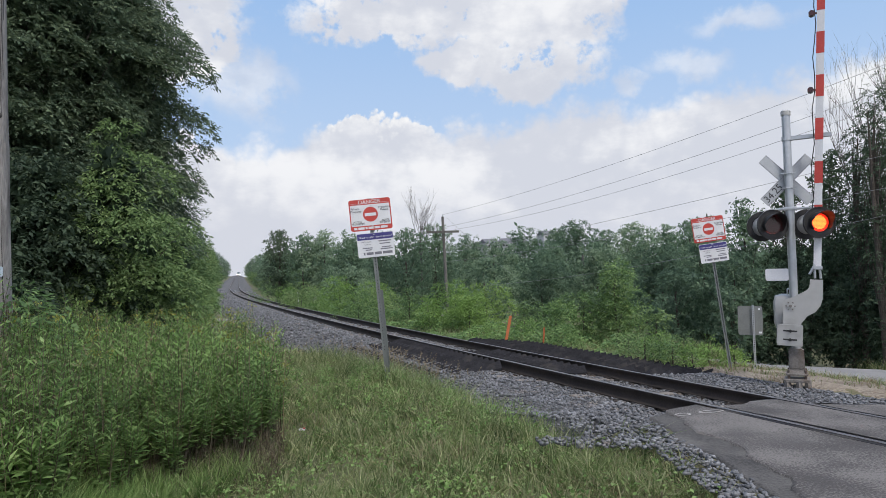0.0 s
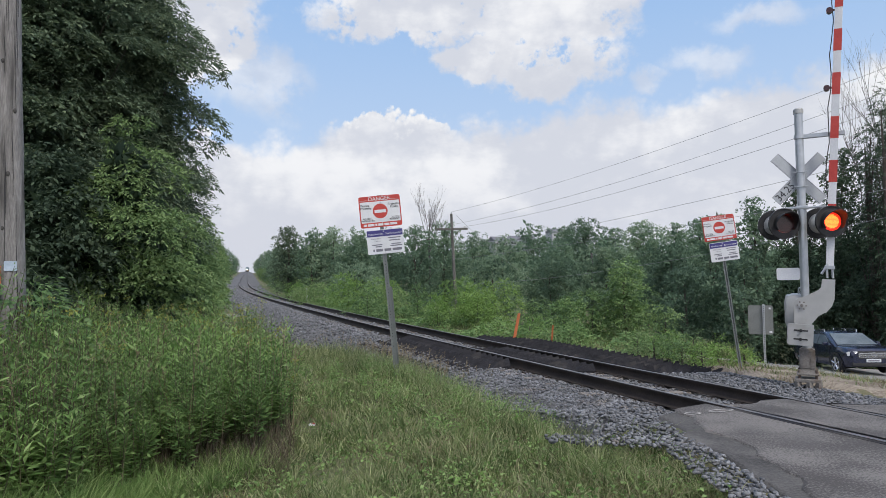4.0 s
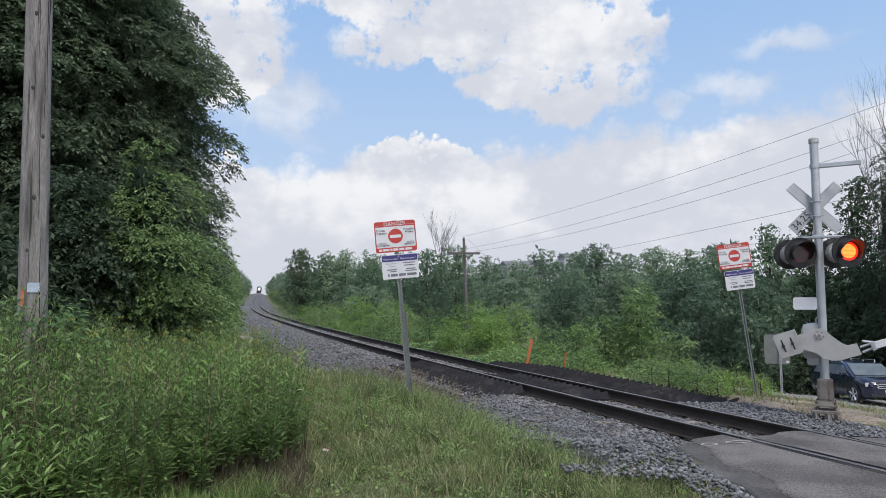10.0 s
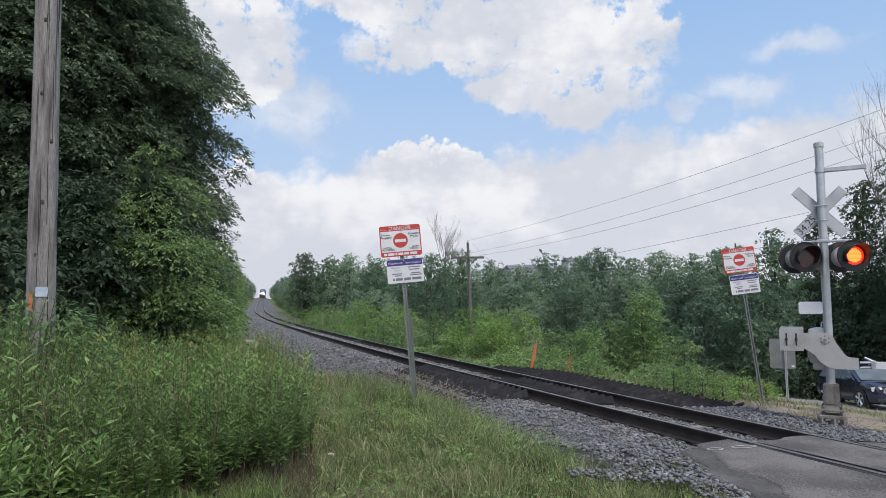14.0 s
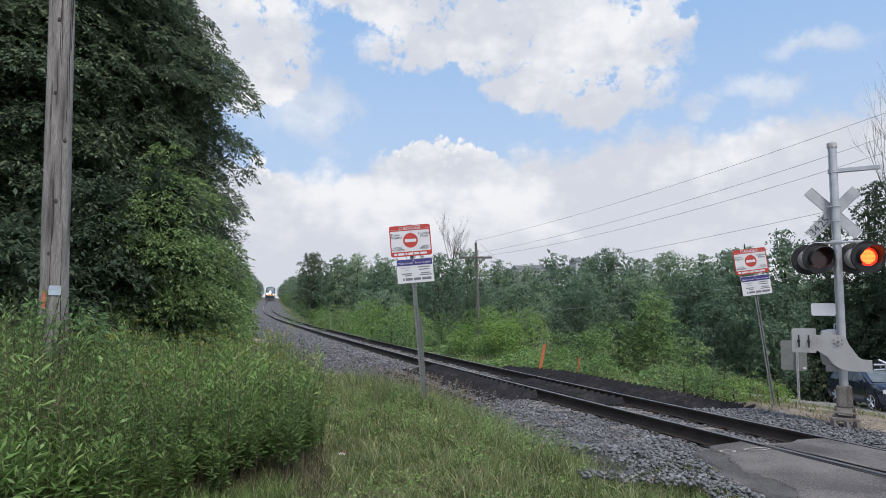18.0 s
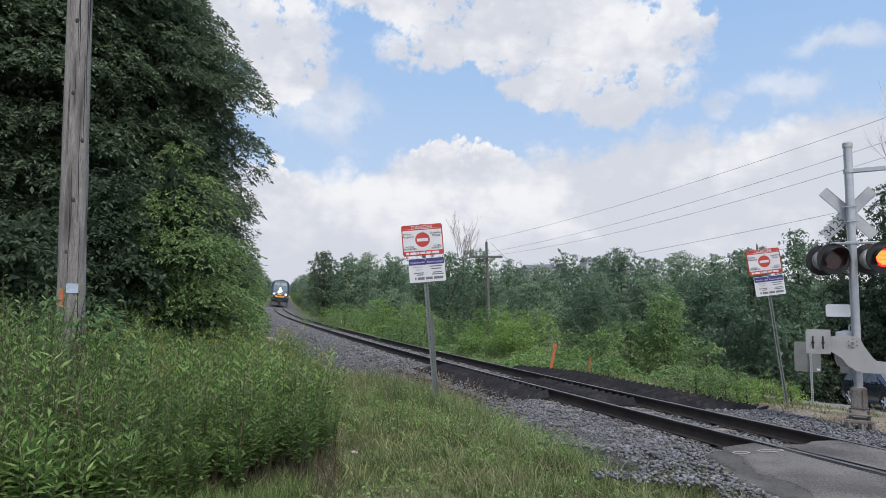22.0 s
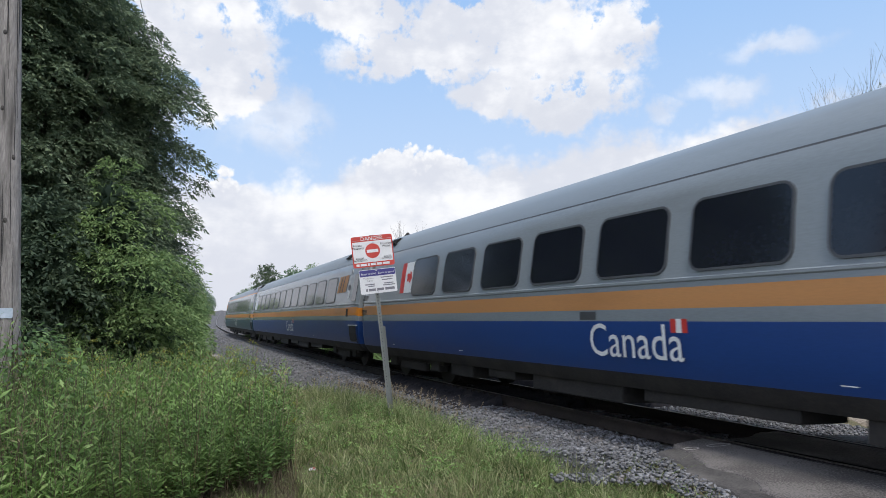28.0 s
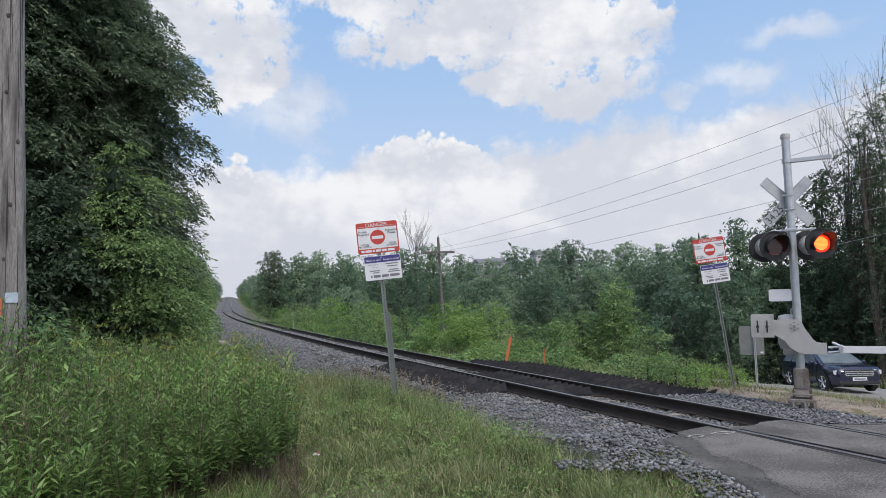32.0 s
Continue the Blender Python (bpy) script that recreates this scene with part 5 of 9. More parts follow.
def pole_vine():
    """Broad-leaved vine climbing the foot of the wooden pole."""
    rng = np.random.default_rng(6)
    ob = thing("vine", pose(-4.25, 6.35, 0.0), "broad-leaved green vine climbing the foot of the pole", "vine")
    n = 1500
    u = rng.uniform(0, 1, n)
    a = rng.uniform(0, 6.28, n)
    r = 0.16 + rng.uniform(0, 0.75, n) ** 0.8 * (1.05 - 0.8 * u)
    p = np.stack([r * np.cos(a) + 0.26, r * np.sin(a) - 0.15, 0.30 + u * 1.30 - 0.25 * r + 0.12 * np.sin(5 * a)], -1)
    way = np.stack([np.cos(a), np.sin(a), rng.uniform(-0.8, 0.3, n)], -1)
    ln = rng.uniform(0.05, 0.10, n)
    v, f = leaf_quads(p, way, ln, ln * rng.uniform(0.4, 0.65, n), rng, np.array([0, -0.3, 1.0]) + rng.normal(0, 0.4, (n, 3)))
    array_mesh("leaves", v, f, M_LEAF_MID, ob)
    bm = bmesh.new()
    for k in range(7):
        last = Vector((0.1 + 0.15 * math.cos(k), 0.15 * math.sin(k), -0.1))
        for j in range(8):
            now = last + Vector((rng.uniform(-0.05, 0.05), rng.uniform(-0.05, 0.05), 0.19))
            tube(bm, last, now, 0.006, 0.005, 5, False)
            last = now
    part("stem_work", bm, M_STALK, ob)


pole_vine()


def blades(name, root, height, lean_x, lean_y, width, material, label, category="grass", seg=3):
    """Bent grass blades, each a tapering strip."""
    n = len(root)
    rng = np.random.default_rng(n)
    a = rng.uniform(0, 6.28, n)
    side = np.stack([np.cos(a), np.sin(a), np.zeros(n)], -1)
    rows = []
    for k in range(seg + 1):
        u = k / seg
        c = root + np.stack([lean_x * u * u, lean_y * u * u, height * (u - 0.25 * u * u * np.minimum(1, np.hypot(lean_x, lean_y) / height))], -1)
        w = (width * (1 - u) ** 0.7 * 0.5 + 0.0004)[:, None]
        rows.append(np.stack([c - side * w, c + side * w], 1))
    v = np.stack(rows, 1).reshape(-1, 3)
    m = 2 * (seg + 1)
    quad = np.array([(2 * k, 2 * k + 1, 2 * k + 3, 2 * k + 2) for k in range(seg)])
    f = (np.arange(n)[:, None, None] * m + quad[None]).reshape(-1, 4)
    ob = array_mesh(name, v, f, material)
    return tagged(ob, label, category, kind="stuff")


def grass():
    rng = np.random.default_rng(31)

    def spread(n, az0, az1, d0, d1, power=1.0):
        az = np.radians(rng.uniform(az0, az1, n))
        d = d0 + (d1 - d0) * rng.uniform(0, 1, n) ** power
        return d * np.sin(az), d * np.cos(az), d

    def verge(x, y):
        """Where grass grows on the near side: clear of the stones and of the road."""
        s, q = side_of_line(x, y)
        wob = 0.22 * np.sin(s * 2.3) + 0.12 * np.sin(s * 5.9 + 1)
        return (q < np.interp(s, [2, 4.5, 6.5, 8.4, 9.6, 10.6, 13.5, 15.5, 18, 40], [-2.6, -2.45, -2.28, -2.35, -2.05, -1.75, -1.8, -2.3, -3.0, -3.3]) - wob * 0.4) & (x < 2.10 + wob * 0.3), s, q

    def tuft(x, y):
        return 0.5 + 0.5 * np.sin(x * 3.1 + 0.7 * y) * np.sin(2.7 * y - 0.9 * x + 1.0) + 0.35 * np.sin(7.3 * x + 2) * np.sin(6.7 * y)

    # the rough sward, growing in tufts that fall over to one side
    x, y, d = spread(9500, -24, 24, 4.0, 17, 1.5)
    ok, s, q = verge(x, y)
    bare = np.exp(-(((x + 1.25) / 0.40) ** 2 + ((y - 7.3) / 0.5) ** 2)) + 0.8 * np.exp(-(((x - 0.62) / 0.35) ** 2 + ((y - 4.55) / 0.25) ** 2))
    ok &= rng.random(len(x)) > bare * 0.95
    x, y, d, q, s = x[ok], y[ok], d[ok], q[ok], s[ok]
    m = len(x)
    t = np.clip(tuft(x, y), 0, 1.3)
    size = np.interp(d, [4, 6, 9, 13], [0.15, 0.20, 0.27, 0.32]) * (0.5 + 0.7 * t) * rng.uniform(0.6, 1.25, m) * np.where((q > -3.6) & (s < 11), 1.25, 1.0)
    fall, far = rng.uniform(0, 6.283, m), rng.uniform(0.0, 0.7, m)
    per = 11
    i = np.repeat(np.arange(m), per)
    n = len(i)
    a, r = rng.uniform(0, 6.283, n), np.sqrt(rng.uniform(0, 1, n)) * 0.07
    rx, ry = x[i] + r * np.cos(a), y[i] + r * np.sin(a)
    root = np.stack([rx, ry, ground_height(rx, ry) - 0.01], -1)
    tall = size[i] * rng.uniform(0.45, 1.15, n)
    lx = (0.75 * np.cos(a) * rng.uniform(0.2, 1.2, n) + far[i] * np.cos(fall[i]) + rng.normal(0, 0.2, n)) * tall
    ly = (0.75 * np.sin(a) * rng.uniform(0.2, 1.2, n) + far[i] * np.sin(fall[i]) + rng.normal(0, 0.2, n)) * tall
    straw = rng.random(n) < 0.10 + 0.22 * (np.sin(x * 1.9 + 2) * np.sin(y * 2.3) > 0.35)[i]
    wide = rng.uniform(0.006, 0.015, n)
    half = ~straw
    blades("grass", root[half], tall[half], lx[half], ly[half], wide[half], M_GRASS, "rough tufted green grass with dry straw in it")
    blades("dry_grass", root[straw], tall[straw] * 0.8, lx[straw] * 1.6, ly[straw] * 1.6, wide[straw] * 0.6, M_STRAW, "pale dry grass lying among the green")
    # lush grass along the foot of the weeds
    m = 1500
    az = rng.uniform(-48, -15, m)
    d = np.interp(az, [-50, -38, -28, -20, -15], [3.7, 4.6, 5.3, 5.9, 6.3]) + rng.uniform(-0.75, 0.35, m)
    x, y = d * np.sin(np.radians(az)), d * np.cos(np.radians(az))
    size = rng.uniform(0.18, 0.46, m) * np.interp(az, [-30, -25, -18, -15], [1.1, 0.7, 0.55, 0.7])
    i = np.repeat(np.arange(m), 13)
    n = len(i)
    a, r = rng.uniform(0, 6.283, n), np.sqrt(rng.uniform(0, 1, n)) * 0.07
    rx, ry = x[i] + r * np.cos(a), y[i] + r * np.sin(a)
    tall = size[i] * rng.uniform(0.5, 1.15, n)
    blades("front_grass", np.stack([rx, ry, ground_height(rx, ry) - 0.01], -1), tall, 0.7 * np.cos(a) * rng.uniform(0.2, 1.1, n) * tall, 0.7 * np.sin(a) * rng.uniform(0.2, 1.1, n) * tall, rng.uniform(0.006, 0.013, n), M_GRASS_LUSH, "lush green grass along the foot of the weeds")
    # straw lying on the bare patch by the road
    n = 900
    x, y = rng.normal(0.62, 0.30, n), rng.normal(4.55, 0.17, n)
    root = np.stack([x, y, ground_height(x, y) + 0.005], -1)
    blades("straw", root, np.full(n, 0.02), rng.normal(0, 0.09, n), rng.normal(0, 0.09, n), rng.uniform(0.002, 0.005, n), M_STRAW, "flattened pale straw on a bare patch", "straw")
    # clover and plantain leaves in the sward
    x, y, d = spread(26000, -24, 24, 4.1, 12, 1.3)
    ok, s, q = verge(x, y)
    ok &= (np.sin(x * 4.3 + 1) * np.sin(y * 3.9) + rng.normal(0, 0.5, len(x)) > 0.1)
    x, y = x[ok], y[ok]
    n = len(x)
    p = np.stack([x, y, ground_height(x, y) + rng.uniform(0.02, 0.13, n)], -1)
    ln = rng.uniform(0.018, 0.05, n)
    v, f = leaf_quads(p, np.stack([rng.normal(0, 1, n), rng.normal(0, 1, n), rng.normal(0.2, 0.3, n)], -1), ln, ln * rng.uniform(0.4, 0.8, n), rng, np.array([0, 0, 1.0]) + rng.normal(0, 0.4, (n, 3)))
    tagged(array_mesh("clover", v, f, M_WEED_LONG), "small broad leaves of clover and plantain in the grass", "low weeds", kind="stuff")
    # leafy weeds knee-high between the sign and the stones
    heart = np.stack([rng.uniform(-2.6, 1.3, 420), rng.uniform(6.6, 11.5, 420)], -1)
    ok, s, q = verge(heart[:, 0], heart[:, 1])
    ok &= (q > -5.2) & (rng.random(len(q)) < np.interp(q, [-5.2, -3.0], [0.2, 1.0])) & (np.hypot(heart[:, 0] + 1.25, heart[:, 1] - 7.3) > 0.7)
    heart = heart[ok]
    tall = np.repeat(rng.uniform(0.18, 0.42, len(heart)), 26)
    u = rng.uniform(0.25, 1, len(tall))
    foot = np.repeat(heart, 26, 0) + rng.normal(0, 0.035, (len(tall), 2))
    p = np.stack([foot[:, 0], foot[:, 1], ground_height(foot[:, 0], foot[:, 1]) + u * tall], -1)
    m = len(p)
    ln = rng.uniform(0.04, 0.085, m) * (1.15 - 0.5 * u)
    v, f = leaf_quads(p, np.stack([rng.normal(0, 1, m), rng.normal(0, 1, m), rng.normal(0.25, 0.35, m)], -1), ln, ln * rng.uniform(0.22, 0.38, m), rng, np.array([0, 0, 1.0]) + rng.normal(0, 0.4, (m, 3)))
    tagged(array_mesh("leafy_weeds", v, f, M_WEED_LONG), "knee-high leafy green weeds among the rough grass", "low weeds", kind="stuff")
    # seed stalks by the stones
    x, y, d = spread(19000, -16, 14, 5.4, 15)
    ok, s, q = verge(x, y)
    ok &= (q > -3.6) & (rng.random(len(x)) < np.where((s > 8.5) & (s < 15.5), 1.0, 0.25))
    x, y = x[ok], y[ok]
    n = len(x)
    tall = rng.uniform(0.25, 0.5, n)
    root = np.stack([x, y, ground_height(x, y)], -1)
    blades("tall_grass", root, tall, rng.normal(0, 0.34, n) * tall, rng.normal(0, 0.34, n) * tall, rng.uniform(0.005, 0.011, n), M_GRASS, "tall grass and seed stalks at the edge of the stones", seg=4)
    # dry tangle at the foot of the weeds
    x, y, d = spread(5200, -27, -12.5, 5.3, 6.9)
    n = len(x)
    tall = rng.uniform(0.08, 0.40, n) * np.interp(d, [5.3, 5.9], [0.30, 1.0])
    root = np.stack([x, y, ground_height(x, y)], -1)
    blades("straw_tangle", root, tall, rng.normal(0, 0.45, n) * tall, rng.normal(0, 0.45, n) * tall, rng.uniform(0.003, 0.006, n), M_STALK, "tangle of dead brown stalks under the weeds", "dry stalks")
    # grass and low weeds on the far side of the line
    s = rng.uniform(5, 70, 14000)
    q = 3.1 + np.abs(rng.normal(0, 2.2, len(s)))
    keep = ((s > 11) | ((q > 3.6) & (s > 5) & (rng.random(len(s)) < 0.35))) & (q < np.interp(s, [10, 20, 30], [5.2, 5.8, 12]))
    s, q = s[keep], q[keep]
    p = track_point(s, q, 0.0)
    x, y = p[:, 0], p[:, 1]
    root = np.stack([x, y, ground_height(x, y)], -1)
    n = len(x)
    tall = rng.uniform(0.15, 0.5, n) * np.interp(q, [3, 4.5], [0.5, 1.1]) * np.interp(s, [10, 14], [0.3, 1])
    blades("far_verge", root, tall, rng.normal(0, 0.5, n) * tall, rng.normal(0, 0.5, n) * tall, rng.uniform(0.010, 0.022, n), M_GRASS, "rank green growth along the far side of the railway", seg=2)
    # vines and broad-leaved weeds spilling down to the stones on the far side
    n = 34000
    s = 10.5 + 55 * rng.uniform(0, 1, n) ** 1.3
    q = 3.35 + 5.5 * rng.uniform(0, 1, n) ** 1.5
    p = track_point(s, q, 0.0)
    heap = 0.5 + 0.5 * np.sin(p[:, 0] * 1.9 + 1) * np.sin(p[:, 1] * 1.6) + 0.3 * np.sin(p[:, 0] * 4.7) * np.sin(p[:, 1] * 4.1 + 2)
    ok = (s > np.interp(q, [3.3, 4.2, 5, 6, 9], [15.5, 12, 12.5, 14, 17])) & (rng.random(n) < 0.35 + 0.65 * heap)
    p, q, s, heap = p[ok], q[ok], s[ok], np.clip(heap[ok], 0.1, 1.3)
    n = len(p)
    lift = rng.uniform(0.35, 1, n) ** 0.6 * heap * np.interp(q, [3.3, 4.5, 8], [0.12, 0.55, 0.9])
    p[:, 2] = ground_height(p[:, 0], p[:, 1]) + lift
    ln = rng.uniform(0.07, 0.15, n) * np.interp(s, [12, 40], [0.85, 1.6])
    v, f = leaf_quads(p, np.stack([rng.normal(0, 1, n), rng.normal(0, 1, n) - 0.3, rng.normal(-0.1, 0.35, n)], -1), ln, ln * rng.uniform(0.45, 0.75, n), rng, np.array([0, -0.35, 1.0]) + rng.normal(0, 0.4, (n, 3)))
    tagged(array_mesh("bank_weeds", v, f, M_LEAF_EDGE), "bright broad-leaved vines and weeds on the far bank", "low weeds", kind="stuff")
    # dry seed stalks in front of the mat
    n = 420
    s, q = rng.uniform(9.6, 16.0, n), rng.normal(-2.25, 0.33, n)
    p = track_point(s, q, 0.0)
    root = np.stack([p[:, 0], p[:, 1], ground_height(p[:, 0], p[:, 1])], -1)
    tall = rng.uniform(0.25, 0.66, n)
    lx, ly = rng.normal(0, 0.18, n) * tall, rng.normal(0, 0.18, n) * tall
    blades("seed_stalks", root, tall, lx, ly, rng.uniform(0.004, 0.007, n), M_STRAW, "dry seed stalks standing before the rubber mat", "dry stalks", seg=3)
    i = np.repeat(np.arange(n), 14)
    u = rng.uniform(0.7, 1.02, len(i))
    base = root[i] + np.stack([lx[i] * u * u, ly[i] * u * u, tall[i] * u], -1)
    v, f = leaf_quads(base, rng.normal(0, 0.7, (len(i), 3)) + np.array([0, 0, 0.6]), 0.028, 0.011, rng)
    tagged(array_mesh("seed_heads", v, f, M_STRAW), "pale feathery seed heads of tall grass", "dry stalks", kind="stuff")
    # thin dry growth round the signal's footing
    s, q = rng.uniform(3.0, 17.0, 30000), rng.uniform(2.9, 12.0, 30000)
    ok = np.sin(s * 2.9 + 1) * np.sin(q * 3.3 + s) + rng.normal(0, 0.35, len(s)) > np.interp(s, [5, 8, 11], [0.6, 0.3, -0.3])
    s, q = s[ok], q[ok]
    p = track_point(s, q, 0.0)
    root = np.stack([p[:, 0], p[:, 1], ground_height(p[:, 0], p[:, 1])], -1)
    n = len(root)
    tall = rng.uniform(0.06, 0.26, n)
    green = rng.random(n) < 0.55
    for pick, mat, name, text in ((green, M_GRASS, "sparse_grass", "sparse green grass on the grit by the signal"), (~green, M_STRAW, "dead_grass", "dead brown grass on the grit by the signal")):
        m = pick.sum()
        blades(name, root[pick], tall[pick], rng.normal(0, 0.6, m) * tall[pick], rng.normal(0, 0.6, m) * tall[pick], rng.uniform(0.008, 0.016, m), mat, text, seg=2)
    # rank grass on the inside of the road's bend
    u, w = rng.uniform(-9, 14, 18000), 0.2 + 5.5 * rng.uniform(0, 1, 18000) ** 1.4
    x, y = 13.45 + 0.921 * u + 0.39 * w, 28.9 - 0.39 * u + 0.921 * w
    clear = (x < 13.0) | (x > 19.6)
    x, y = x[clear], y[clear]
    root = np.stack([x, y, ground_height(x, y)], -1)
    tall = rng.uniform(0.35, 0.95, len(x))
    blades("roadside_grass", root, tall, rng.normal(0, 0.3, len(x)) * tall, rng.normal(0, 0.3, len(x)) * tall, rng.uniform(0.02, 0.04, len(x)), M_GRASS, "rank green grass along the far side of the road", seg=2)


grass()

# ---- the crossing signal with its gate ----
M_LENS_OFF = plain("unlit_red_lens", (0.045, 0.005, 0.006), 0.3, coat=0.3)
M_LENS_RIM = glow("lit_lens_edge", (1.0, 0.035, 0.012), 0.9)
M_LENS_ON = glow("lit_lens", (1.0, 0.15, 0.025), 3.6)


def ring(bm, r0, r1, y0, y1, seg=28):
    """A flat ring with thickness, axis along y."""
    rows = []
    for r, y in ((r0, y0), (r1, y0), (r1, y1), (r0, y1)):
        rows.append([bm.verts.new((r * math.cos(2 * math.pi * i / seg), y, r * math.sin(2 * math.pi * i / seg))) for i in range(seg)])
    for k in range(4):
        a, b = rows[k], rows[(k + 1) % 4]
        for i in range(seg):
            bm.faces.new((a[i], a[(i + 1) % seg], b[(i + 1) % seg], b[i]))
    bmesh.ops.recalc_face_normals(bm, faces=bm.faces[:])
    return bm


def lamp_unit(parent, x, y, z, turn, lit):
    """One round signal lamp: dark disc, housing, hood, and a lens turned over to flash."""
    at = pose(x, y, z, 0, 0, turn)
    bm = ring(bmesh.new(), 0.152, 0.25, 0.0, 0.018)
    ring(bm, 0.238, 0.25, -0.02, 0.0)
    disc = part("lamp_background", bm, M_BLACK, parent, "round black lamp background")
    disc.matrix_basis = at
    bm = bmesh.new()
    tube(bm, (0, 0.018, 0), (0, 0.10, 0), 0.165, 0.15, 24)
    tube(bm, (0, 0.10, 0), (0, 0.19, 0), 0.15, 0.09, 24)
    house = smoothed(part("lamp_housing", bm, M_ALU, disc, "grey cast lamp housing"))
    # the hood: open below, longer above
    bm = bmesh.new()
    seg = 26
    for k in range(seg):
        a0, a1 = radians(-40 + 260 * k / seg), radians(-40 + 260 * (k + 1) / seg)
        def lip(a):
            return -0.10 - 0.16 * max(0.0, math.sin(a)) ** 0.8
        q = [(r * math.cos(a), yy, r * math.sin(a)) for a, r, yy in ((a0, 0.158, 0.0), (a1, 0.158, 0.0), (a1, 0.165, lip(a1)), (a0, 0.165, lip(a0)), (a0, 0.166, 0.0), (a1, 0.166, 0.0), (a1, 0.173, lip(a1)), (a0, 0.173, lip(a0)))]
        vs = [bm.verts.new(c) for c in q]
        for f in ((0, 1, 2, 3), (5, 4, 7, 6), (3, 2, 6, 7), (0, 3, 7, 4), (1, 5, 6, 2)):
            bm.faces.new([vs[i] for i in f])
    bmesh.ops.remove_doubles(bm, verts=bm.verts[:], dist=0.0005)
    bmesh.ops.recalc_face_normals(bm, faces=bm.faces[:])
    part("lamp_hood", bm, M_BLACK, disc, "black half-round hood")
    if not lit:
        bm = bmesh.new()
        tube(bm, (0, -0.004, 0), (0, 0.012, 0), 0.151, 0.151, 24)
        part("lens", bm, M_LENS_OFF, disc, "dark red lens")
        return disc
    # flashing is imitated by turning the lens: one face glows, the other is dark
    bm = bmesh.new()
    tube(bm, (0, 0.001, 0), (0, 0.007, 0), 0.148, 0.148, 24)
    lens = part("lens", bm, M_LENS_OFF, parent, "flashing round red lens")
    lens.matrix_basis = at
    bm = bmesh.new()
    for i in range(-6, 7):
        w = math.sqrt(max(0.0, 0.108**2 - (i * 0.02) ** 2))
        if w > 0.02:
            box(bm, (-w, -0.008, i * 0.02 - 0.0085), (w, -0.001, i * 0.02 + 0.0085))
    part("lens_element", bm, M_LENS_ON, lens, "bright amber-red glowing rows")
    bm = ring(bmesh.new(), 0.0, 0.146, -0.004, 0.0)
    part("lens_glow", bm, M_LENS_RIM, lens, "glowing red lens rim")
    return lens


SIGNAL_AT = pose(5.82, 10.80, -0.30, 0, 0, -28.3)


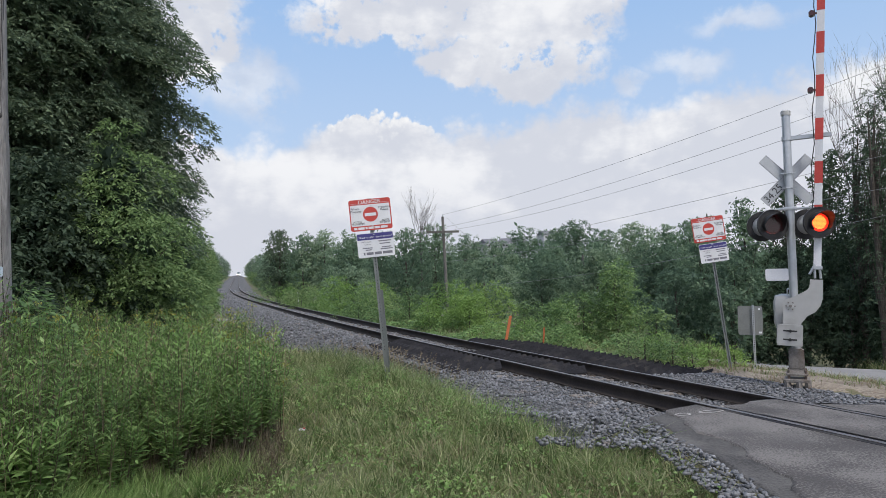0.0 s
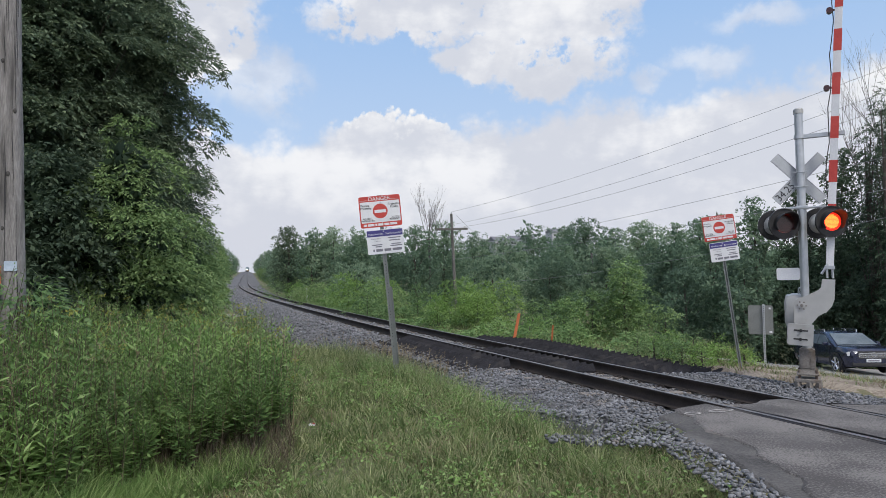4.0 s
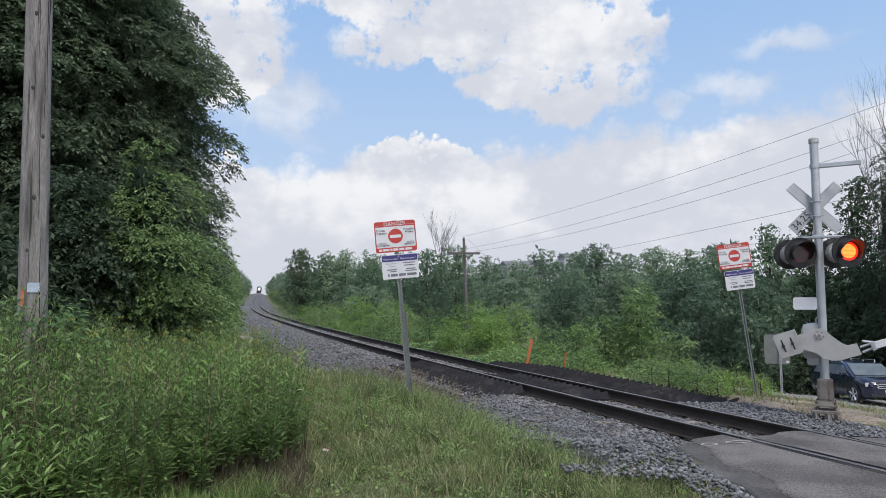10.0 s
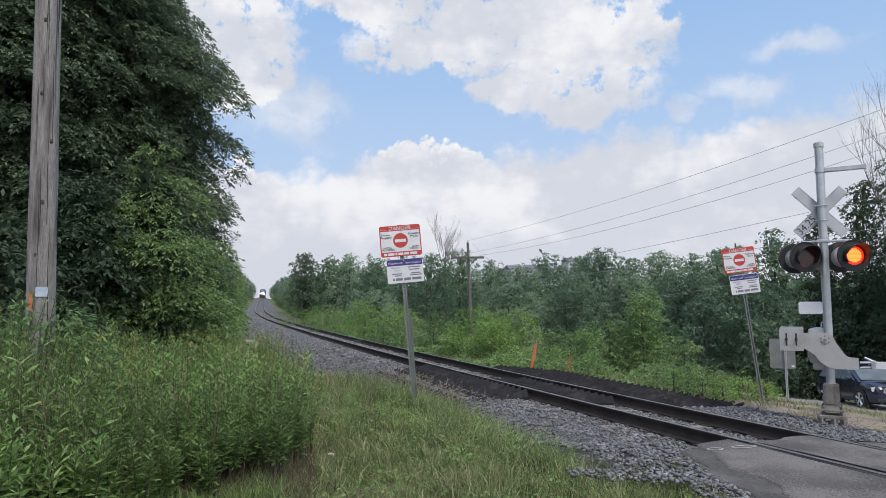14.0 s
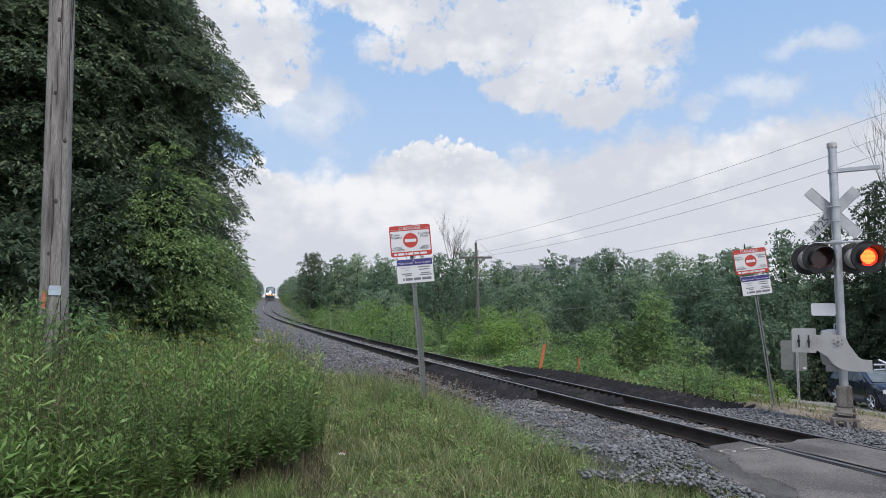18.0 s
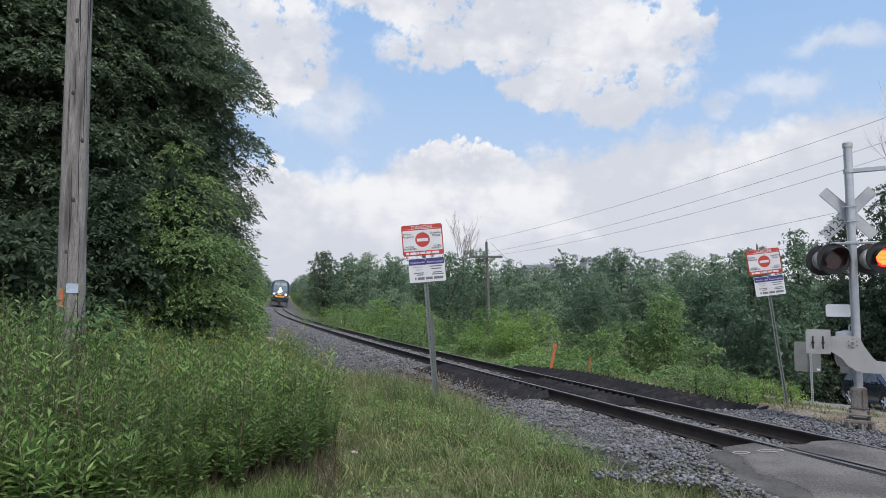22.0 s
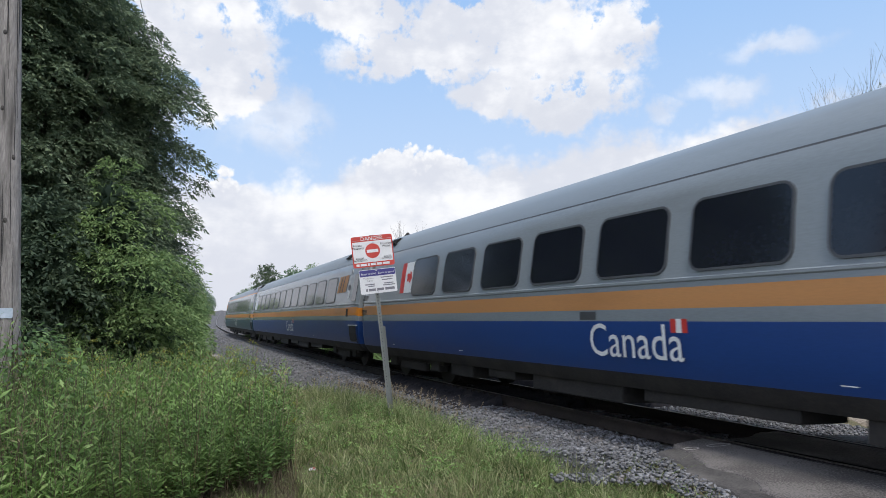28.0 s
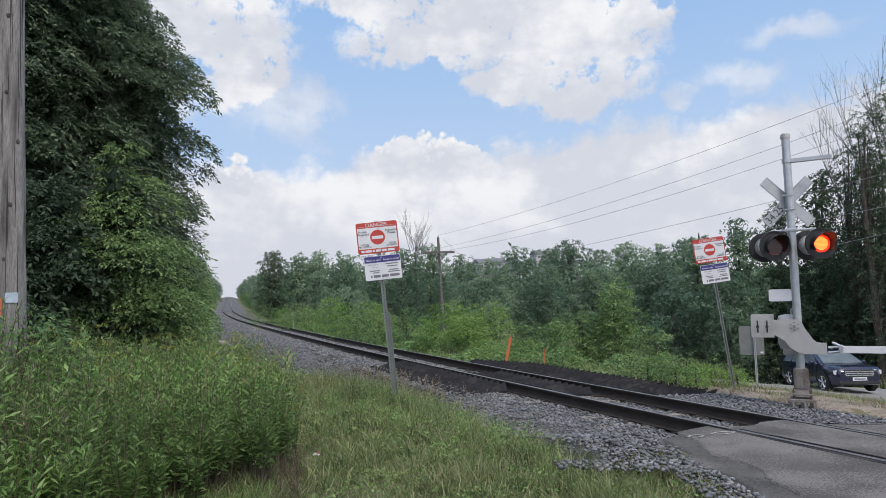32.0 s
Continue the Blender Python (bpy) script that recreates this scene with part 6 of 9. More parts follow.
def crossing_signal():
    top = thing("crossing_signal", SIGNAL_AT, "galvanised railway crossing signal with flashing lamps, crossbuck and gate mechanism", "crossing signal")
    up = 0.30
    bm = bmesh.new()
    box(bm, (-0.185, -0.18, 0.06), (0.185, 0.18, 0.115), bevel=0.012)
    footing = part("foundation", bm, M_BASE, top, "stained slab on short stubs")
    for dx, dy in ((-0.15, -0.15), (0.15, -0.15), (-0.15, 0.15), (0.15, 0.15), (0.02, -0.15)):
        part("stub", tube(bmesh.new(), (dx, dy, -0.12), (dx, dy, 0.07), 0.06, 0.045, 4), M_BASE, footing)
    for dx, dy in ((-0.12, -0.12), (0.12, -0.12), (-0.12, 0.12), (0.12, 0.12)):
        part("anchor_bolt", tube(bmesh.new(), (dx, dy, 0.11), (dx, dy, 0.26), 0.02, 0.02, 8), M_RUST, footing, "rusty anchor bolt")
    bm = bmesh.new()
    box(bm, (-0.155, -0.15, 0.17), (0.155, 0.15, 0.20), bevel=0.008)
    part("base_flange", bm, M_BASE, top, "flat cast flange")
    bm = tube(bmesh.new(), (0, 0, 0.198), (0, 0, 0.27), 0.20, 0.155, 4)
    bmesh.ops.rotate(bm, matrix=Matrix.Rotation(radians(45), 3, "Z"), verts=bm.verts[:])
    part("flare", bm, M_BASE, top)
    bm = tube(bmesh.new(), (0, 0, 0.265), (0, 0, 0.60), 0.165, 0.155, 4)
    bmesh.ops.rotate(bm, matrix=Matrix.Rotation(radians(45), 3, "Z"), verts=bm.verts[:])
    bmesh.ops.bevel(bm, geom=bm.edges[:], offset=0.02, segments=2, affect="EDGES")
    base = part("mast_base", bm, M_BASE, top, "stained cast base column")
    for dx in (-0.06, 0.06):
        part("base_rib", box(bmesh.new(), (dx - 0.01, -0.122, 0.27), (dx + 0.01, -0.10, 0.57)), M_BASE, base)
    bm = tube(bmesh.new(), (0, 0, 0.5), (0, 0, 4.45), 0.064, 0.064, 20)
    smoothed(part("mast", bm, M_GALV, top, "galvanised steel tube"))
    bm = tube(bmesh.new(), (0, 0, 4.43), (0, 0, 4.50), 0.075, 0.075, 20)
    tube(bm, (0, 0, 4.50), (0, 0, 4.52), 0.075, 0.05, 20)
    smoothed(part("mast_cap", bm, M_ALU, top))
    # crossbuck: two blades seen from behind
    for tilt, y in ((45, 0.070), (-45, 0.082)):
        bm = bmesh.new()
        plate(bm, rounded(1.04, 0.18, 0.006), 0.004)
        blade = part("crossbuck_blade", bm, M_GREY_BLADE, top, "grey back of a white crossbuck blade")
        blade.matrix_basis = pose(0, 0, 0, 0, 0, 22) @ pose(0, y, 3.37, 0, -tilt, 0)
        bm = bmesh.new()
        for zz in (-0.078, 0.078):
            box(bm, (-0.50, -0.002, zz - 0.002), (0.50, -0.0005, zz + 0.002))
        part("blade_line", bm, M_GREY_INK, blade)
        if tilt > 0:
            lettering("milepost_figures", "34.25", 0.17, pose(-0.31, -0.003, 0), M_INK, blade, squeeze=0.95)
    bm = bmesh.new()
    for z in (3.22, 3.46):
        tube(bm, (0, 0, z - 0.014), (0, 0, z + 0.014), 0.073, 0.073, 20)
        tube(bm, (-0.11, -0.07, z), (0.11, -0.07, z), 0.008, 0.008, 6)
    part("clamp", bm, M_GALV, top, "steel U-bolt clamps")
    # arm bracket near the top
    bm = bmesh.new()
    box(bm, (0.05, -0.035, 4.01), (0.64, -0.02, 4.075))
    box(bm, (0.05, -0.035, 4.01), (0.64, 0.03, 4.017))
    tube(bm, (0, 0, 4.01), (0, 0, 4.075), 0.078, 0.078, 20)
    part("top_bracket", bm, M_GALV, top, "galvanised angle bracket")
    # lamp arm
    bm = tube(bmesh.new(), (-0.30, 0.03, 2.88), (0.36, 0.03, 2.88), 0.02, 0.02, 10)
    for x in (-0.29, 0.34, 0.02, -0.02):
        tube(bm, (x, 0.03, 2.88), (x, 0.03, 2.70), 0.02, 0.02, 10)
    box(bm, (-0.09, -0.07, 2.85), (0.09, 0.08, 2.91), bevel=0.012)
    smoothed(part("lamp_arm", bm, M_GALV, top, "galvanised pipe arm"))
    lenses = []
    for x in (-0.33, 0.33):
        lenses.append(lamp_unit(top, x + 0.075, -0.20, 2.62, 27, True))
        lamp_unit(top, x - 0.10, 0.16, 2.62, 205, False)
    # small blank plate
    bm = plate(bmesh.new(), rounded(0.34, 0.2, 0.03), 0.004)
    b = part("blank_plate", bm, M_WHITE, top, "plain white plate")
    b.matrix_basis = pose(-0.23, -0.04, 1.80)
    # gate mechanism
    bm = bmesh.new()
    box(bm, (-0.31, 0.0, 0.88), (0.02, 0.34, 1.48), bevel=0.13)
    box(bm, (-0.24, 0.04, 0.80), (-0.06, 0.26, 1.0), bevel=0.03)
    smoothed(part("mechanism_case", bm, M_ALU, top, "grey cast gate mechanism case"))
    bm = bmesh.new()
    tube(bm, (-0.09, 0.02, 1.47), (-0.09, 0.02, 1.56), 0.012, 0.012, 8)
    tube(bm, (-0.09, 0.02, 1.56), (0.0, 0.02, 1.60), 0.012, 0.012, 8)
    tube(bm, (0.0, 0.02, 1.60), (0.03, 0.04, 1.50), 0.012, 0.012, 8)
    part("conduit", bm, M_GALV, top, "looped conduit")
    # the gate: built raised, it turns about the hub
    hub = (-0.05, -0.10, 1.29)
    bm = bmesh.new()
    tube(bm, (0, -0.045, 0), (0, 0.12, 0), 0.05, 0.05, 12)
    gate = part("gate_arm", bm, M_ALU, top, "swinging gate arm with red and white stripes")
    gate.matrix_basis = pose(*hub, 0, 3, 0)
    bm = plate(bmesh.new(), [(-0.10, -0.30), (0.14, -0.30), (0.24, -0.15), (0.35, -0.08), (0.42, 0.02), (0.45, 0.13), (0.45, 0.44), (0.27, 0.44), (0.26, 0.31), (0.22, 0.26), (0.04, 0.15), (-0.05, 0.115), (-0.09, 0.09), (-0.11, 0.03), (-0.11, -0.04)], 0.03, pose(0, -0.03, 0))
    part("arm_casting", bm, M_ALU, gate, "curved cast aluminium arm support")
    bm = bmesh.new()
    for k in range(6):
        a = k * math.pi / 3
        tube(bm, (0.062 * math.cos(a), -0.045, 0.062 * math.sin(a)), (0.062 * math.cos(a), -0.028, 0.062 * math.sin(a)), 0.013, 0.013, 6)
    tube(bm, (0, -0.06, 0), (0, -0.03, 0), 0.026, 0.026, 6)
    part("hub_bolts", bm, M_BASE, gate, "ring of stained bolts")
    for y0, dx in ((-0.085, 0.0), (0.13, -0.02)):
        bm = plate(bmesh.new(), rounded(0.36, 0.34, 0.012), 0.035, pose(dx, y0, -0.47))
        w = part("counterweight", bm, M_ALU, gate, "square pale counterweight plate")
        bm = bmesh.new()
        for zz in (-0.40, -0.54):
            box(bm, (dx - 0.10, y0 - 0.004, zz - 0.012), (dx + 0.10, y0 + 0.001, zz + 0.012))
            tube(bm, (dx, y0 - 0.03, zz), (dx, y0, zz), 0.026, 0.026, 6)
        part("slot_bolt", bm, M_BLACK, w, "dark slots with bolts")
    bm = bmesh.new()
    for k, y0 in enumerate((-0.015, 0.035)):
        tube(bm, (0.34, y0, 0.46), (0.33, y0, 0.64), 0.018, 0.018, 8)
        tube(bm, (0.42, y0, 0.46), (0.40, y0, 0.64), 0.018, 0.018, 8)
    box(bm, (0.30, -0.05, 0.60), (0.44, 0.07, 0.66), bevel=0.01)
    tube(bm, (0.26, 0.0, 0.52), (0.34, 0.0, 0.68), 0.02, 0.02, 8)
    part("shear_joint", bm, M_GALV, gate, "hinged shear-pin joint")
    bm = bmesh.new()
    box(bm, (0.315, -0.012, 0.66), (0.425, 0.012, 5.4), bevel=0.004)
    arm = part("arm", bm, M_WHITE, gate, "white fibreglass arm")
    for k in range(6):
        z0 = 1.29 + k * 0.70
        bm = bmesh.new()
        box(bm, (0.312, -0.0145, z0), (0.428, 0.0145, z0 + 0.35))
        part("red_stripe", bm, M_RED, gate, "red reflective stripe")
    for z0 in (3.50, 4.75):
        bm = tube(bmesh.new(), (0.24, -0.04, z0), (0.24, 0.06, z0), 0.045, 0.045, 14)
        box(bm, (0.24, -0.01, z0 - 0.015), (0.32, 0.01, z0 + 0.015))
        part("arm_lamp", bm, M_LENS_OFF, gate, "small round red arm lamp")
    bm = bmesh.new()
    for k in range(14):
        z0 = 1.5 + k * 0.28
        tube(bm, (0.285 + 0.02 * math.sin(k * 1.9), 0.0, z0), (0.285 + 0.02 * math.sin(k * 1.9 + 1.9), 0.0, z0 + 0.28), 0.008, 0.008, 5)
    part("arm_cable", bm, M_BLACK, gate, "black lamp cable along the arm")
    return top, gate, hub, lenses


SIGNAL, GATE, HUB, LENSES = crossing_signal()


# ---- danger signs on leaning posts ----
def danger_sign(m, lean, post_down, label):
    top = thing("danger_sign", m, label, "warning sign", "danger signs")
    turn = pose(0, 0, 0, 0, lean, 0)

    def add(name, bm, mat, lab=""):
        ob = part(name, bm, mat, top, lab)
        ob.matrix_basis = turn
        return ob
    bm = bmesh.new()
    lower = -post_down / math.cos(radians(lean))
    for x0, x1, y0, y1 in ((-0.032, -0.020, 0.004, 0.010), (0.020, 0.032, 0.004, 0.010), (-0.020, -0.014, 0.004, 0.034), (0.014, 0.020, 0.004, 0.034), (-0.016, 0.016, 0.030, 0.036)):
        box(bm, (x0, y0, lower), (x1, y1, 0.02))
    post = add("post", bm, M_POST, "dull galvanised U-channel post")
    bm = bmesh.new()
    for k in range(34):
        z = -0.74 - k * 0.05
        if z > lower + 0.1:
            box(bm, (-0.005, 0.0285, z - 0.006), (0.005, 0.0295, z + 0.006))
    part("post_hole", bm, M_BLACK, post)
    bm = plate(bmesh.new(), rounded(0.66, 0.50, 0.035, 0, -0.24), 0.003)
    board = add("danger_board", bm, M_RED, "white board with red bands and a round no-entry mark")
    bm = plate(bmesh.new(), rounded(0.625, 0.335, 0.012, 0, -0.245), 0.0015, pose(0, -0.0018, 0))
    field = part("white_field", bm, M_WHITE, board)
    bm = bmesh.new()
    box(bm, (-0.315, -0.0022, -0.056), (0.315, -0.0005, -0.0535))
    part("edge_line", bm, M_WHITE, board)
    lettering("word_danger", "DANGER", 0.088, pose(0, -0.003, -0.037), M_WHITE, board)
    bm = tube(bmesh.new(), (0, -0.004, -0.235), (0, -0.0015, -0.235), 0.118, 0.118, 32)
    part("no_entry_disc", bm, M_RED, board, "red disc with a white bar")
    bm = bmesh.new()
    box(bm, (-0.09, -0.0055, -0.262), (0.09, -0.004, -0.213))
    part("no_entry_bar", bm, M_WHITE, board)
    for words, x, z, sz in (("Private", -0.235, -0.135, 0.05), ("Property", -0.225, -0.178, 0.05), ("Propriété", 0.225, -0.135, 0.05), ("Privée", 0.225, -0.178, 0.05), ("ACCESS", -0.215, -0.345, 0.038), ("PROHIBITED", -0.205, -0.378, 0.038), ("ACCÈS", 0.225, -0.345, 0.038), ("INTERDIT", 0.215, -0.378, 0.038)):
        lettering("words", words, sz, pose(x, -0.004, z), M_INK, board)
    bm = bmesh.new()
    x = -0.28
    for w in (0.05, 0.1, 0.03, 0.08, 0.08, 0.11):
        box(bm, (x, -0.0035, -0.468), (x + w, -0.001, -0.432))
        x += w + 0.016
    part("number_bars", bm, M_WHITE, board)
    bm = plate(bmesh.new(), rounded(0.58, 0.385, 0.02, 0.035, -0.725), 0.003, pose(0, 0.0005, 0))
    low = add("help_board", bm, M_WHITE, "white helpline board with a navy band")
    bm = plate(bmesh.new(), rounded(0.565, 0.10, 0.012, 0.035, -0.59), 0.0015, pose(0, -0.0015, 0))
    part("navy_band", bm, M_NAVY, low)
    lettering("words", "Need to talk?", 0.043, pose(-0.105, -0.0035, -0.60), M_WHITE, low)
    lettering("words", "Besoin de parler?", 0.043, pose(0.175, -0.0035, -0.60), M_WHITE, low, squeeze=0.85)
    lettering("words", "We're here.", 0.034, pose(-0.11, -0.0025, -0.672), M_GREY_INK, low)
    lettering("words", "Call us.", 0.034, pose(-0.09, -0.0025, -0.712), M_GREY_INK, low)
    bm = bmesh.new()
    for cx, z, w in ((0.18, -0.672, 0.2), (0.18, -0.712, 0.17), (-0.1, -0.77, 0.16), (0.2, -0.77, 0.15), (-0.08, -0.80, 0.1), (0.2, -0.80, 0.19)):
        box(bm, (cx - w / 2, -0.002, z - 0.008), (cx + w / 2, -0.0005, z + 0.008))
    for k, w in enumerate((0.025, 0.11, 0.11, 0.15)):
        x0 = -0.17 + (0, 0.045, 0.175, 0.305)[k]
        box(bm, (x0, -0.002, -0.878), (x0 + w, -0.0005, -0.838))
    part("number_bars", bm, M_GREY_INK, low)
    for z in (-0.10, -0.42, -0.56, -0.89):
        part("bolt", tube(bmesh.new(), (0.02, -0.012, z), (0.02, 0.0, z), 0.011, 0.011, 6), M_GALV, post)
    return top


danger_sign(pose(-1.06, 10.33, 2.835, 0, 0, 6), -5.0, 3.1, "red and white danger sign on a leaning post in grass")
danger_sign(pose(5.45, 13.34, 2.68, 0, 0, 2), -7.0, 3.4, "red and white danger sign leaning strongly beyond the track")

# second stub post clamped to the first
stub = thing("stub_post", pose(-0.78, 10.40, -0.15, 0, -4.5, 0), "short galvanised stub post beside the danger sign", "post")
bm = bmesh.new()
for x0, x1, y0, y1 in ((-0.03, -0.018, 0, 0.006), (0.018, 0.03, 0, 0.006), (-0.018, -0.012, 0, 0.03), (0.012, 0.018, 0, 0.03), (-0.014, 0.014, 0.026, 0.032)):
    box(bm, (x0, y0, -0.2), (x1, y1, 1.55))
part("channel", bm, M_POST, stub)

# back of a road sign
rs = thing("road_sign", pose(7.04, 14.99, -0.5, 0, 0, -25), "grey back of a road sign on a perforated steel post", "road sign")
bm = plate(bmesh.new(), rounded(0.51, 0.655, 0.04, -0.04, 0.95), 0.003)
part("sign_back", bm, surface("dull_sign_back", (0.17, 0.18, 0.175), (0.24, 0.25, 0.245), 4.0, 0.6, 0.3), rs, "bare grey metal back")
bm = bmesh.new()
box(bm, (0.0, -0.045, -0.3), (0.05, -0.005, 1.30))
rp = part("post", bm, M_GALV, rs, "perforated square post")
bm = bmesh.new()
for k in range(28):
    box(bm, (0.018, -0.047, -0.1 + k * 0.05), (0.032, -0.044, -0.08 + k * 0.05))
part("post_hole", bm, M_BLACK, rp)
part("sticker", box(bmesh.new(), (0.13, -0.004, 1.19), (0.17, -0.001, 1.23)), M_WHITE, rs)
part("sticker", box(bmesh.new(), (0.13, -0.004, 0.66), (0.19, -0.001, 0.70)), M_WHITE, rs)

# ---- stakes and markers ----
def stake(x0, y0, z0, dx, h, w, label):
    ob = thing("stake", pose(x0, y0, z0, 0, 0, 0), label, "stake", "orange stakes")
    bm = plate(bmesh.new(), [(-w / 2, -0.3), (w / 2, -0.3), (dx + w / 2, h - 0.02), (dx + w * 0.3, h), (dx - w * 0.4, h - 0.01), (dx - w / 2, h - 0.05)], 0.03)
    part("lath", bm, M_ORANGE, ob)


stake(1.83, 20.93, -0.6, 0.25, 0.92, 0.095, "weathered orange wooden stake leaning beside the track")
stake(2.91, 19.8, -0.6, 0.08, 0.62, 0.05, "thin orange wooden stake beside the track")

cp = track_point(30, -4.45, 0.0)
culvert = thing("culvert", pose(float(cp[0]), float(cp[1]), -0.42, 0, 0, 22), "pale concrete culvert end half buried beside the ballast", "culvert")
bm = bmesh.new()
for k in range(10):
    a0, a1 = math.pi * k / 10, math.pi * (k + 1) / 10
    q = [(r * math.cos(a), yy, r * 0.75 * math.sin(a)) for r, yy, a in ((0.42, -0.5, a0), (0.42, -0.5, a1), (0.52, -0.5, a1), (0.52, -0.5, a0), (0.42, 0.9, a0), (0.42, 0.9, a1), (0.52, 0.9, a1), (0.52, 0.9, a0))]
    vs = [bm.verts.new(c) for c in q]
    for f in ((0, 1, 2, 3), (7, 6, 5, 4), (3, 2, 6, 7), (0, 4, 5, 1)):
        bm.faces.new([vs[i] for i in f])
bmesh.ops.remove_doubles(bm, verts=bm.verts[:], dist=0.001)
bmesh.ops.recalc_face_normals(bm, faces=bm.faces[:])
part("pipe", bm, M_CONCRETE, culvert)

# ---- wooden poles and wires ----
def wood_pole(bm, h, r0, r1, lean=(0, 0), low=-0.4):
    rng = random.Random(7)
    seg, rows = 18, 26
    grid = []
    for k in range(rows + 1):
        u = k / rows
        r = r0 + (r1 - r0) * u
        grid.append([bm.verts.new((lean[0] * u + (r + rng.uniform(-0.004, 0.004)) * math.cos(2 * math.pi * i / seg), lean[1] * u + (r + rng.uniform(-0.004, 0.004)) * math.sin(2 * math.pi * i / seg), low + (h - low) * u)) for i in range(seg)])
    for k in range(rows):
        for i in range(seg):
            bm.faces.new((grid[k][i], grid[k][(i + 1) % seg], grid[k + 1][(i + 1) % seg], grid[k + 1][i]))
    bm.faces.new(grid[-1])
    return bm


near_pole = thing("utility_pole", pose(-4.345, 6.605, -0.1), "weathered grey wooden utility pole with cracks and knots", "utility pole")
smoothed(part("pole", wood_pole(bmesh.new(), 9.6, 0.143, 0.106, (-0.16, -0.12)), M_POLE, near_pole), 60)
to_viewer = Vector((4.37, -6.59, 0)).normalized()
along_face = Vector((to_viewer.y, -to_viewer.x, 0))
rnd = random.Random(3)
for k in range(20):
    bm = bmesh.new()
    a0, z0, ln = rnd.uniform(-1.0, 1.0), rnd.uniform(0.9, 5.5), rnd.uniform(0.5, 1.7)
    pts = []
    for j in range(7):
        a = a0 + 0.03 * math.sin(j * 1.7 + k)
        z = z0 + ln * j / 6
        r = 0.1425 - 0.0037 * z
        c = to_viewer * math.cos(a) + along_face * math.sin(a)
        pts.append(Vector((-0.0167 * z, -0.0125 * z, z)) + c * r)
    for j in range(6):
        tube(bm, pts[j], pts[j + 1], 0.0045 * (1 - abs(j - 2.5) / 4), 0.0045 * (1 - abs(j - 1.5) / 4), 4, False)
    part("crack", bm, M_BLACK, near_pole, "dark drying crack")
for a, z in ((0.1, 2.75), (0.35, 3.9), (-0.45, 3.4), (0.2, 4.7), (-0.2, 5.2), (0.5, 2.2)):
    c = (to_viewer * math.cos(a) + along_face * math.sin(a)) * (0.132 - 0.0037 * z) + Vector((-0.0167 * z, -0.0125 * z, z))
    bm = bmesh.new()
    bmesh.ops.create_uvsphere(bm, u_segments=10, v_segments=6, radius=0.02, matrix=Matrix.Translation(c) @ Matrix.Diagonal((1, 1, 1.5, 1)))
    part("knot", bm, M_KNOT, near_pole, "dark round knot")
tag_at = Vector((-0.0167 * 1.8, -0.0125 * 1.8, 1.82)) + to_viewer * 0.143
tag_turn = math.degrees(math.atan2(to_viewer.x, -to_viewer.y))
bm = plate(bmesh.new(), rounded(0.112, 0.10, 0.012), 0.004)
tag = part("pole_tag", bm, surface("blue_grey_tag", (0.34, 0.42, 0.50), (0.45, 0.52, 0.6), 8.0, 0.4, 0.3), near_pole, "small blue-grey metal tag")
tag.matrix_basis = Matrix.Translation(tag_at) @ pose(0, 0, 0, 0, 0, tag_turn)
bm = plate(bmesh.new(), [(-0.018, -0.13), (0.018, -0.13), (0.02, 0.06), (-0.016, 0.05)], 0.003)
tape = part("orange_tape", bm, M_ORANGE, near_pole, "strip of faded orange tape")
tape.matrix_basis = Matrix.Translation(tag_at - along_face * -0.095 + to_viewer * -0.035 + Vector((0, 0, -0.06))) @ pose(0, 0, 0, 0, 0, tag_turn - 42)

far_pole = thing("utility_pole", pose(0.0, 48.0, -3.6), "slim wooden utility pole with a crossarm in the valley", "utility pole")
smoothed(part("pole", wood_pole(bmesh.new(), 9.7, 0.14, 0.095, (-0.35, 0), -0.5), M_FAR_POLE, far_pole), 60)
bm = box(bmesh.new(), (-1.5, -0.22, 8.50), (0.85, -0.08, 8.66), bevel=0.01)
part("crossarm", bm, M_FAR_POLE, far_pole, "wooden crossarm")
bm = bmesh.new()
for x0 in (-1.2, 0.6, -0.33):
    z0 = 8.63 if x0 != -0.33 else 9.7
    tube(bm, (x0, -0.14, z0), (x0, -0.14, z0 + 0.16), 0.05, 0.035, 8)
part("insulator", bm, M_GREY_BLADE, far_pole, "pin insulators")
bm = bmesh.new()
tube(bm, (0.3, -0.14, 8.5), (-0.28, -0.14, 7.9), 0.02, 0.02, 6)
tube(bm, (-0.9, -0.14, 8.5), (-0.33, -0.14, 7.9), 0.02, 0.02, 6)
part("crossarm_brace", bm, M_BARK, far_pole)
back_pole = thing("utility_pole", pose(12.1, 58.8, -4.2), "distant bare wooden utility pole among trees", "utility pole")
part("pole", wood_pole(bmesh.new(), 7.6, 0.14, 0.11, (0, 0), -0.5), M_DEAD, back_pole)


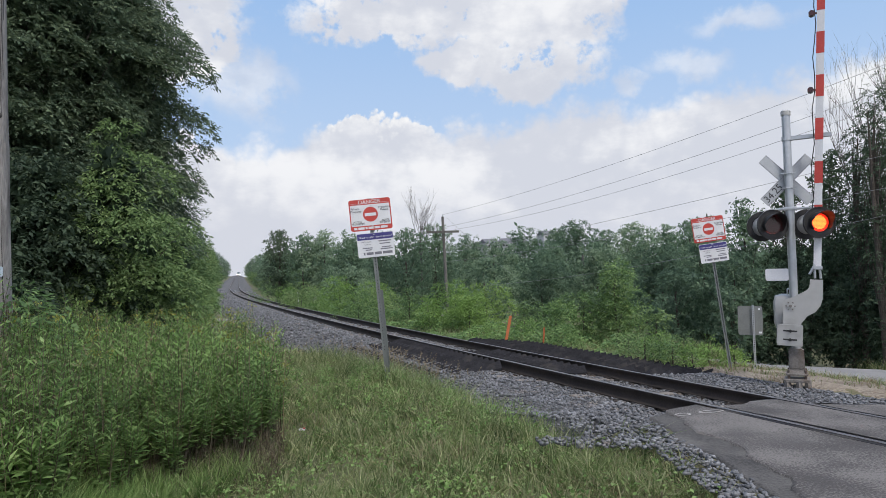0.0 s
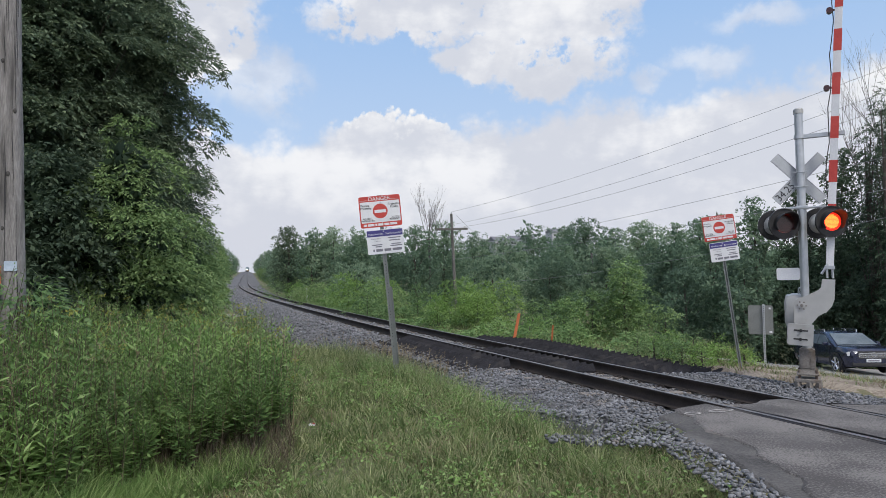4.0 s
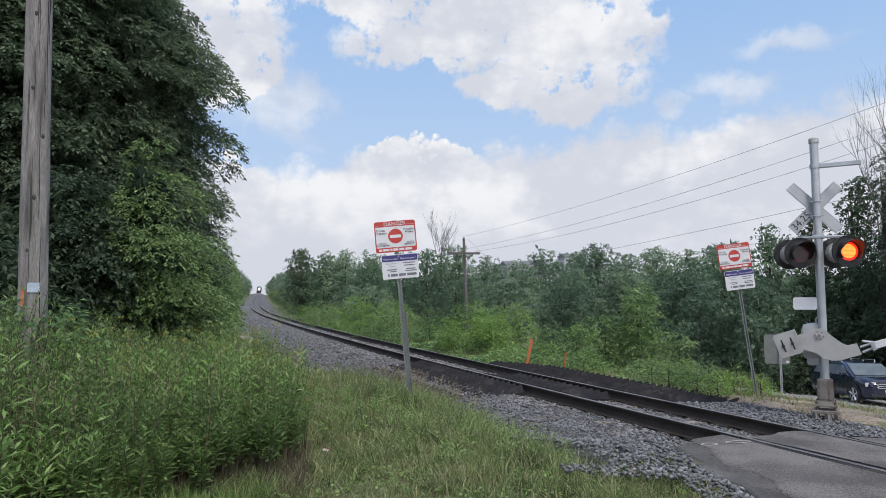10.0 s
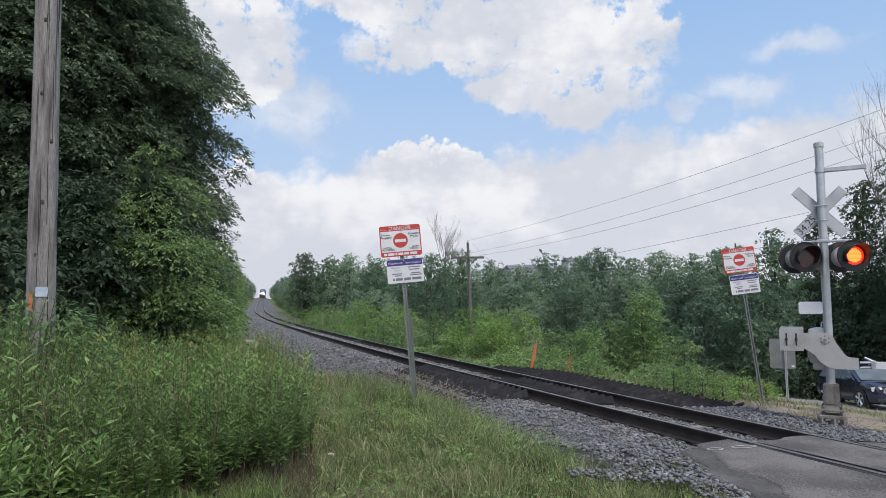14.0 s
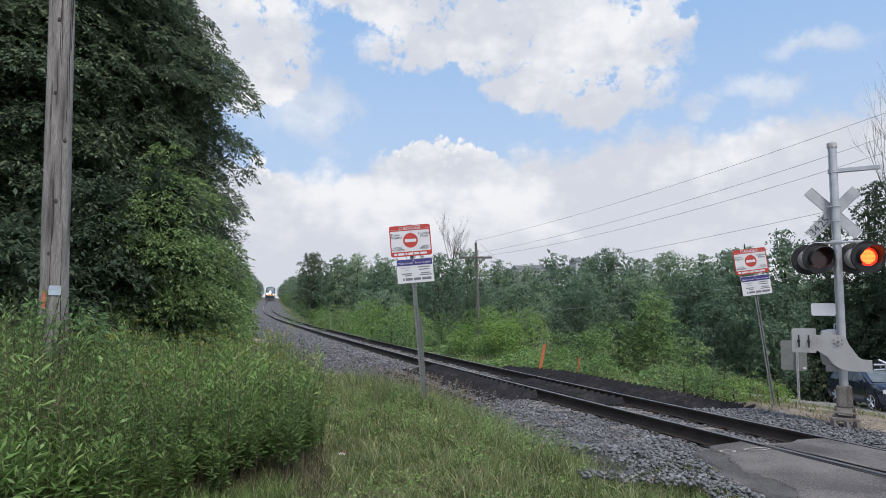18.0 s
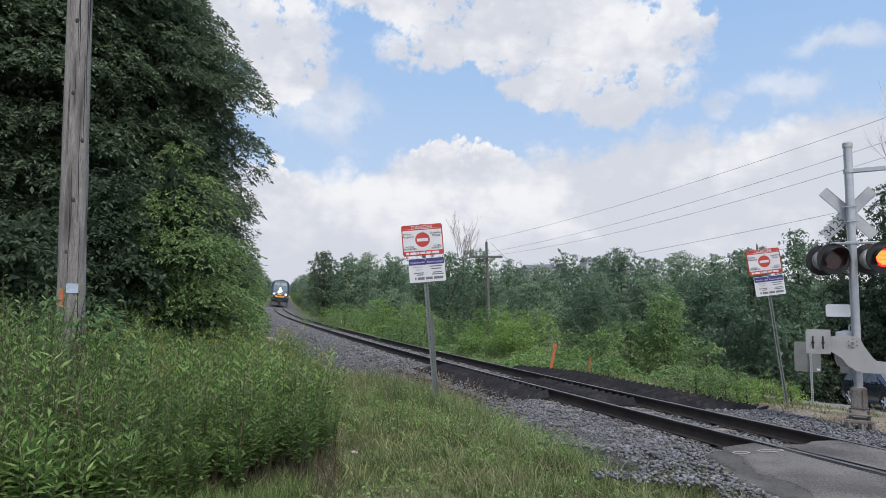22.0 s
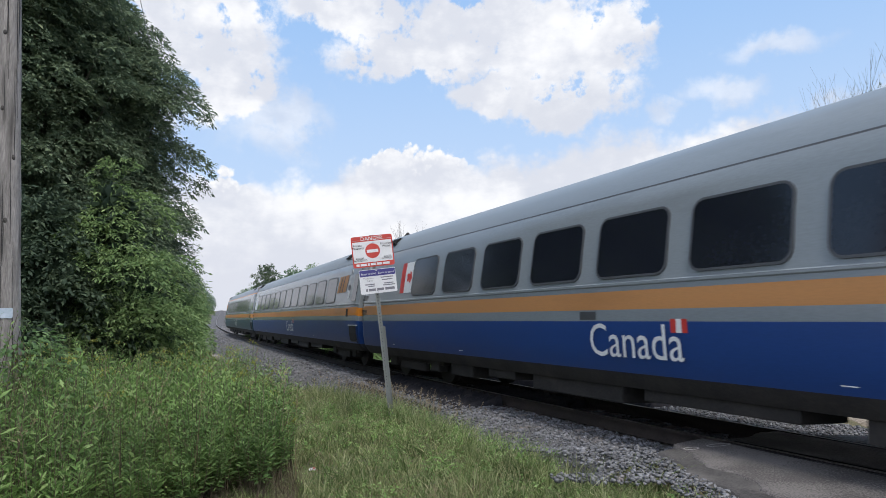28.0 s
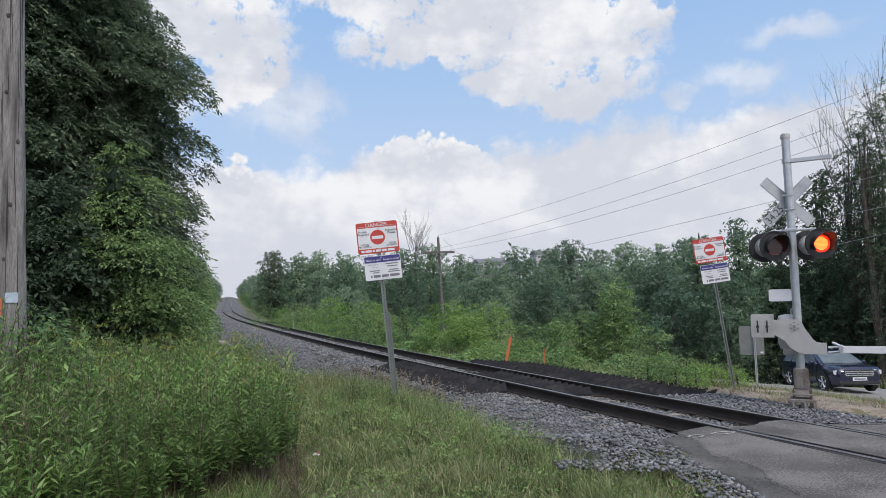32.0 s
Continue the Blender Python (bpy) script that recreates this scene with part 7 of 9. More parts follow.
def wire(a, b, sag, r, label, stretch=1.0):
    """A hanging wire from a to b, as a thin tube."""
    a, b = np.array(a, float), np.array(b, float)
    n = 26
    u = np.linspace(0, stretch, n)[:, None]
    p = a + (b - a) * u
    p[:, 2] -= (4 * sag * u * (1 - u))[:, 0]
    way = unit(np.gradient(p, axis=0))
    side = unit(np.cross(way, np.array([0, 0, 1.0])))
    up = np.cross(side, way)
    v = np.stack([p + r * (side * math.cos(t) + up * math.sin(t)) for t in (0.5, 2.07, 3.64, 5.21)], 1)
    i = np.arange(n * 4).reshape(n, 4)
    f = np.stack([i[:-1], np.roll(i, -1, 1)[:-1], np.roll(i, -1, 1)[1:], i[1:]], -1).reshape(-1, 4)
    ob = array_mesh("overhead_wire", v.reshape(-1, 3), f, M_WIRE)
    tagged(ob, label, "wire", "overhead wires")


for a, b, sag in (((-0.33, 47.9, 6.25), (14.55, 22.84, 8.35), 0.35), ((-1.2, 47.9, 5.15), (14.51, 22.86, 7.5), 0.45), ((0.6, 47.9, 5.15), (14.49, 22.87, 6.95), 0.45),
                  ((-0.3, 47.9, 3.4), (14.43, 22.91, 5.3), 0.2), ((-0.3, 47.9, 2.75), (14.38, 22.94, 4.2), 0.2), ((-0.3, 47.9, 0.9), (14.34, 22.97, 3.2), 0.5)):
    wire(a, b, sag, 0.0105, "dark overhead wire sagging across the valley", 1.35)
for dx in (0.0, 0.5):
    wire((-4.5 + dx, 6.5, 9.4), (-16.5 + dx, 42, 8.8), 0.5, 0.008, "thin wire running from the wooden pole along the railway")
wire((0.0, 47.9, 6.0), (6.0, 52, 1.0), 0.2, 0.012, "guy wire of the valley pole")

# ---- rubber anti-trespass panels ----
def ridged_panels(name, s0, s1, q0, q1, label, za, zb, hgt, cell=0.42):
    """Rubber panels with rows of sharp wedges; za and zb are the heights at the two edges."""
    ob = thing(name, Matrix(), label, "rubber mat", "anti-trespass mats")
    teeth, pitch = 3, 0.235
    count = max(2, int(round((q1 - q0) / cell)))
    height = lambda q: za + (zb - za) * (q - q0) / (q1 - q0)
    s = s0
    while s < s1 - 0.05:
        bm = bmesh.new()
        grid = {}

        def corner(i, j, drop=0.0):
            if (i, j, drop) not in grid:
                q = q0 + (q1 - q0) * j / count
                grid[(i, j, drop)] = bm.verts.new(track_point(s + pitch * i, q, height(q) - drop))
            return grid[(i, j, drop)]
        for i in range(teeth):
            for j in range(count):
                low = [corner(i, j), corner(i + 1, j), corner(i + 1, j + 1), corner(i, j + 1)]
                ends = []
                for u in (0.42, 0.94):
                    q = q0 + (q1 - q0) * (j + u) / count
                    ends.append(bm.verts.new(track_point(s + pitch * (i + 0.3), q, height(q) + hgt * (0.72 if u < 0.5 else 1.0))))
                a, b = ends
                for f in ((low[0], low[1], a), (low[1], low[2], b, a), (low[2], low[3], b), (low[3], low[0], a, b)):
                    bm.faces.new(f)
        rim = [(i, 0) for i in range(teeth)] + [(teeth, j) for j in range(count)] + [(i, count) for i in range(teeth, 0, -1)] + [(0, j) for j in range(count, 0, -1)]
        for a, b in zip(rim, rim[1:] + rim[:1]):
            bm.faces.new((corner(*a), corner(*b), corner(*b, 0.15), corner(*a, 0.15)))
        bmesh.ops.recalc_face_normals(bm, faces=bm.faces[:])
        part("panel", bm, M_RUBBER, ob)
        s += pitch * teeth + 0.004
    return ob


ridged_panels("ridged_mat", 9.2, 16.2, 1.0, 3.1, "black ridged rubber mat beyond the far rail", -0.14, -0.22, 0.21)
ridged_panels("ridged_mat", 9.9, 13.4, -0.62, 0.62, "black ridged rubber mat between the rails", -0.17, -0.15, 0.13)
ridged_panels("ridged_mat", 10.5, 15.6, -2.45, -0.85, "black ridged rubber mat beside the near rail", -0.42, -0.13, 0.14)

# ---- small things on the ground ----
lit = thing("litter", pose(-1.40, 7.05, -0.03, 0, 0, 25), "small crumpled white and red wrapper on the grass", "litter")
bm = bmesh.new()
bmesh.ops.create_grid(bm, x_segments=6, y_segments=4, size=0.035)
rnd = random.Random(8)
for v in bm.verts:
    v.co.z += rnd.uniform(0.0, 0.03)
    v.co.y *= 0.7
bmesh.ops.solidify(bm, geom=bm.faces[:], thickness=0.002)
part("paper", bm, M_WHITE, lit)
bm = bmesh.new()
box(bm, (0.005, -0.02, 0.02), (0.03, 0.012, 0.03), bevel=0.003)
part("red_print", bm, M_RED, lit)

M_ROAD_PAINT = surface("worn_white_paint", (0.26, 0.25, 0.235), (0.42, 0.40, 0.38), 12.0, 0.8, 0, 0.1, 60.0, (0.25, 0.24, 0.23), 0.5)
marks = thing("road_mark", Matrix(), "worn white painted loops on the asphalt by the rail", "road marking")
for sx, qx, a, b in ((3.10, 7.46, 0.145, 0.05), (2.74, 7.33, 0.085, 0.05)):
    bm = bmesh.new()
    rows = []
    for i in range(24):
        t = 2 * math.pi * i / 24
        rows.append([bm.verts.new((sx + (a + d) * math.cos(t) - 0.25 * (b + d) * math.sin(t), qx + (b + d) * math.sin(t) + 0.3 * (a + d) * math.cos(t), 0.007)) for d in (-0.011, 0.011)])
    for i in range(24):
        j = (i + 1) % 24
        bm.faces.new((rows[i][0], rows[i][1], rows[j][1], rows[j][0]))
    part("painted_loop", bm, M_ROAD_PAINT, marks)


# ---- the road beyond the crossing ----
def road_strip(name, a, b, half, lift, label):
    """A straight road on the ground from a to b."""
    a, b = np.array(a, float), np.array(b, float)
    way = (b - a) / np.linalg.norm(b - a)
    side = np.array([way[1], -way[0]])
    u, o = np.meshgrid(np.linspace(0, 1, 60), np.linspace(-half, half, 9))
    p = a + (b - a) * u[..., None] + side * (o + 0.12 * np.sin(u * 70) * (np.abs(o) > half - 0.1))[..., None]
    z = ground_height(p[..., 0], p[..., 1]) + lift - 0.12 * (np.abs(o) > half - 0.01)
    h, w = u.shape
    i = np.arange(w * h).reshape(h, w)
    f = np.stack([i[:-1, :-1], i[:-1, 1:], i[1:, 1:], i[1:, :-1]], -1).reshape(-1, 4)
    ob = array_mesh(name, np.concatenate([p, z[..., None]], -1).reshape(-1, 3), f, M_ROAD, smooth=True)
    tagged(ob, label, "road", kind="structure")


road_strip("road_beyond", (8.2, 27.3), (46.0, 11.3), 3.5, 0.06, "pale grey road passing beyond the crossing")
road_strip("side_road", (15.9, 25.5), (17.0, 41.5), 3.0, 0.055, "pale grey side road coming down behind the grass")
road_strip("link_road", (7.6, 4.0), (21.0, 24.0), 3.2, 0.05, "grey road linking the crossing to the road beyond")


def grit_shoulder():
    s, q = np.meshgrid(np.linspace(-2, 17.4, 70), np.linspace(2.6, 12.6, 42))
    p = track_point(s, q, 0.0)
    x, y = p[..., 0], p[..., 1]
    wob = 0.015 * np.sin(x * 5 + y * 3) + 0.012 * np.sin(9 * x - 4 * y)
    z = ground_height(x, y) + 0.035 + wob - 0.3 * np.clip(s - 16.4, 0, 1) - 0.25 * np.clip(q - 11.6, 0, 1) - 0.4 * np.clip(3.1 - q, 0, 1) - 0.2 * np.clip(5.6 - s, 0, 1) * np.clip(4.4 - q, 0, 1)
    h, w = s.shape
    i = np.arange(w * h).reshape(h, w)
    f = np.stack([i[:-1, :-1], i[:-1, 1:], i[1:, 1:], i[1:, :-1]], -1).reshape(-1, 4)
    ob = array_mesh("grit_shoulder", np.stack([x, y, z], -1).reshape(-1, 3), f, M_PALE_GRIT, smooth=True)
    tagged(ob, "pale sandy grit between the signal and the road", "grit", kind="structure")


grit_shoulder()


# ---- bare tree, houses and spruces in the distance ----
def bare_tree(x, y, h, seed):
    rng = random.Random(seed)
    z = float(ground_height(np.array([x]), np.array([y]))[0])
    ob = thing("tree", pose(x, y, z), "leafless dead tree with fine grey branches", "tree")
    bm = bmesh.new()

    def grow(p, d, ln, r, depth):
        q = p + d * ln
        tube(bm, p, q, r, r * 0.62, 5, False)
        if depth == 0:
            return
        for _ in range(3 if depth > 1 else 4):
            e = (d + Vector((rng.uniform(-0.42, 0.42), rng.uniform(-0.42, 0.42), rng.uniform(0.0, 0.5)))).normalized()
            grow(p.lerp(q, rng.uniform(0.45, 1.0)), e, ln * rng.uniform(0.55, 0.8), r * 0.5, depth - 1)
    grow(Vector((0, 0, -0.3)), Vector((0.02, 0, 1)), h * 0.42, 0.13, 5)
    part("branchwork", bm, M_DEAD, ob)


bare_tree(21.9, 35.5, 16.5, 2)
bare_tree(24.5, 35.0, 18.5, 5)
bare_tree(-2.6, 60.0, 12.5, 9)


def house(x, y, z, w, d, h, turn, wall, roof):
    ob = thing("house", pose(x, y, z, 0, 0, turn), "distant pale house with a dark gabled roof on the hill", "house", "houses on the hill")
    bm = box(bmesh.new(), (-w / 2, -d / 2, -6), (w / 2, d / 2, h))
    part("wall", bm, wall, ob)
    bm = bmesh.new()
    v = [bm.verts.new(c) for c in ((-w / 2 - 0.4, -d / 2 - 0.4, h), (w / 2 + 0.4, -d / 2 - 0.4, h), (w / 2 + 0.4, d / 2 + 0.4, h), (-w / 2 - 0.4, d / 2 + 0.4, h), (-w / 2 - 0.4, 0, h + d * 0.35), (w / 2 + 0.4, 0, h + d * 0.35))]
    for f in ((0, 1, 5, 4), (2, 3, 4, 5), (0, 4, 3), (1, 2, 5), (0, 3, 2, 1)):
        bm.faces.new([v[i] for i in f])
    part("roof", bm, roof, ob)
    for k in range(3):
        bm = box(bmesh.new(), (-w * 0.35 + k * w * 0.28, -d / 2 - 0.05, h * 0.35), (-w * 0.35 + k * w * 0.28 + 1.2, -d / 2 + 0.02, h * 0.35 + 1.4))
        part("window", bm, M_BLACK, ob)


M_HOUSE = plain("house_siding", (0.42, 0.42, 0.44), 0.8)
M_ROOF = plain("house_roof", (0.16, 0.16, 0.18), 0.8)
for x, y, z, w, turn in ((23.6, 399, 18.2, 9, 30), (35.5, 418, 19.6, 7.5, -25), (64, 435, 25, 9, 25), (46, 430, 20.6, 7, 40)):
    house(x, y, z, w, 8, 4.0, turn, M_HOUSE, M_ROOF)


def spruce(x, y, top, r):
    z = float(ground_height(np.array([x]), np.array([y]))[0])
    rng = np.random.default_rng(int(x * 10))
    ob = thing("tree", pose(x, y, z), "dark pointed spruce above the far woods", "tree", "spruces")
    h = top - z
    part("trunk", tube(bmesh.new(), (0, 0, 0), (0, 0, h * 0.98), 0.25, 0.03, 7), M_BARK, ob)
    n = 1500
    u = rng.uniform(0, 1, n) ** 0.7
    a = rng.uniform(0, 6.28, n)
    rr = r * (1 - u) * (0.75 + 0.25 * np.sin(u * 60)) + 0.06
    p = np.stack([rr * 0.3 * np.cos(a), rr * 0.3 * np.sin(a), 0.15 * h + u * h * 0.85], -1)
    way = np.stack([np.cos(a), np.sin(a), np.full(n, -0.25)], -1)
    v, f = leaf_quads(p, way, rr * 0.9, 0.35, rng)
    array_mesh("crown", v, f, M_LEAF_DARK, ob)


spruce(53.7, 140.1, 13.4, 1.6)
spruce(55.2, 139.6, 14.2, 1.7)

# ---- the train ----
def paint(name, colour, rough=0.38, grime=0.7):
    dark = tuple(c * grime for c in colour)
    m = surface(name, tuple(c * 0.94 for c in colour), tuple(min(1, c * 1.06) for c in colour), 0.8, rough, 0, 0.03, 30.0, dark, 0.6, stretch=(1, 0.35, 2.0))
    m.node_tree.nodes["Principled BSDF"].inputs["Specular IOR Level"].default_value = 0.3
    return m


M_T_GREY = paint("coach_grey", (0.215, 0.245, 0.262), 0.18)
M_T_ROOF = paint("coach_roof_grey", (0.205, 0.24, 0.265), 0.4)
M_T_ORANGE = paint("coach_orange", (0.60, 0.22, 0.03))
M_T_FADED = paint("faded_orange", (0.48, 0.23, 0.085), 0.55)
M_T_BLUE = paint("coach_blue", (0.016, 0.055, 0.205))
M_T_END = paint("vestibule_beige_grey", (0.27, 0.25, 0.24), 0.6)
M_T_BAND = paint("mid_grey_band", (0.17, 0.195, 0.215), 0.35)
M_T_TEAL = paint("coach_teal", (0.008, 0.055, 0.085))
M_T_WAVE = paint("deep_blue_wave", (0.012, 0.10, 0.22))
M_T_SILVER = paint("warm_grey", (0.19, 0.195, 0.19), 0.22)
M_T_UNDER = surface("underframe_grime", (0.012, 0.012, 0.013), (0.035, 0.032, 0.03), 2.0, 0.85, 0, 0.3, 30.0, (0.06, 0.05, 0.045), 0.6)
M_T_GLASS = surface("tinted_glass", (0.008, 0.010, 0.016), (0.014, 0.017, 0.024), 1.5, 0.08, 0, 0.0, 20.0)
M_T_SEAL = plain("window_seal", (0.05, 0.055, 0.06), 0.6)
M_T_WHITE = paint("decal_white", (0.72, 0.74, 0.74), 0.5)
M_T_RED = paint("decal_red", (0.55, 0.05, 0.04), 0.5)
M_T_YELLOW = paint("decal_yellow", (0.75, 0.42, 0.05), 0.5)
# near black: the shade below the coaches is put into the steel's colour
M_T_STEEL = surface("shade_toned_steel", (0.012, 0.011, 0.010), (0.032, 0.028, 0.026), 4.0, 0.7, 0.3, 0.2, 30.0)
M_L_OLIVE = paint("locomotive_grey_green", (0.056, 0.066, 0.044), 0.32)
M_L_DULL = paint("locomotive_dull_orange", (0.26, 0.12, 0.026), 0.4)
M_L_FADE = paint("locomotive_faded_stripe", (0.095, 0.082, 0.036), 0.4)
M_L_BLUE = paint("locomotive_blue", (0.008, 0.034, 0.062), 0.45)
M_L_FACE = paint("locomotive_pale_blue", (0.046, 0.096, 0.138), 0.45)
# the sky's reflection in the panes is put into this pale grey
M_L_PANE = surface("sky_reflection_pane", (0.11, 0.125, 0.135), (0.15, 0.165, 0.18), 2.0, 0.45)
M_L_WHITE = paint("locomotive_pale_grey", (0.46, 0.48, 0.48), 0.4)
M_L_YELLOW = paint("locomotive_yellow", (0.62, 0.27, 0.03), 0.4)
M_HEADLIGHT = glow("headlight", (1.0, 0.95, 0.82), 70.0)


def painted(name, verts, faces, mats, index, parent, label=""):
    ob = array_mesh(name, verts, faces, mats[0], parent)
    for m in mats[1:]:
        ob.data.materials.append(m)
    ob.data.polygons.foreach_set("material_index", np.asarray(index, np.int32))
    if label:
        ob["label"] = label
    return smoothed(ob, 28)


def loft(sections):
    """Closed rings of the same number of points, with both ends capped by fans of quads."""
    k = len(sections[0])
    v = np.concatenate([np.array(s, float) for s in sections])
    i = np.arange(len(sections) * k).reshape(-1, k)
    nxt = np.roll(i, -1, 1)
    f = np.stack([i[:-1], i[1:], nxt[1:], nxt[:-1]], -1).reshape(-1, 4)
    return v, f


def bogie(parent, y, wheel=0.45, base=2.5, name="bogie"):
    bm = bmesh.new()
    for sx in (-1, 1):
        box(bm, (sx * 1.02 - 0.09, -base / 2 - 0.42, 0.40), (sx * 1.02 + 0.09, base / 2 + 0.42, 0.66), bevel=0.03)
        box(bm, (sx * 1.06 - 0.06, -0.75, 0.22), (sx * 1.06 + 0.08, 0.75, 0.42), bevel=0.03)
        for wy in (-base / 2, base / 2):
            box(bm, (sx * 1.02 - 0.12, wy - 0.22, 0.26), (sx * 1.02 + 0.12, wy + 0.22, 0.60), bevel=0.03)
            tube(bm, (sx * 1.02, wy - 0.3, 0.45), (sx * 1.02, wy - 0.3, 0.72), 0.08, 0.08, 8)
            tube(bm, (sx * 1.02, wy + 0.3, 0.45), (sx * 1.02, wy + 0.3, 0.72), 0.08, 0.08, 8)
    box(bm, (-1.0, -0.3, 0.4), (1.0, 0.3, 0.62), bevel=0.03)
    box(bm, (-1.1, -0.55, 0.60), (1.1, 0.55, 0.75), bevel=0.03)
    ob = part(name, bm, M_T_UNDER, parent, "black wheel truck frame")
    ob.matrix_basis = pose(0, y, 0)
    for wy in (-base / 2, base / 2):
        for sx in (-1, 1):
            bm = bmesh.new()
            tube(bm, (sx * 0.68, wy, wheel), (sx * 0.80, wy, wheel), wheel, wheel, 28)
            tube(bm, (sx * 0.66, wy, wheel), (sx * 0.69, wy, wheel), wheel + 0.028, wheel + 0.028, 28)
            tube(bm, (sx * 0.80, wy, wheel), (sx * 0.84, wy, wheel), 0.12, 0.1, 12)
            tube(bm, (0, wy, wheel), (sx * 0.68, wy, wheel), 0.07, 0.07, 10)
            smoothed(part("wheel", bm, M_T_STEEL, ob, "worn steel wheel"))
    return ob


COACH_LEN = 24.34
# half profile of a coach: distance from the middle and height, from below to the ridge
COACH_SIDE = [(0.9, 0.52), (1.30, 0.50), (1.46, 0.70), (1.53, 1.00), (1.56, 1.35), (1.565, 1.50), (1.565, 1.74), (1.56, 1.80), (1.575, 1.815), (1.575, 1.845), (1.555, 1.86), (1.535, 2.00), (1.49, 2.45), (1.425, 2.85), (1.38, 3.04), (1.36, 3.075), (1.35, 3.10), (1.25, 3.35), (1.03, 3.56), (0.66, 3.71), (0.25, 3.77)]


def on_side(y, z):
    """Where a decal lies on the near side of a coach."""
    w = np.interp(z, [p[1] for p in COACH_SIDE[:17]], [p[0] for p in COACH_SIDE[:17]])
    return w


def coach(name, label, lower, stripe, grey, roof, line=None, windows=12):
    top = thing(name, Matrix(), label, "railway coach", "coaches of the train")
    half = COACH_LEN / 2
    ring_ = [(x, z) for x, z in COACH_SIDE] + [(-x, z) for x, z in COACH_SIDE[::-1]]
    ys, sec = [], []
    back, nose = -half + 0.13, half - 0.06
    for y, k in ((back, 0.965), (back + 0.06, 0.985), (back + 0.22, 1.0)):
        ys.append((y, k))
    ys += [(y, 1.0) for y in np.linspace(-half + 1.5, half - 1.5, 13)]
    ys += [(nose - 0.2, 1.0), (nose - 0.06, 0.985), (nose, 0.965)]
    for y, k in ys:
        sec.append([(x * k, y, 0.5 + (z - 0.5) * (0.5 + 0.5 * k) if k < 1 else z) for x, z in ring_])
    v, f = loft(sec)
    n = len(ring_)
    caps = []
    for row in (0, len(sec) - 1):
        for j in range(len(COACH_SIDE) - 1):
            a = row * n + np.array([j, j + 1, n - 2 - j, n - 1 - j])
            caps.append(a if row else a[::-1])
    f = np.concatenate([f, np.array(caps)])
    mid = v[f].mean(1)
    z = mid[:, 2]
    mats = [grey, roof, stripe, lower, M_T_UNDER, line or M_T_SEAL]
    idx = np.zeros(len(f), int)
    idx[z > 3.09] = 1
    idx[(z > (3.03 if line else 3.076)) & (z < 3.09)] = 5
    idx[(z > 1.5) & (z < 1.74)] = 2
    idx[z < 1.35] = 3
    idx[z < 0.70] = 4
    # the upper side is drawn in at the ends
    painted("body", v, f, mats, idx, top, "smooth coach body in painted bands")
    # window panes
    slope = 6.8
    first = None
    for sx in (1, -1):
        for k in range(windows):
            y = half - 2.89 - k * 1.657 - 0.625
            if first is None:
                bm = plate(bmesh.new(), rounded(1.25, 0.80, 0.13, seg=5), 0.02)
                first = part("window", bm, M_T_GLASS, top, "dark tinted window with rounded corners")
                bm = bmesh.new()
                outer, inner = rounded(1.31, 0.86, 0.16, seg=5), rounded(1.25, 0.80, 0.13, seg=5)
                o = [bm.verts.new((a, -0.001, b)) for a, b in outer]
                i = [bm.verts.new((a, -0.001, b)) for a, b in inner]
                o2 = [bm.verts.new((a, 0.02, b)) for a, b in outer]
                for q in range(len(o)):
                    w = (q + 1) % len(o)
                    bm.faces.new((o[q], o[w], i[w], i[q]))
                    bm.faces.new((o2[q], o2[w], o[w], o[q]))
                seal = part("window_seal", bm, M_T_SEAL, first)
                win = first
            else:
                win = first.copy()
                scene.collection.objects.link(win)
                s2 = seal.copy()
                scene.collection.objects.link(s2)
                s2.parent = win
            win.matrix_basis = pose(sx * 1.5015, y, 2.335, 0, 0, 90 * sx) @ pose(0, 0, 0, -slope) @ pose(0, -0.014, 0)
    # door at the front end
    for sx in (1, -1):
        fr = bmesh.new()
        outer, inner = rounded(0.76, 2.42, 0.14, 0, 1.95), rounded(0.70, 2.36, 0.12, 0, 1.95)
        for (x0, z0), (x1, z1), (x2, z2), (x3, z3) in zip(outer, outer[1:] + outer[:1], inner[1:] + inner[:1], inner):
            def on(xx, zz):
                w = np.interp(zz, [p[1] for p in COACH_SIDE[:17]], [p[0] for p in COACH_SIDE[:17]])
                return (sx * (w + 0.006), half - 0.53 + xx, zz)
            fr.faces.new([fr.verts.new(on(a, b)) for a, b in ((x0, z0), (x1, z1), (x2, z2), (x3, z3))])
        door = part("door", fr, M_T_SEAL, top, "coach door with a tall window")
        bm = plate(bmesh.new(), rounded(0.46, 0.80, 0.06), 0.015)
        dw = part("door_window", bm, M_T_GLASS, door)
        dw.matrix_basis = pose(sx * 1.503, half - 0.53, 2.32, 0, 0, 90 * sx) @ pose(0, 0, 0, -slope) @ pose(0, -0.012, 0)
        bm = box(bmesh.new(), (sx * 1.50 - 0.07, half - 0.95, 1.20), (sx * 1.50 + 0.075, half - 0.10, 1.235))
        part("step_plate", bm, M_GALV, door, "bright metal step edge")
        # the hollow's shade is a flat dark sheet laid on the side
        bm = bmesh.new()
        for z0, z1 in ((0.62, 0.8), (0.8, 1.0), (1.0, 1.195)):
            w0, w1 = on_side(0, z0) + 0.008, on_side(0, z1) + 0.008
            bm.faces.new([bm.verts.new((sx * w, yy, zz)) for w, yy, zz in ((w0, half - 0.90, z0), (w0, half - 0.14, z0), (w1, half - 0.14, z1), (w1, half - 0.90, z1))])
        part("step_well_shade", bm, M_T_UNDER, door, "flat dark sheet for the shade in the folding step well")
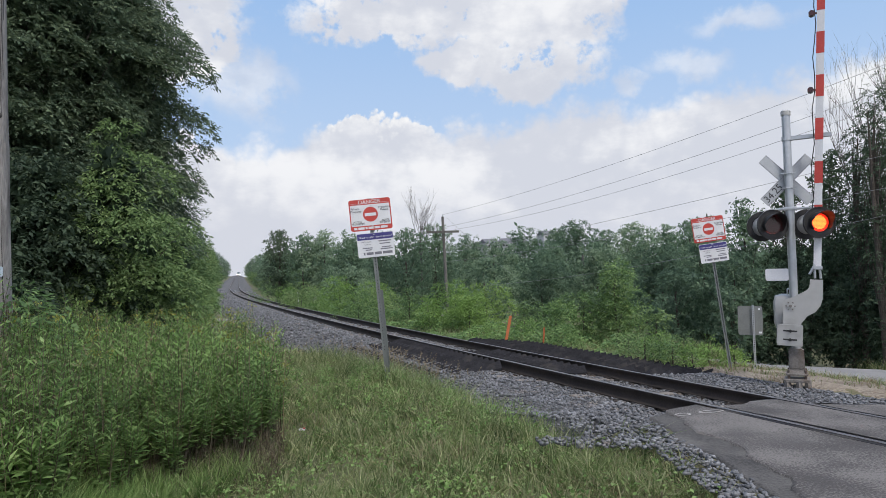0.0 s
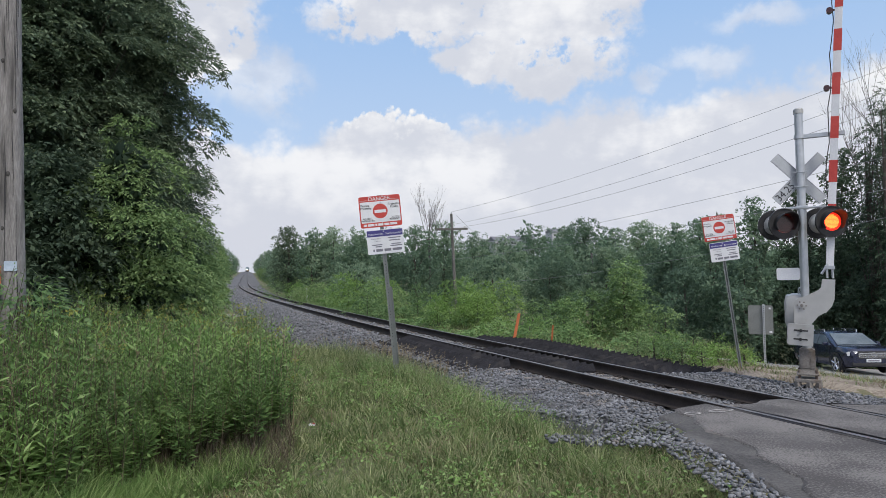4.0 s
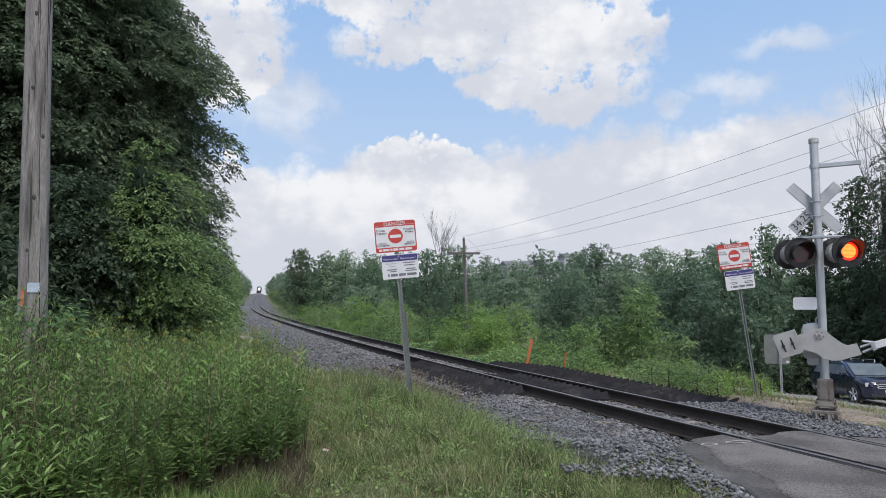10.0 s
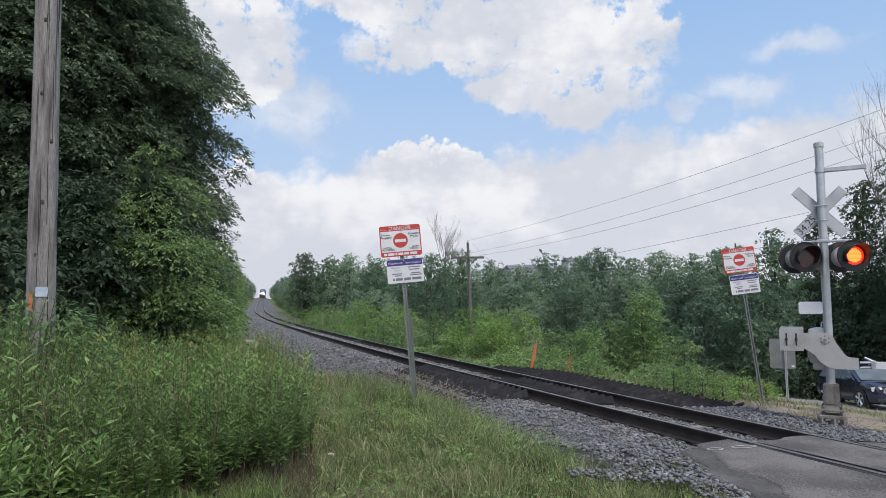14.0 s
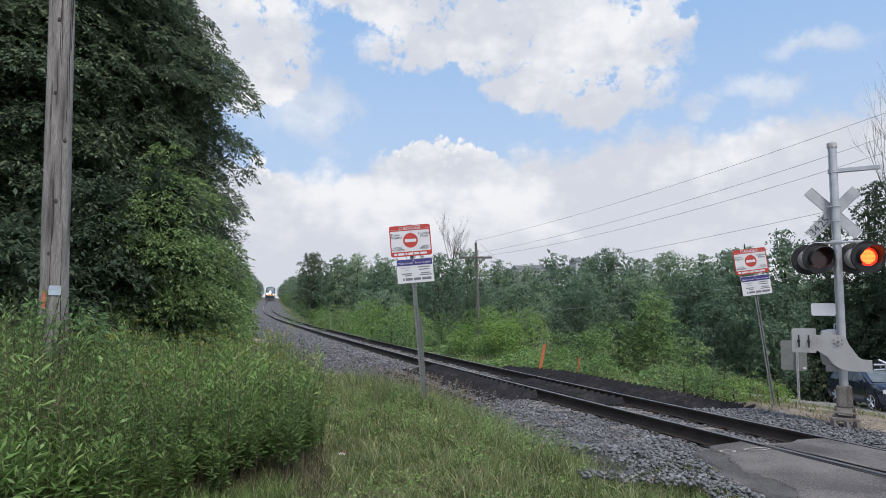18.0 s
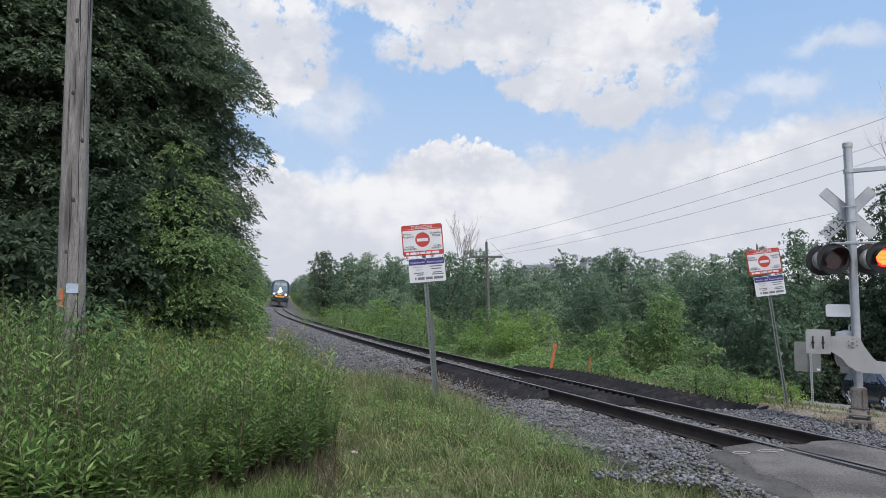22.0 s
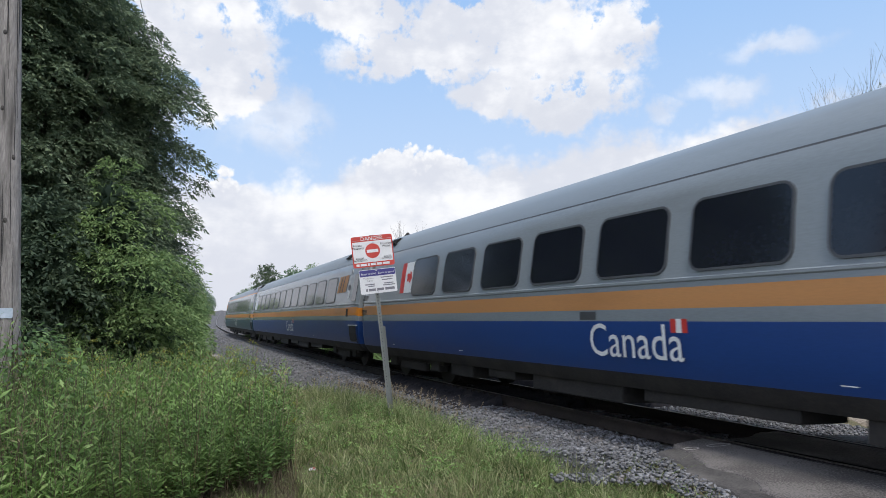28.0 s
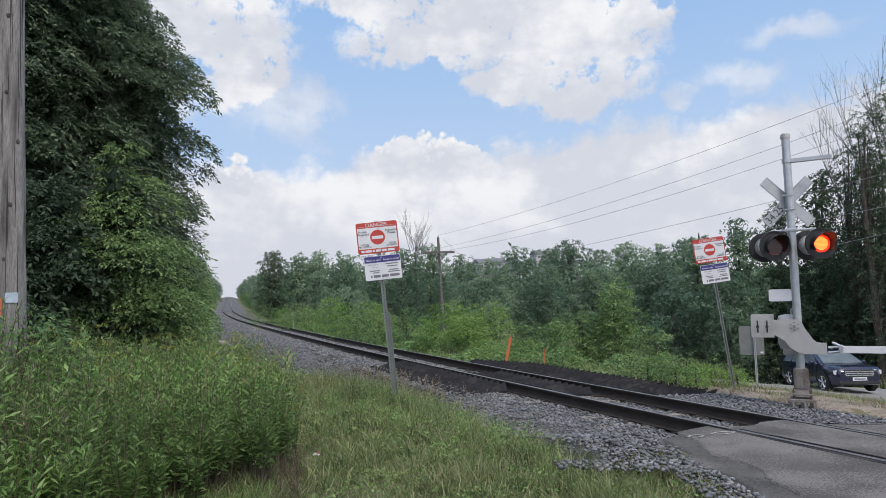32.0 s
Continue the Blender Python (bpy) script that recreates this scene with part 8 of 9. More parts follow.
        for k in range(3):
            w = on_side(0, 2.98 - 0.07 * k)
            part("door_light", tube(bmesh.new(), (sx * w, half - 0.12, 2.98 - 0.07 * k), (sx * (w + 0.02), half - 0.12, 2.98 - 0.07 * k), 0.026, 0.024, 10), M_T_SEAL, door)
        for yy, zz, size in ((half - 1.17, 2.80, 0.105), (-half + 1.53, 2.80, 0.115)):
            w = on_side(0, zz)
            bm = tube(bmesh.new(), (sx * (w - 0.02), yy, zz), (sx * (w + 0.012), yy, zz), size, size * 0.96, 20)
            part("vent_disc", bm, M_T_BAND, top, "round blanked side vent")
        bm = box(bmesh.new(), (sx * 1.575 - 0.03, half - 1.14, 1.47), (sx * 1.575 + 0.03, half - 1.06, 1.70), bevel=0.012)
        part("side_fixture", bm, M_T_STEEL, top, "small grey lock fixture")
        for zz in (1.90, 1.52):
            for k in range(4):
                w = on_side(0, zz + 0.03 * k)
                bm = box(bmesh.new(), (sx * w - 0.01, -half + 0.20, zz + 0.032 * k), (sx * w + 0.008, -half + 0.60, zz + 0.016 + 0.032 * k))
                part("tail_louvre", bm, M_T_UNDER, top)
    # roof vents and end gear
    for y in (half - 2.35, -half + 0.98, -half + 1.60):
        for sx in (1, -1):
            bm = bmesh.new()
            for k in range(6):
                box(bm, (-0.23, -0.02, -0.105 + k * 0.038), (0.23, 0.012, -0.088 + k * 0.038))
            box(bm, (-0.25, 0.004, -0.125), (0.25, 0.014, 0.125))
            vn = part("roof_vent", bm, M_T_UNDER, top, "dark louvred roof vent")
            vn.matrix_basis = pose(sx * 1.205, y, 3.405, 0, 0, 90 * sx) @ pose(0, 0, 0, -46.3) @ pose(0, -0.012, 0)
    part("roof_rod", tube(bmesh.new(), (0, half - 1.2, 3.6), (0, half - 1.2, 3.85), 0.02, 0.02, 6), M_T_UNDER, top)
    bm = bmesh.new()
    tube(bm, (0.55, -half + 0.8, 3.5), (0.55, -half + 0.8, 3.72), 0.035, 0.035, 8)
    tube(bm, (0.55, -half + 0.8, 3.70), (0.55, -half + 0.8, 3.82), 0.12, 0.02, 12)
    part("roof_aerial", bm, M_T_UNDER, top, "small mushroom-shaped roof aerial")
    for e in (-1, 1):
        # the drawn-in vestibule end
        edge = nose if e > 0 else back
        bm = box(bmesh.new(), (-1.30, min(edge - 0.02 * e, edge + 0.10 * e), 0.80), (1.30, max(edge - 0.02 * e, edge + 0.10 * e), 3.42), bevel=0.04)
        panel = part("vestibule_end", bm, M_T_END, top, "beige-grey recessed end wall")
        for sx in (-1, 1):
            bm = plate(bmesh.new(), rounded(0.16, 0.34, 0.078), 0.03, pose(0, -0.02, 0))
            lamp = part("marker_lamp", bm, M_T_BAND, panel, "oval double marker lamp")
            lamp.matrix_basis = pose(sx * 1.10, edge + 0.10 * e, 2.98, 0, 0, 180 if e > 0 else 0)
            for zz in (-0.075, 0.075):
                part("lamp_glass", tube(bmesh.new(), (sx * 1.10, edge + 0.11 * e, 2.98 + zz), (sx * 1.10, edge + 0.125 * e, 2.98 + zz), 0.055, 0.05, 12), M_T_UNDER, panel)
            bm = tube(bmesh.new(), (sx * 1.24, edge + 0.13 * e, 1.3), (sx * 1.24, edge + 0.13 * e, 2.2), 0.014, 0.014, 6)
            for zz in (1.3, 2.2):
                tube(bm, (sx * 1.24, edge + 0.08 * e, zz), (sx * 1.24, edge + 0.13 * e, zz), 0.014, 0.014, 6)
            part("grab_iron", bm, M_GALV, panel, "bright grab iron")
        if e > 0:
            part("end_lamp", tube(bmesh.new(), (1.02, edge + 0.09, 1.33), (1.02, edge + 0.13, 1.33), 0.085, 0.08, 16), M_T_YELLOW, panel, "round yellow cover")
        bm = bmesh.new()
        box(bm, (-0.62, e * half - 0.12, 0.95), (-0.5, e * (half + 0.02), 3.15), bevel=0.03)
        box(bm, (0.5, e * half - 0.02, 0.95), (0.62, e * (half + 0.02), 3.15), bevel=0.03)
        box(bm, (-0.62, e * half - 0.02, 3.05), (0.62, e * (half + 0.02), 3.2), bevel=0.03)
        box(bm, (-0.5, e * half + 0.0 if e > 0 else e * half - 0.02, 0.95), (0.5, e * half + 0.02 if e > 0 else e * half, 3.1))
        part("gangway", bm, M_T_UNDER, top, "black rubber gangway")
        bm = bmesh.new()
        tube(bm, (0, e * (half - 0.3), 0.85), (0, e * (half + 0.18), 0.85), 0.09, 0.11, 8)
        for hx in (-0.7, -0.5, 0.5, 0.7):
            tube(bm, (hx, e * half, 0.8), (hx * 0.9, e * (half + 0.15), 0.45), 0.025, 0.025, 6)
        part("coupler", bm, M_T_UNDER, top)
    rng = random.Random(len(label))
    y = -half + 5.2
    k = 0
    while y < half - 6.2:
        w = rng.uniform(0.9, 2.2)
        for sx in (-1, 1):
            bm = box(bmesh.new(), (min(sx * 0.5, sx * 1.25), y, 0.27 + 0.08 * (k % 2)), (max(sx * 0.5, sx * 1.25), y + w, 0.56), bevel=0.02)
            part("equipment_box", bm, M_T_UNDER, top)
        y += w + rng.uniform(0.2, 0.9)
        k += 1
    for y in (-half + 2.9, half - 2.9):
        bogie(top, y)
    # small marker plates along the sill
    for sx in (1, -1):
        for y in (half - 6.2, 1.4, -half + 6.0, -half + 2.4):
            bm = box(bmesh.new(), (sx * 1.475 - 0.004, y, 0.78), (sx * 1.475 + 0.006, y + 0.16, 0.82))
            part("sill_plate", bm, M_T_WHITE, top)
    return top


def decal(parent, name, outline, material, label="", lift=0.005, sides=(1,)):
    """A flat painted shape on the side; outline in distance along the coach and height."""
    bm = bmesh.new()
    pts = []
    n = len(outline)
    for i in range(n):
        (y0, z0), (y1, z1) = outline[i], outline[(i + 1) % n]
        m = max(1, int(abs(z1 - z0) / 0.12))
        pts += [(y0 + (y1 - y0) * k / m, z0 + (z1 - z0) * k / m) for k in range(m)]
    for sx in sides:
        vs = [bm.verts.new((sx * (on_side(y, z) + lift), y, z)) for y, z in pts]
        bm.faces.new(vs)
    bmesh.ops.triangulate(bm, faces=bm.faces[:])
    bmesh.ops.recalc_face_normals(bm, faces=bm.faces[:])
    return part(name, bm, material, parent, label)


def slanted_mark(parent, y, z0, z1, material, w=1.15):
    """Plain slanted shapes in the operator's colour."""
    for k, (a, b) in enumerate(((0.0, 0.34), (0.42, 0.62), (0.70, 0.94))):
        sl = 0.10 * w
        decal(parent, "operator_mark", [(y - a * w - sl, z0), (y - b * w - sl, z0), (y - b * w, z1), (y - a * w, z1)], material, "plain slanted operator mark", 0.014)


def country_word(parent, y, flag=M_T_RED):
    w = lettering("country_word", "Canada", 0.62, pose(1.556, y, 1.08, 0, 0, 90) @ pose(0, 0, 0, 6), M_T_WHITE, parent, squeeze=0.92)
    for dy, mat in ((0.66, flag), (0.745, M_T_WHITE), (0.83, flag)):
        decal(parent, "word_flag", [(y + dy, 1.22), (y + dy + 0.085, 1.22), (y + dy + 0.085, 1.38), (y + dy, 1.38)], mat, lift=0.01)


def maple(parent, y, z, r, material):
    pts = []
    for k in range(22):
        a = math.pi / 2 + 2 * math.pi * k / 22
        rr = r * (1.0 if k % 4 == 0 else 0.72 if k % 2 == 0 else 0.45)
        pts.append((y + rr * math.cos(a), z + rr * math.sin(a)))
    decal(parent, "leaf_mark", pts, material, "red leaf-shaped mark", 0.008)


def make_train():
    half = COACH_LEN / 2
    cars = []
    c = coach("coach", "grey coach with a deep blue roof and blue wave", M_T_SILVER, M_T_SILVER, M_T_GREY, M_T_WAVE, M_T_GREY)
    decal(c, "blue_wave", [(-half + 0.15, 1.865), (-half + 2.9, 1.865), (-half + 2.3, 1.93), (-half + 1.93, 1.95), (-half + 1.90, 2.38), (-half + 0.15, 2.98)], M_T_WAVE, "deep blue painted wedge")
    decal(c, "blue_wedge", [(-half + 0.15, 1.752), (-half + 3.6, 1.752), (-half + 3.1, 1.80), (-half + 0.15, 1.80)], M_T_WAVE, "deep blue painted wedge", 0.006)
    decal(c, "grey_band", [(-half + 0.15, 2.98), (-half + 1.90, 2.38), (-half + 1.90, 2.54), (-half + 0.5, 3.04), (-half + 0.15, 3.06)], M_T_BAND, "mid-grey slanting band")
    decal(c, "pale_band", [(-half + 3.3, 1.755), (half - 0.2, 1.755), (half - 0.2, 1.80), (-half + 3.0, 1.80)], M_T_ROOF, "pale grey band", 0.006)
    decal(c, "blue_upper", [(-half + 5.0, 2.97), (half - 3, 2.97), (half - 3, 2.78), (-half + 5.9, 2.80)], M_T_WAVE, "deep blue band over the windows")
    decal(c, "orange_line", [(-half + 4.7, 2.99), (half - 3, 2.99), (half - 3, 3.04), (-half + 5.1, 3.04)], M_T_ORANGE, "thin orange line")
    slanted_mark(c, -half + 1.17, 2.38, 2.76, M_T_YELLOW, 0.78)
    maple(c, -half + 1.34, 2.66, 0.15, M_T_RED)
    decal(c, "name_bar", [(-half + 1.36, 2.19), (-half + 0.36, 2.19), (-half + 0.36, 2.27), (-half + 1.36, 2.27)], M_T_WHITE, "white lettering shown as a bar")
    cars.append(c)
    c = coach("coach", "grey coach with a faded orange stripe and blue lower side", M_T_BLUE, M_T_FADED, M_T_GREY, M_T_ROOF, windows=11)
    slanted_mark(c, half - 1.46, 2.22, 2.74, M_T_YELLOW)
    country_word(c, -half + 10.95, M_T_RED)
    decal(c, "flag_red", [(-half + 3.92, 2.0), (-half + 3.67, 2.0), (-half + 3.67, 2.72), (-half + 3.92, 2.72)], M_T_RED, "red flag band")
    decal(c, "flag_white", [(-half + 3.67, 2.0), (-half + 3.12, 2.0), (-half + 3.12, 2.72), (-half + 3.67, 2.72)], M_T_WHITE, "white flag field")
    maple(c, -half + 3.39, 2.36, 0.17, M_T_RED)
    decal(c, "flag_red", [(-half + 3.12, 2.0), (-half + 2.87, 2.0), (-half + 2.87, 2.72), (-half + 3.12, 2.72)], M_T_RED, "red flag band")
    decal(c, "number_bar", [(-half + 9.9, 1.37), (-half + 10.25, 1.37), (-half + 10.25, 1.48), (-half + 9.9, 1.48)], M_T_SEAL)
    cars.append(c)
    c = coach("coach", "grey coach with an orange stripe and bright blue lower side", M_T_BLUE, M_T_ORANGE, M_T_GREY, M_T_ROOF)
    slanted_mark(c, half - 1.46, 2.22, 2.74, M_T_FADED)
    country_word(c, half - 10.84, M_T_RED)
    decal(c, "patch", [(-half + 1.87, 1.95), (-half + 0.85, 1.95), (-half + 0.87, 2.55), (-half + 1.87, 2.66)], M_T_WHITE, "pale cream patch")
    decal(c, "notice", [(half - 1.30, 2.02), (half - 1.10, 2.02), (half - 1.10, 2.22), (half - 1.30, 2.22)], M_T_WHITE)
    decal(c, "recess", [(half - 1.34, 2.28), (half - 1.08, 2.28), (half - 1.08, 2.42), (half - 1.34, 2.42)], M_T_SEAL)
    cars.append(c)
    c = coach("coach", "grey rear coach with orange stripes and dark teal lower side", M_T_TEAL, M_T_ORANGE, M_T_GREY, M_T_ROOF, M_T_ORANGE)
    slanted_mark(c, -half + 1.13, 2.36, 2.70, M_T_ORANGE, 0.78)
    maple(c, -half + 1.30, 2.60, 0.15, M_T_RED)
    decal(c, "name_bar", [(-half + 0.35, 2.15), (-half + 1.36, 2.15), (-half + 1.36, 2.23), (-half + 0.35, 2.23)], M_T_SEAL, "grey lettering shown as a bar")
    country_word(c, -half + 12.3, M_T_RED)
    cars.append(c)
    return cars


def locomotive():
    top = thing("locomotive", Matrix(), "blue, grey and yellow diesel locomotive with lit headlights", "locomotive")
    half = 10.5
    # rings: along, half width low, half width high, bottom, knee, roof
    def ring_at(y, hw, bot, knee, roof, roofw):
        rows = np.concatenate([np.linspace(bot, 1.46, 7)[:-1], np.linspace(1.46, 1.70, 5), np.linspace(1.70, max(knee, 1.9), 64)[1:]])
        side = [(hw, z) for z in np.minimum(rows, knee - 0.0006 * np.arange(len(rows))[::-1])]
        up = [(hw + (roofw - hw) * (1 - math.cos(t * math.pi / 2)), knee + (roof - knee) * math.sin(t * math.pi / 2)) for t in (0.1, 0.2, 0.3, 0.4, 0.5, 0.6, 0.7, 0.8, 0.9, 1.0)]
        halfp = side + up + [(roofw * 0.5, roof + 0.06)]
        return [(x, y, z) for x, z in halfp] + [(-x, y, z) for x, z in halfp[::-1]]
    # stations of the nose: along, half width, bottom, knee, roof, half width of the roof
    nose_rows = np.array([(7.4, 1.5, 1.05, 3.40, 4.22, 0.98), (7.9, 1.5, 1.0, 3.45, 4.25, 1.02), (8.5, 1.5, 0.98, 3.4, 4.30, 0.9), (9.0, 1.49, 0.96, 3.36, 4.28, 0.85), (9.14, 1.48, 0.95, 3.32, 4.23, 0.85), (9.30, 1.47, 0.95, 3.2, 3.90, 0.95), (9.48, 1.455, 0.95, 3.06, 3.50, 1.05),
                          (9.72, 1.44, 0.95, 2.86, 3.08, 1.15), (9.95, 1.42, 0.95, 2.56, 2.72, 1.15), (10.15, 1.39, 0.95, 2.24, 2.36, 1.14), (10.30, 1.35, 0.95, 1.96, 2.05, 1.12), (10.42, 1.29, 0.95, 1.72, 1.79, 1.08), (10.5, 1.2, 0.96, 1.50, 1.56, 1.02)])
    sec = [ring_at(y, 1.5, 1.05, 3.4, 4.22, 0.98) for y in np.concatenate([np.arange(-half, 3.0, 0.5), np.arange(3.0, 7.4, 0.11)])]
    for y in np.concatenate([np.arange(7.4, 10.5, 0.035), [10.5]]):
        sec.append(ring_at(y, *[float(np.interp(y, nose_rows[:, 0], nose_rows[:, k])) for k in range(1, 6)]))
    v, f = loft(sec)
    n = len(sec[0])
    caps = []
    for row in (0, len(sec) - 1):
        for j in range(n // 2 - 1):
            a = row * n + np.array([j, j + 1, n - 2 - j, n - 1 - j])
            caps.append(a if row else a[::-1])
    f = np.concatenate([f, np.array(caps)])
    mid = v[f].mean(1)
    x, y, z = mid.T
    idx = np.zeros(len(f), int)
    # the blue of the nose sweeps back towards the roof; orange rays fade behind it
    bound = np.interp(z, [1.46, 1.71, 2.1, 2.5, 3.0, 3.2, 3.4], [10.1, 10.0, 9.6, 9.1, 8.5, 8.0, 7.2])
    idx[(z > 3.4) & (y < 7.4)] = 4
    idx[y > bound] = 1
    for z0, z1, reach in ((1.78, 1.95, 1.7), (2.04, 2.18, 1.35), (2.28, 2.38, 1.0), (2.48, 2.55, 0.7)):
        ray_band = (z > z0) & (z < z1) & (y < bound)
        idx[ray_band & (y > bound - reach)] = 6
        idx[ray_band & (y > bound - 0.55 * reach)] = 3
    idx[(z < 1.46) & (y > 7.2)] = 1
    idx[(z > 1.46) & (z < 1.70) & (y > 7.2)] = 3
    painted("body", v, f, [M_L_OLIVE, M_L_BLUE, M_L_FACE, M_L_YELLOW, M_L_WHITE, M_L_PANE, M_L_DULL], idx, top, "streamlined body painted grey-green, dark blue and orange")

    stations = np.linspace(8.6, 10.5, 120)

    def nose_y(xx, zz):
        """Where the sloping face lies, by distance from the middle and height."""
        rows = [np.interp(stations, nose_rows[:, 0], nose_rows[:, k]) for k in range(1, 6)]
        hw, _, knee, roof, roofw = rows
        out = np.clip((abs(xx) - roofw) / (hw - roofw), 0, 1)
        high = knee + (roof - knee) * np.sqrt(np.clip(1 - out ** 2, 0, 1)) + 0.06 * np.clip((roofw - abs(xx)) / (roofw * 0.5), 0, 1)
        return float(np.interp(-zz, -high, stations))

    def nose_sheet(name, heights, edges, material, lift, label):
        """A thin sheet on the sloping face between left and right edges given at heights."""
        verts, quads, wide = [], [], 25
        for zz, (x0, x1) in zip(heights, edges):
            verts += [(xx, nose_y(xx, zz) + lift, zz + lift * 0.5) for xx in np.linspace(x0, x1, wide)]
        for r in range(len(heights) - 1):
            quads += [(r * wide + k, r * wide + k + 1, (r + 1) * wide + k + 1, (r + 1) * wide + k) for k in range(wide - 1)]
        sheet = smoothed(array_mesh(name, verts, np.array(quads)[:, ::-1], material, top), 60)
        sheet["label"] = label

    hs = np.linspace(2.0, 4.2, 45)
    half_face = np.interp(hs, [2.0, 2.04, 2.12, 2.25, 2.45, 2.7, 3.1, 3.5, 3.9, 4.2], [0.4, 0.62, 0.82, 0.97, 1.08, 1.14, 1.16, 1.12, 1.02, 0.86])
    nose_sheet("face_panel", hs, [(-w, w) for w in half_face], M_L_FACE, 0.012, "pale blue rounded face of the nose")
    hs = np.linspace(3.47, 3.90, 9)
    for sx in (-1, 1):
        outer = np.interp(hs, [3.47, 3.5, 3.86, 3.90], [1.00, 1.03, 0.98, 0.95])
        nose_sheet("windscreen", hs, [(-w, -0.07) if sx < 0 else (0.07, w) for w in outer], M_L_PANE, 0.02, "pale windscreen with the sky's reflection in its colour")

    def side_plate(name, outline, material, lift, label=""):
        for sx in (-1, 1):
            bm = bmesh.new()
            vs = [bm.verts.new((sx * (1.5 + lift), yy, zz)) for yy, zz in outline]
            bm.faces.new(vs if sx > 0 else vs[::-1])
            bmesh.ops.solidify(bm, geom=bm.faces[:], thickness=lift)
            part(name, bm, material, top, label)

    side_plate("orange_stripe", [(2.5, 1.46), (7.25, 1.46), (7.25, 1.70), (2.5, 1.70)], M_L_DULL, 0.005, "orange waist stripe fading to the rear")
    side_plate("faded_stripe", [(-7.0, 1.50), (2.5, 1.46), (2.5, 1.70), (-7.0, 1.66)], M_L_FADE, 0.005, "faded rear of the waist stripe")
    side_plate("skirt", [(-3.4, 1.08), (-3.1, 0.66), (3.4, 0.66), (3.7, 1.08)], M_L_OLIVE, 0.01, "grey-green skirt between the bogies")
    side_plate("front_skirt", [(7.55, 1.08), (7.75, 0.40), (9.3, 0.34), (9.3, 1.08)], M_L_BLUE, 0.01, "dark blue skirt beside the pilot")
    for yy in (-3.9, 6.2):
        side_plate("door_seam", [(yy, 1.15), (yy + 0.03, 1.15), (yy + 0.03, 3.3), (yy, 3.3)], M_T_UNDER, 0.003)
    side_plate("sill_band", [(-10.4, 1.06), (7.15, 1.06), (7.15, 1.14), (-10.4, 1.14)], M_T_UNDER, 0.003)
    for sx in (-1, 1):
        part("wiper", tube(bmesh.new(), (sx * 0.80, 9.52, 3.40), (sx * 0.5, 9.40, 3.72), 0.016, 0.012, 6), M_BLACK, top)
    def face_y(zz):
        return float(np.interp(zz, [1.0, 1.56, 1.79, 2.05, 2.36, 2.72, 3.08, 3.48], [10.52, 10.52, 10.44, 10.32, 10.17, 9.97, 9.74, 9.5]))
    for xx, zz, r in ((0, 2.86, 0.085), (-0.16, 2.45, 0.10), (0.16, 2.45, 0.10), (-0.95, 2.02, 0.095), (0.95, 2.02, 0.095)):
        yy = face_y(zz) - (0.02 if abs(xx) > 0.5 else 0.0)
        bm = tube(bmesh.new(), (xx, yy - 0.15, zz), (xx, yy + 0.09, zz), r + 0.028, r + 0.028, 18)
        hl = part("headlight", bm, M_BLACK, top, "lit round headlight")
        bm = tube(bmesh.new(), (xx, yy + 0.085, zz), (xx, yy + 0.10, zz), r, r, 18)
        part("headlight_glass", bm, M_HEADLIGHT, hl)
    for sx in (-1, 1):
        bm = tube(bmesh.new(), (sx * 0.86, face_y(2.45) - 0.2, 2.46), (sx * 0.86, face_y(2.45) + 0.05, 2.46), 0.09, 0.09, 14)
        part("marker_lamp", bm, M_LENS_OFF, top, "dark red marker lamp")
        bm = box(bmesh.new(), (sx * 0.95 - 0.2, 10.1, 1.45), (sx * 0.95 + 0.2, 10.53, 1.72), bevel=0.02)
        part("lamp_box", bm, M_BLACK, top, "black recessed lamp box")
    bm = bmesh.new()
    for k in range(3):
        box(bm, (-0.17 + k * 0.13, face_y(3.16) - 0.0, 3.10), (-0.08 + k * 0.13, face_y(3.16) + 0.07, 3.22))
    part("number_bars", bm, M_L_WHITE, top)
    part("number_plate", box(bmesh.new(), (-0.26, face_y(3.16) - 0.05, 3.06), (0.28, face_y(3.16) + 0.06, 3.26)), M_L_BLUE, top, "dark blue plate with pale bars")
    bm = bmesh.new()
    for k in range(3):
        x0 = 0.36 - k * 0.2
        vs = [bm.verts.new((x0 + a, face_y(b) + 0.06, b)) for a, b in ((0, 1.80), (-0.14, 1.80), (-0.17, 2.0), (-0.03, 2.0))]
        bm.faces.new(vs)
    part("operator_mark", bm, M_L_YELLOW, top, "plain yellow operator mark")
    bm = box(bmesh.new(), (-0.42, face_y(1.9), 1.82), (-0.26, face_y(1.9) + 0.03, 1.97))
    part("leaf_mark", bm, M_T_RED, top, "red leaf-shaped mark")
    # pilot, coupler, steps
    bm = bmesh.new()
    v0 = [(-1.45, 9.4, 0.72), (1.45, 9.4, 0.72), (1.45, 9.4, 0.2), (-1.45, 9.4, 0.2), (-1.3, 10.35, 0.72), (1.3, 10.35, 0.72), (1.32, 10.62, 0.12), (-1.32, 10.62, 0.12), (0, 10.95, 0.12), (0, 10.62, 0.72)]
    vs = [bm.verts.new(c) for c in v0]
    for q in ((4, 9, 8, 7), (9, 5, 6, 8), (5, 1, 2, 6), (0, 4, 7, 3), (0, 1, 5, 9, 4), (3, 7, 8, 6, 2)):
        bm.faces.new([vs[i] for i in q])
    bmesh.ops.recalc_face_normals(bm, faces=bm.faces[:])
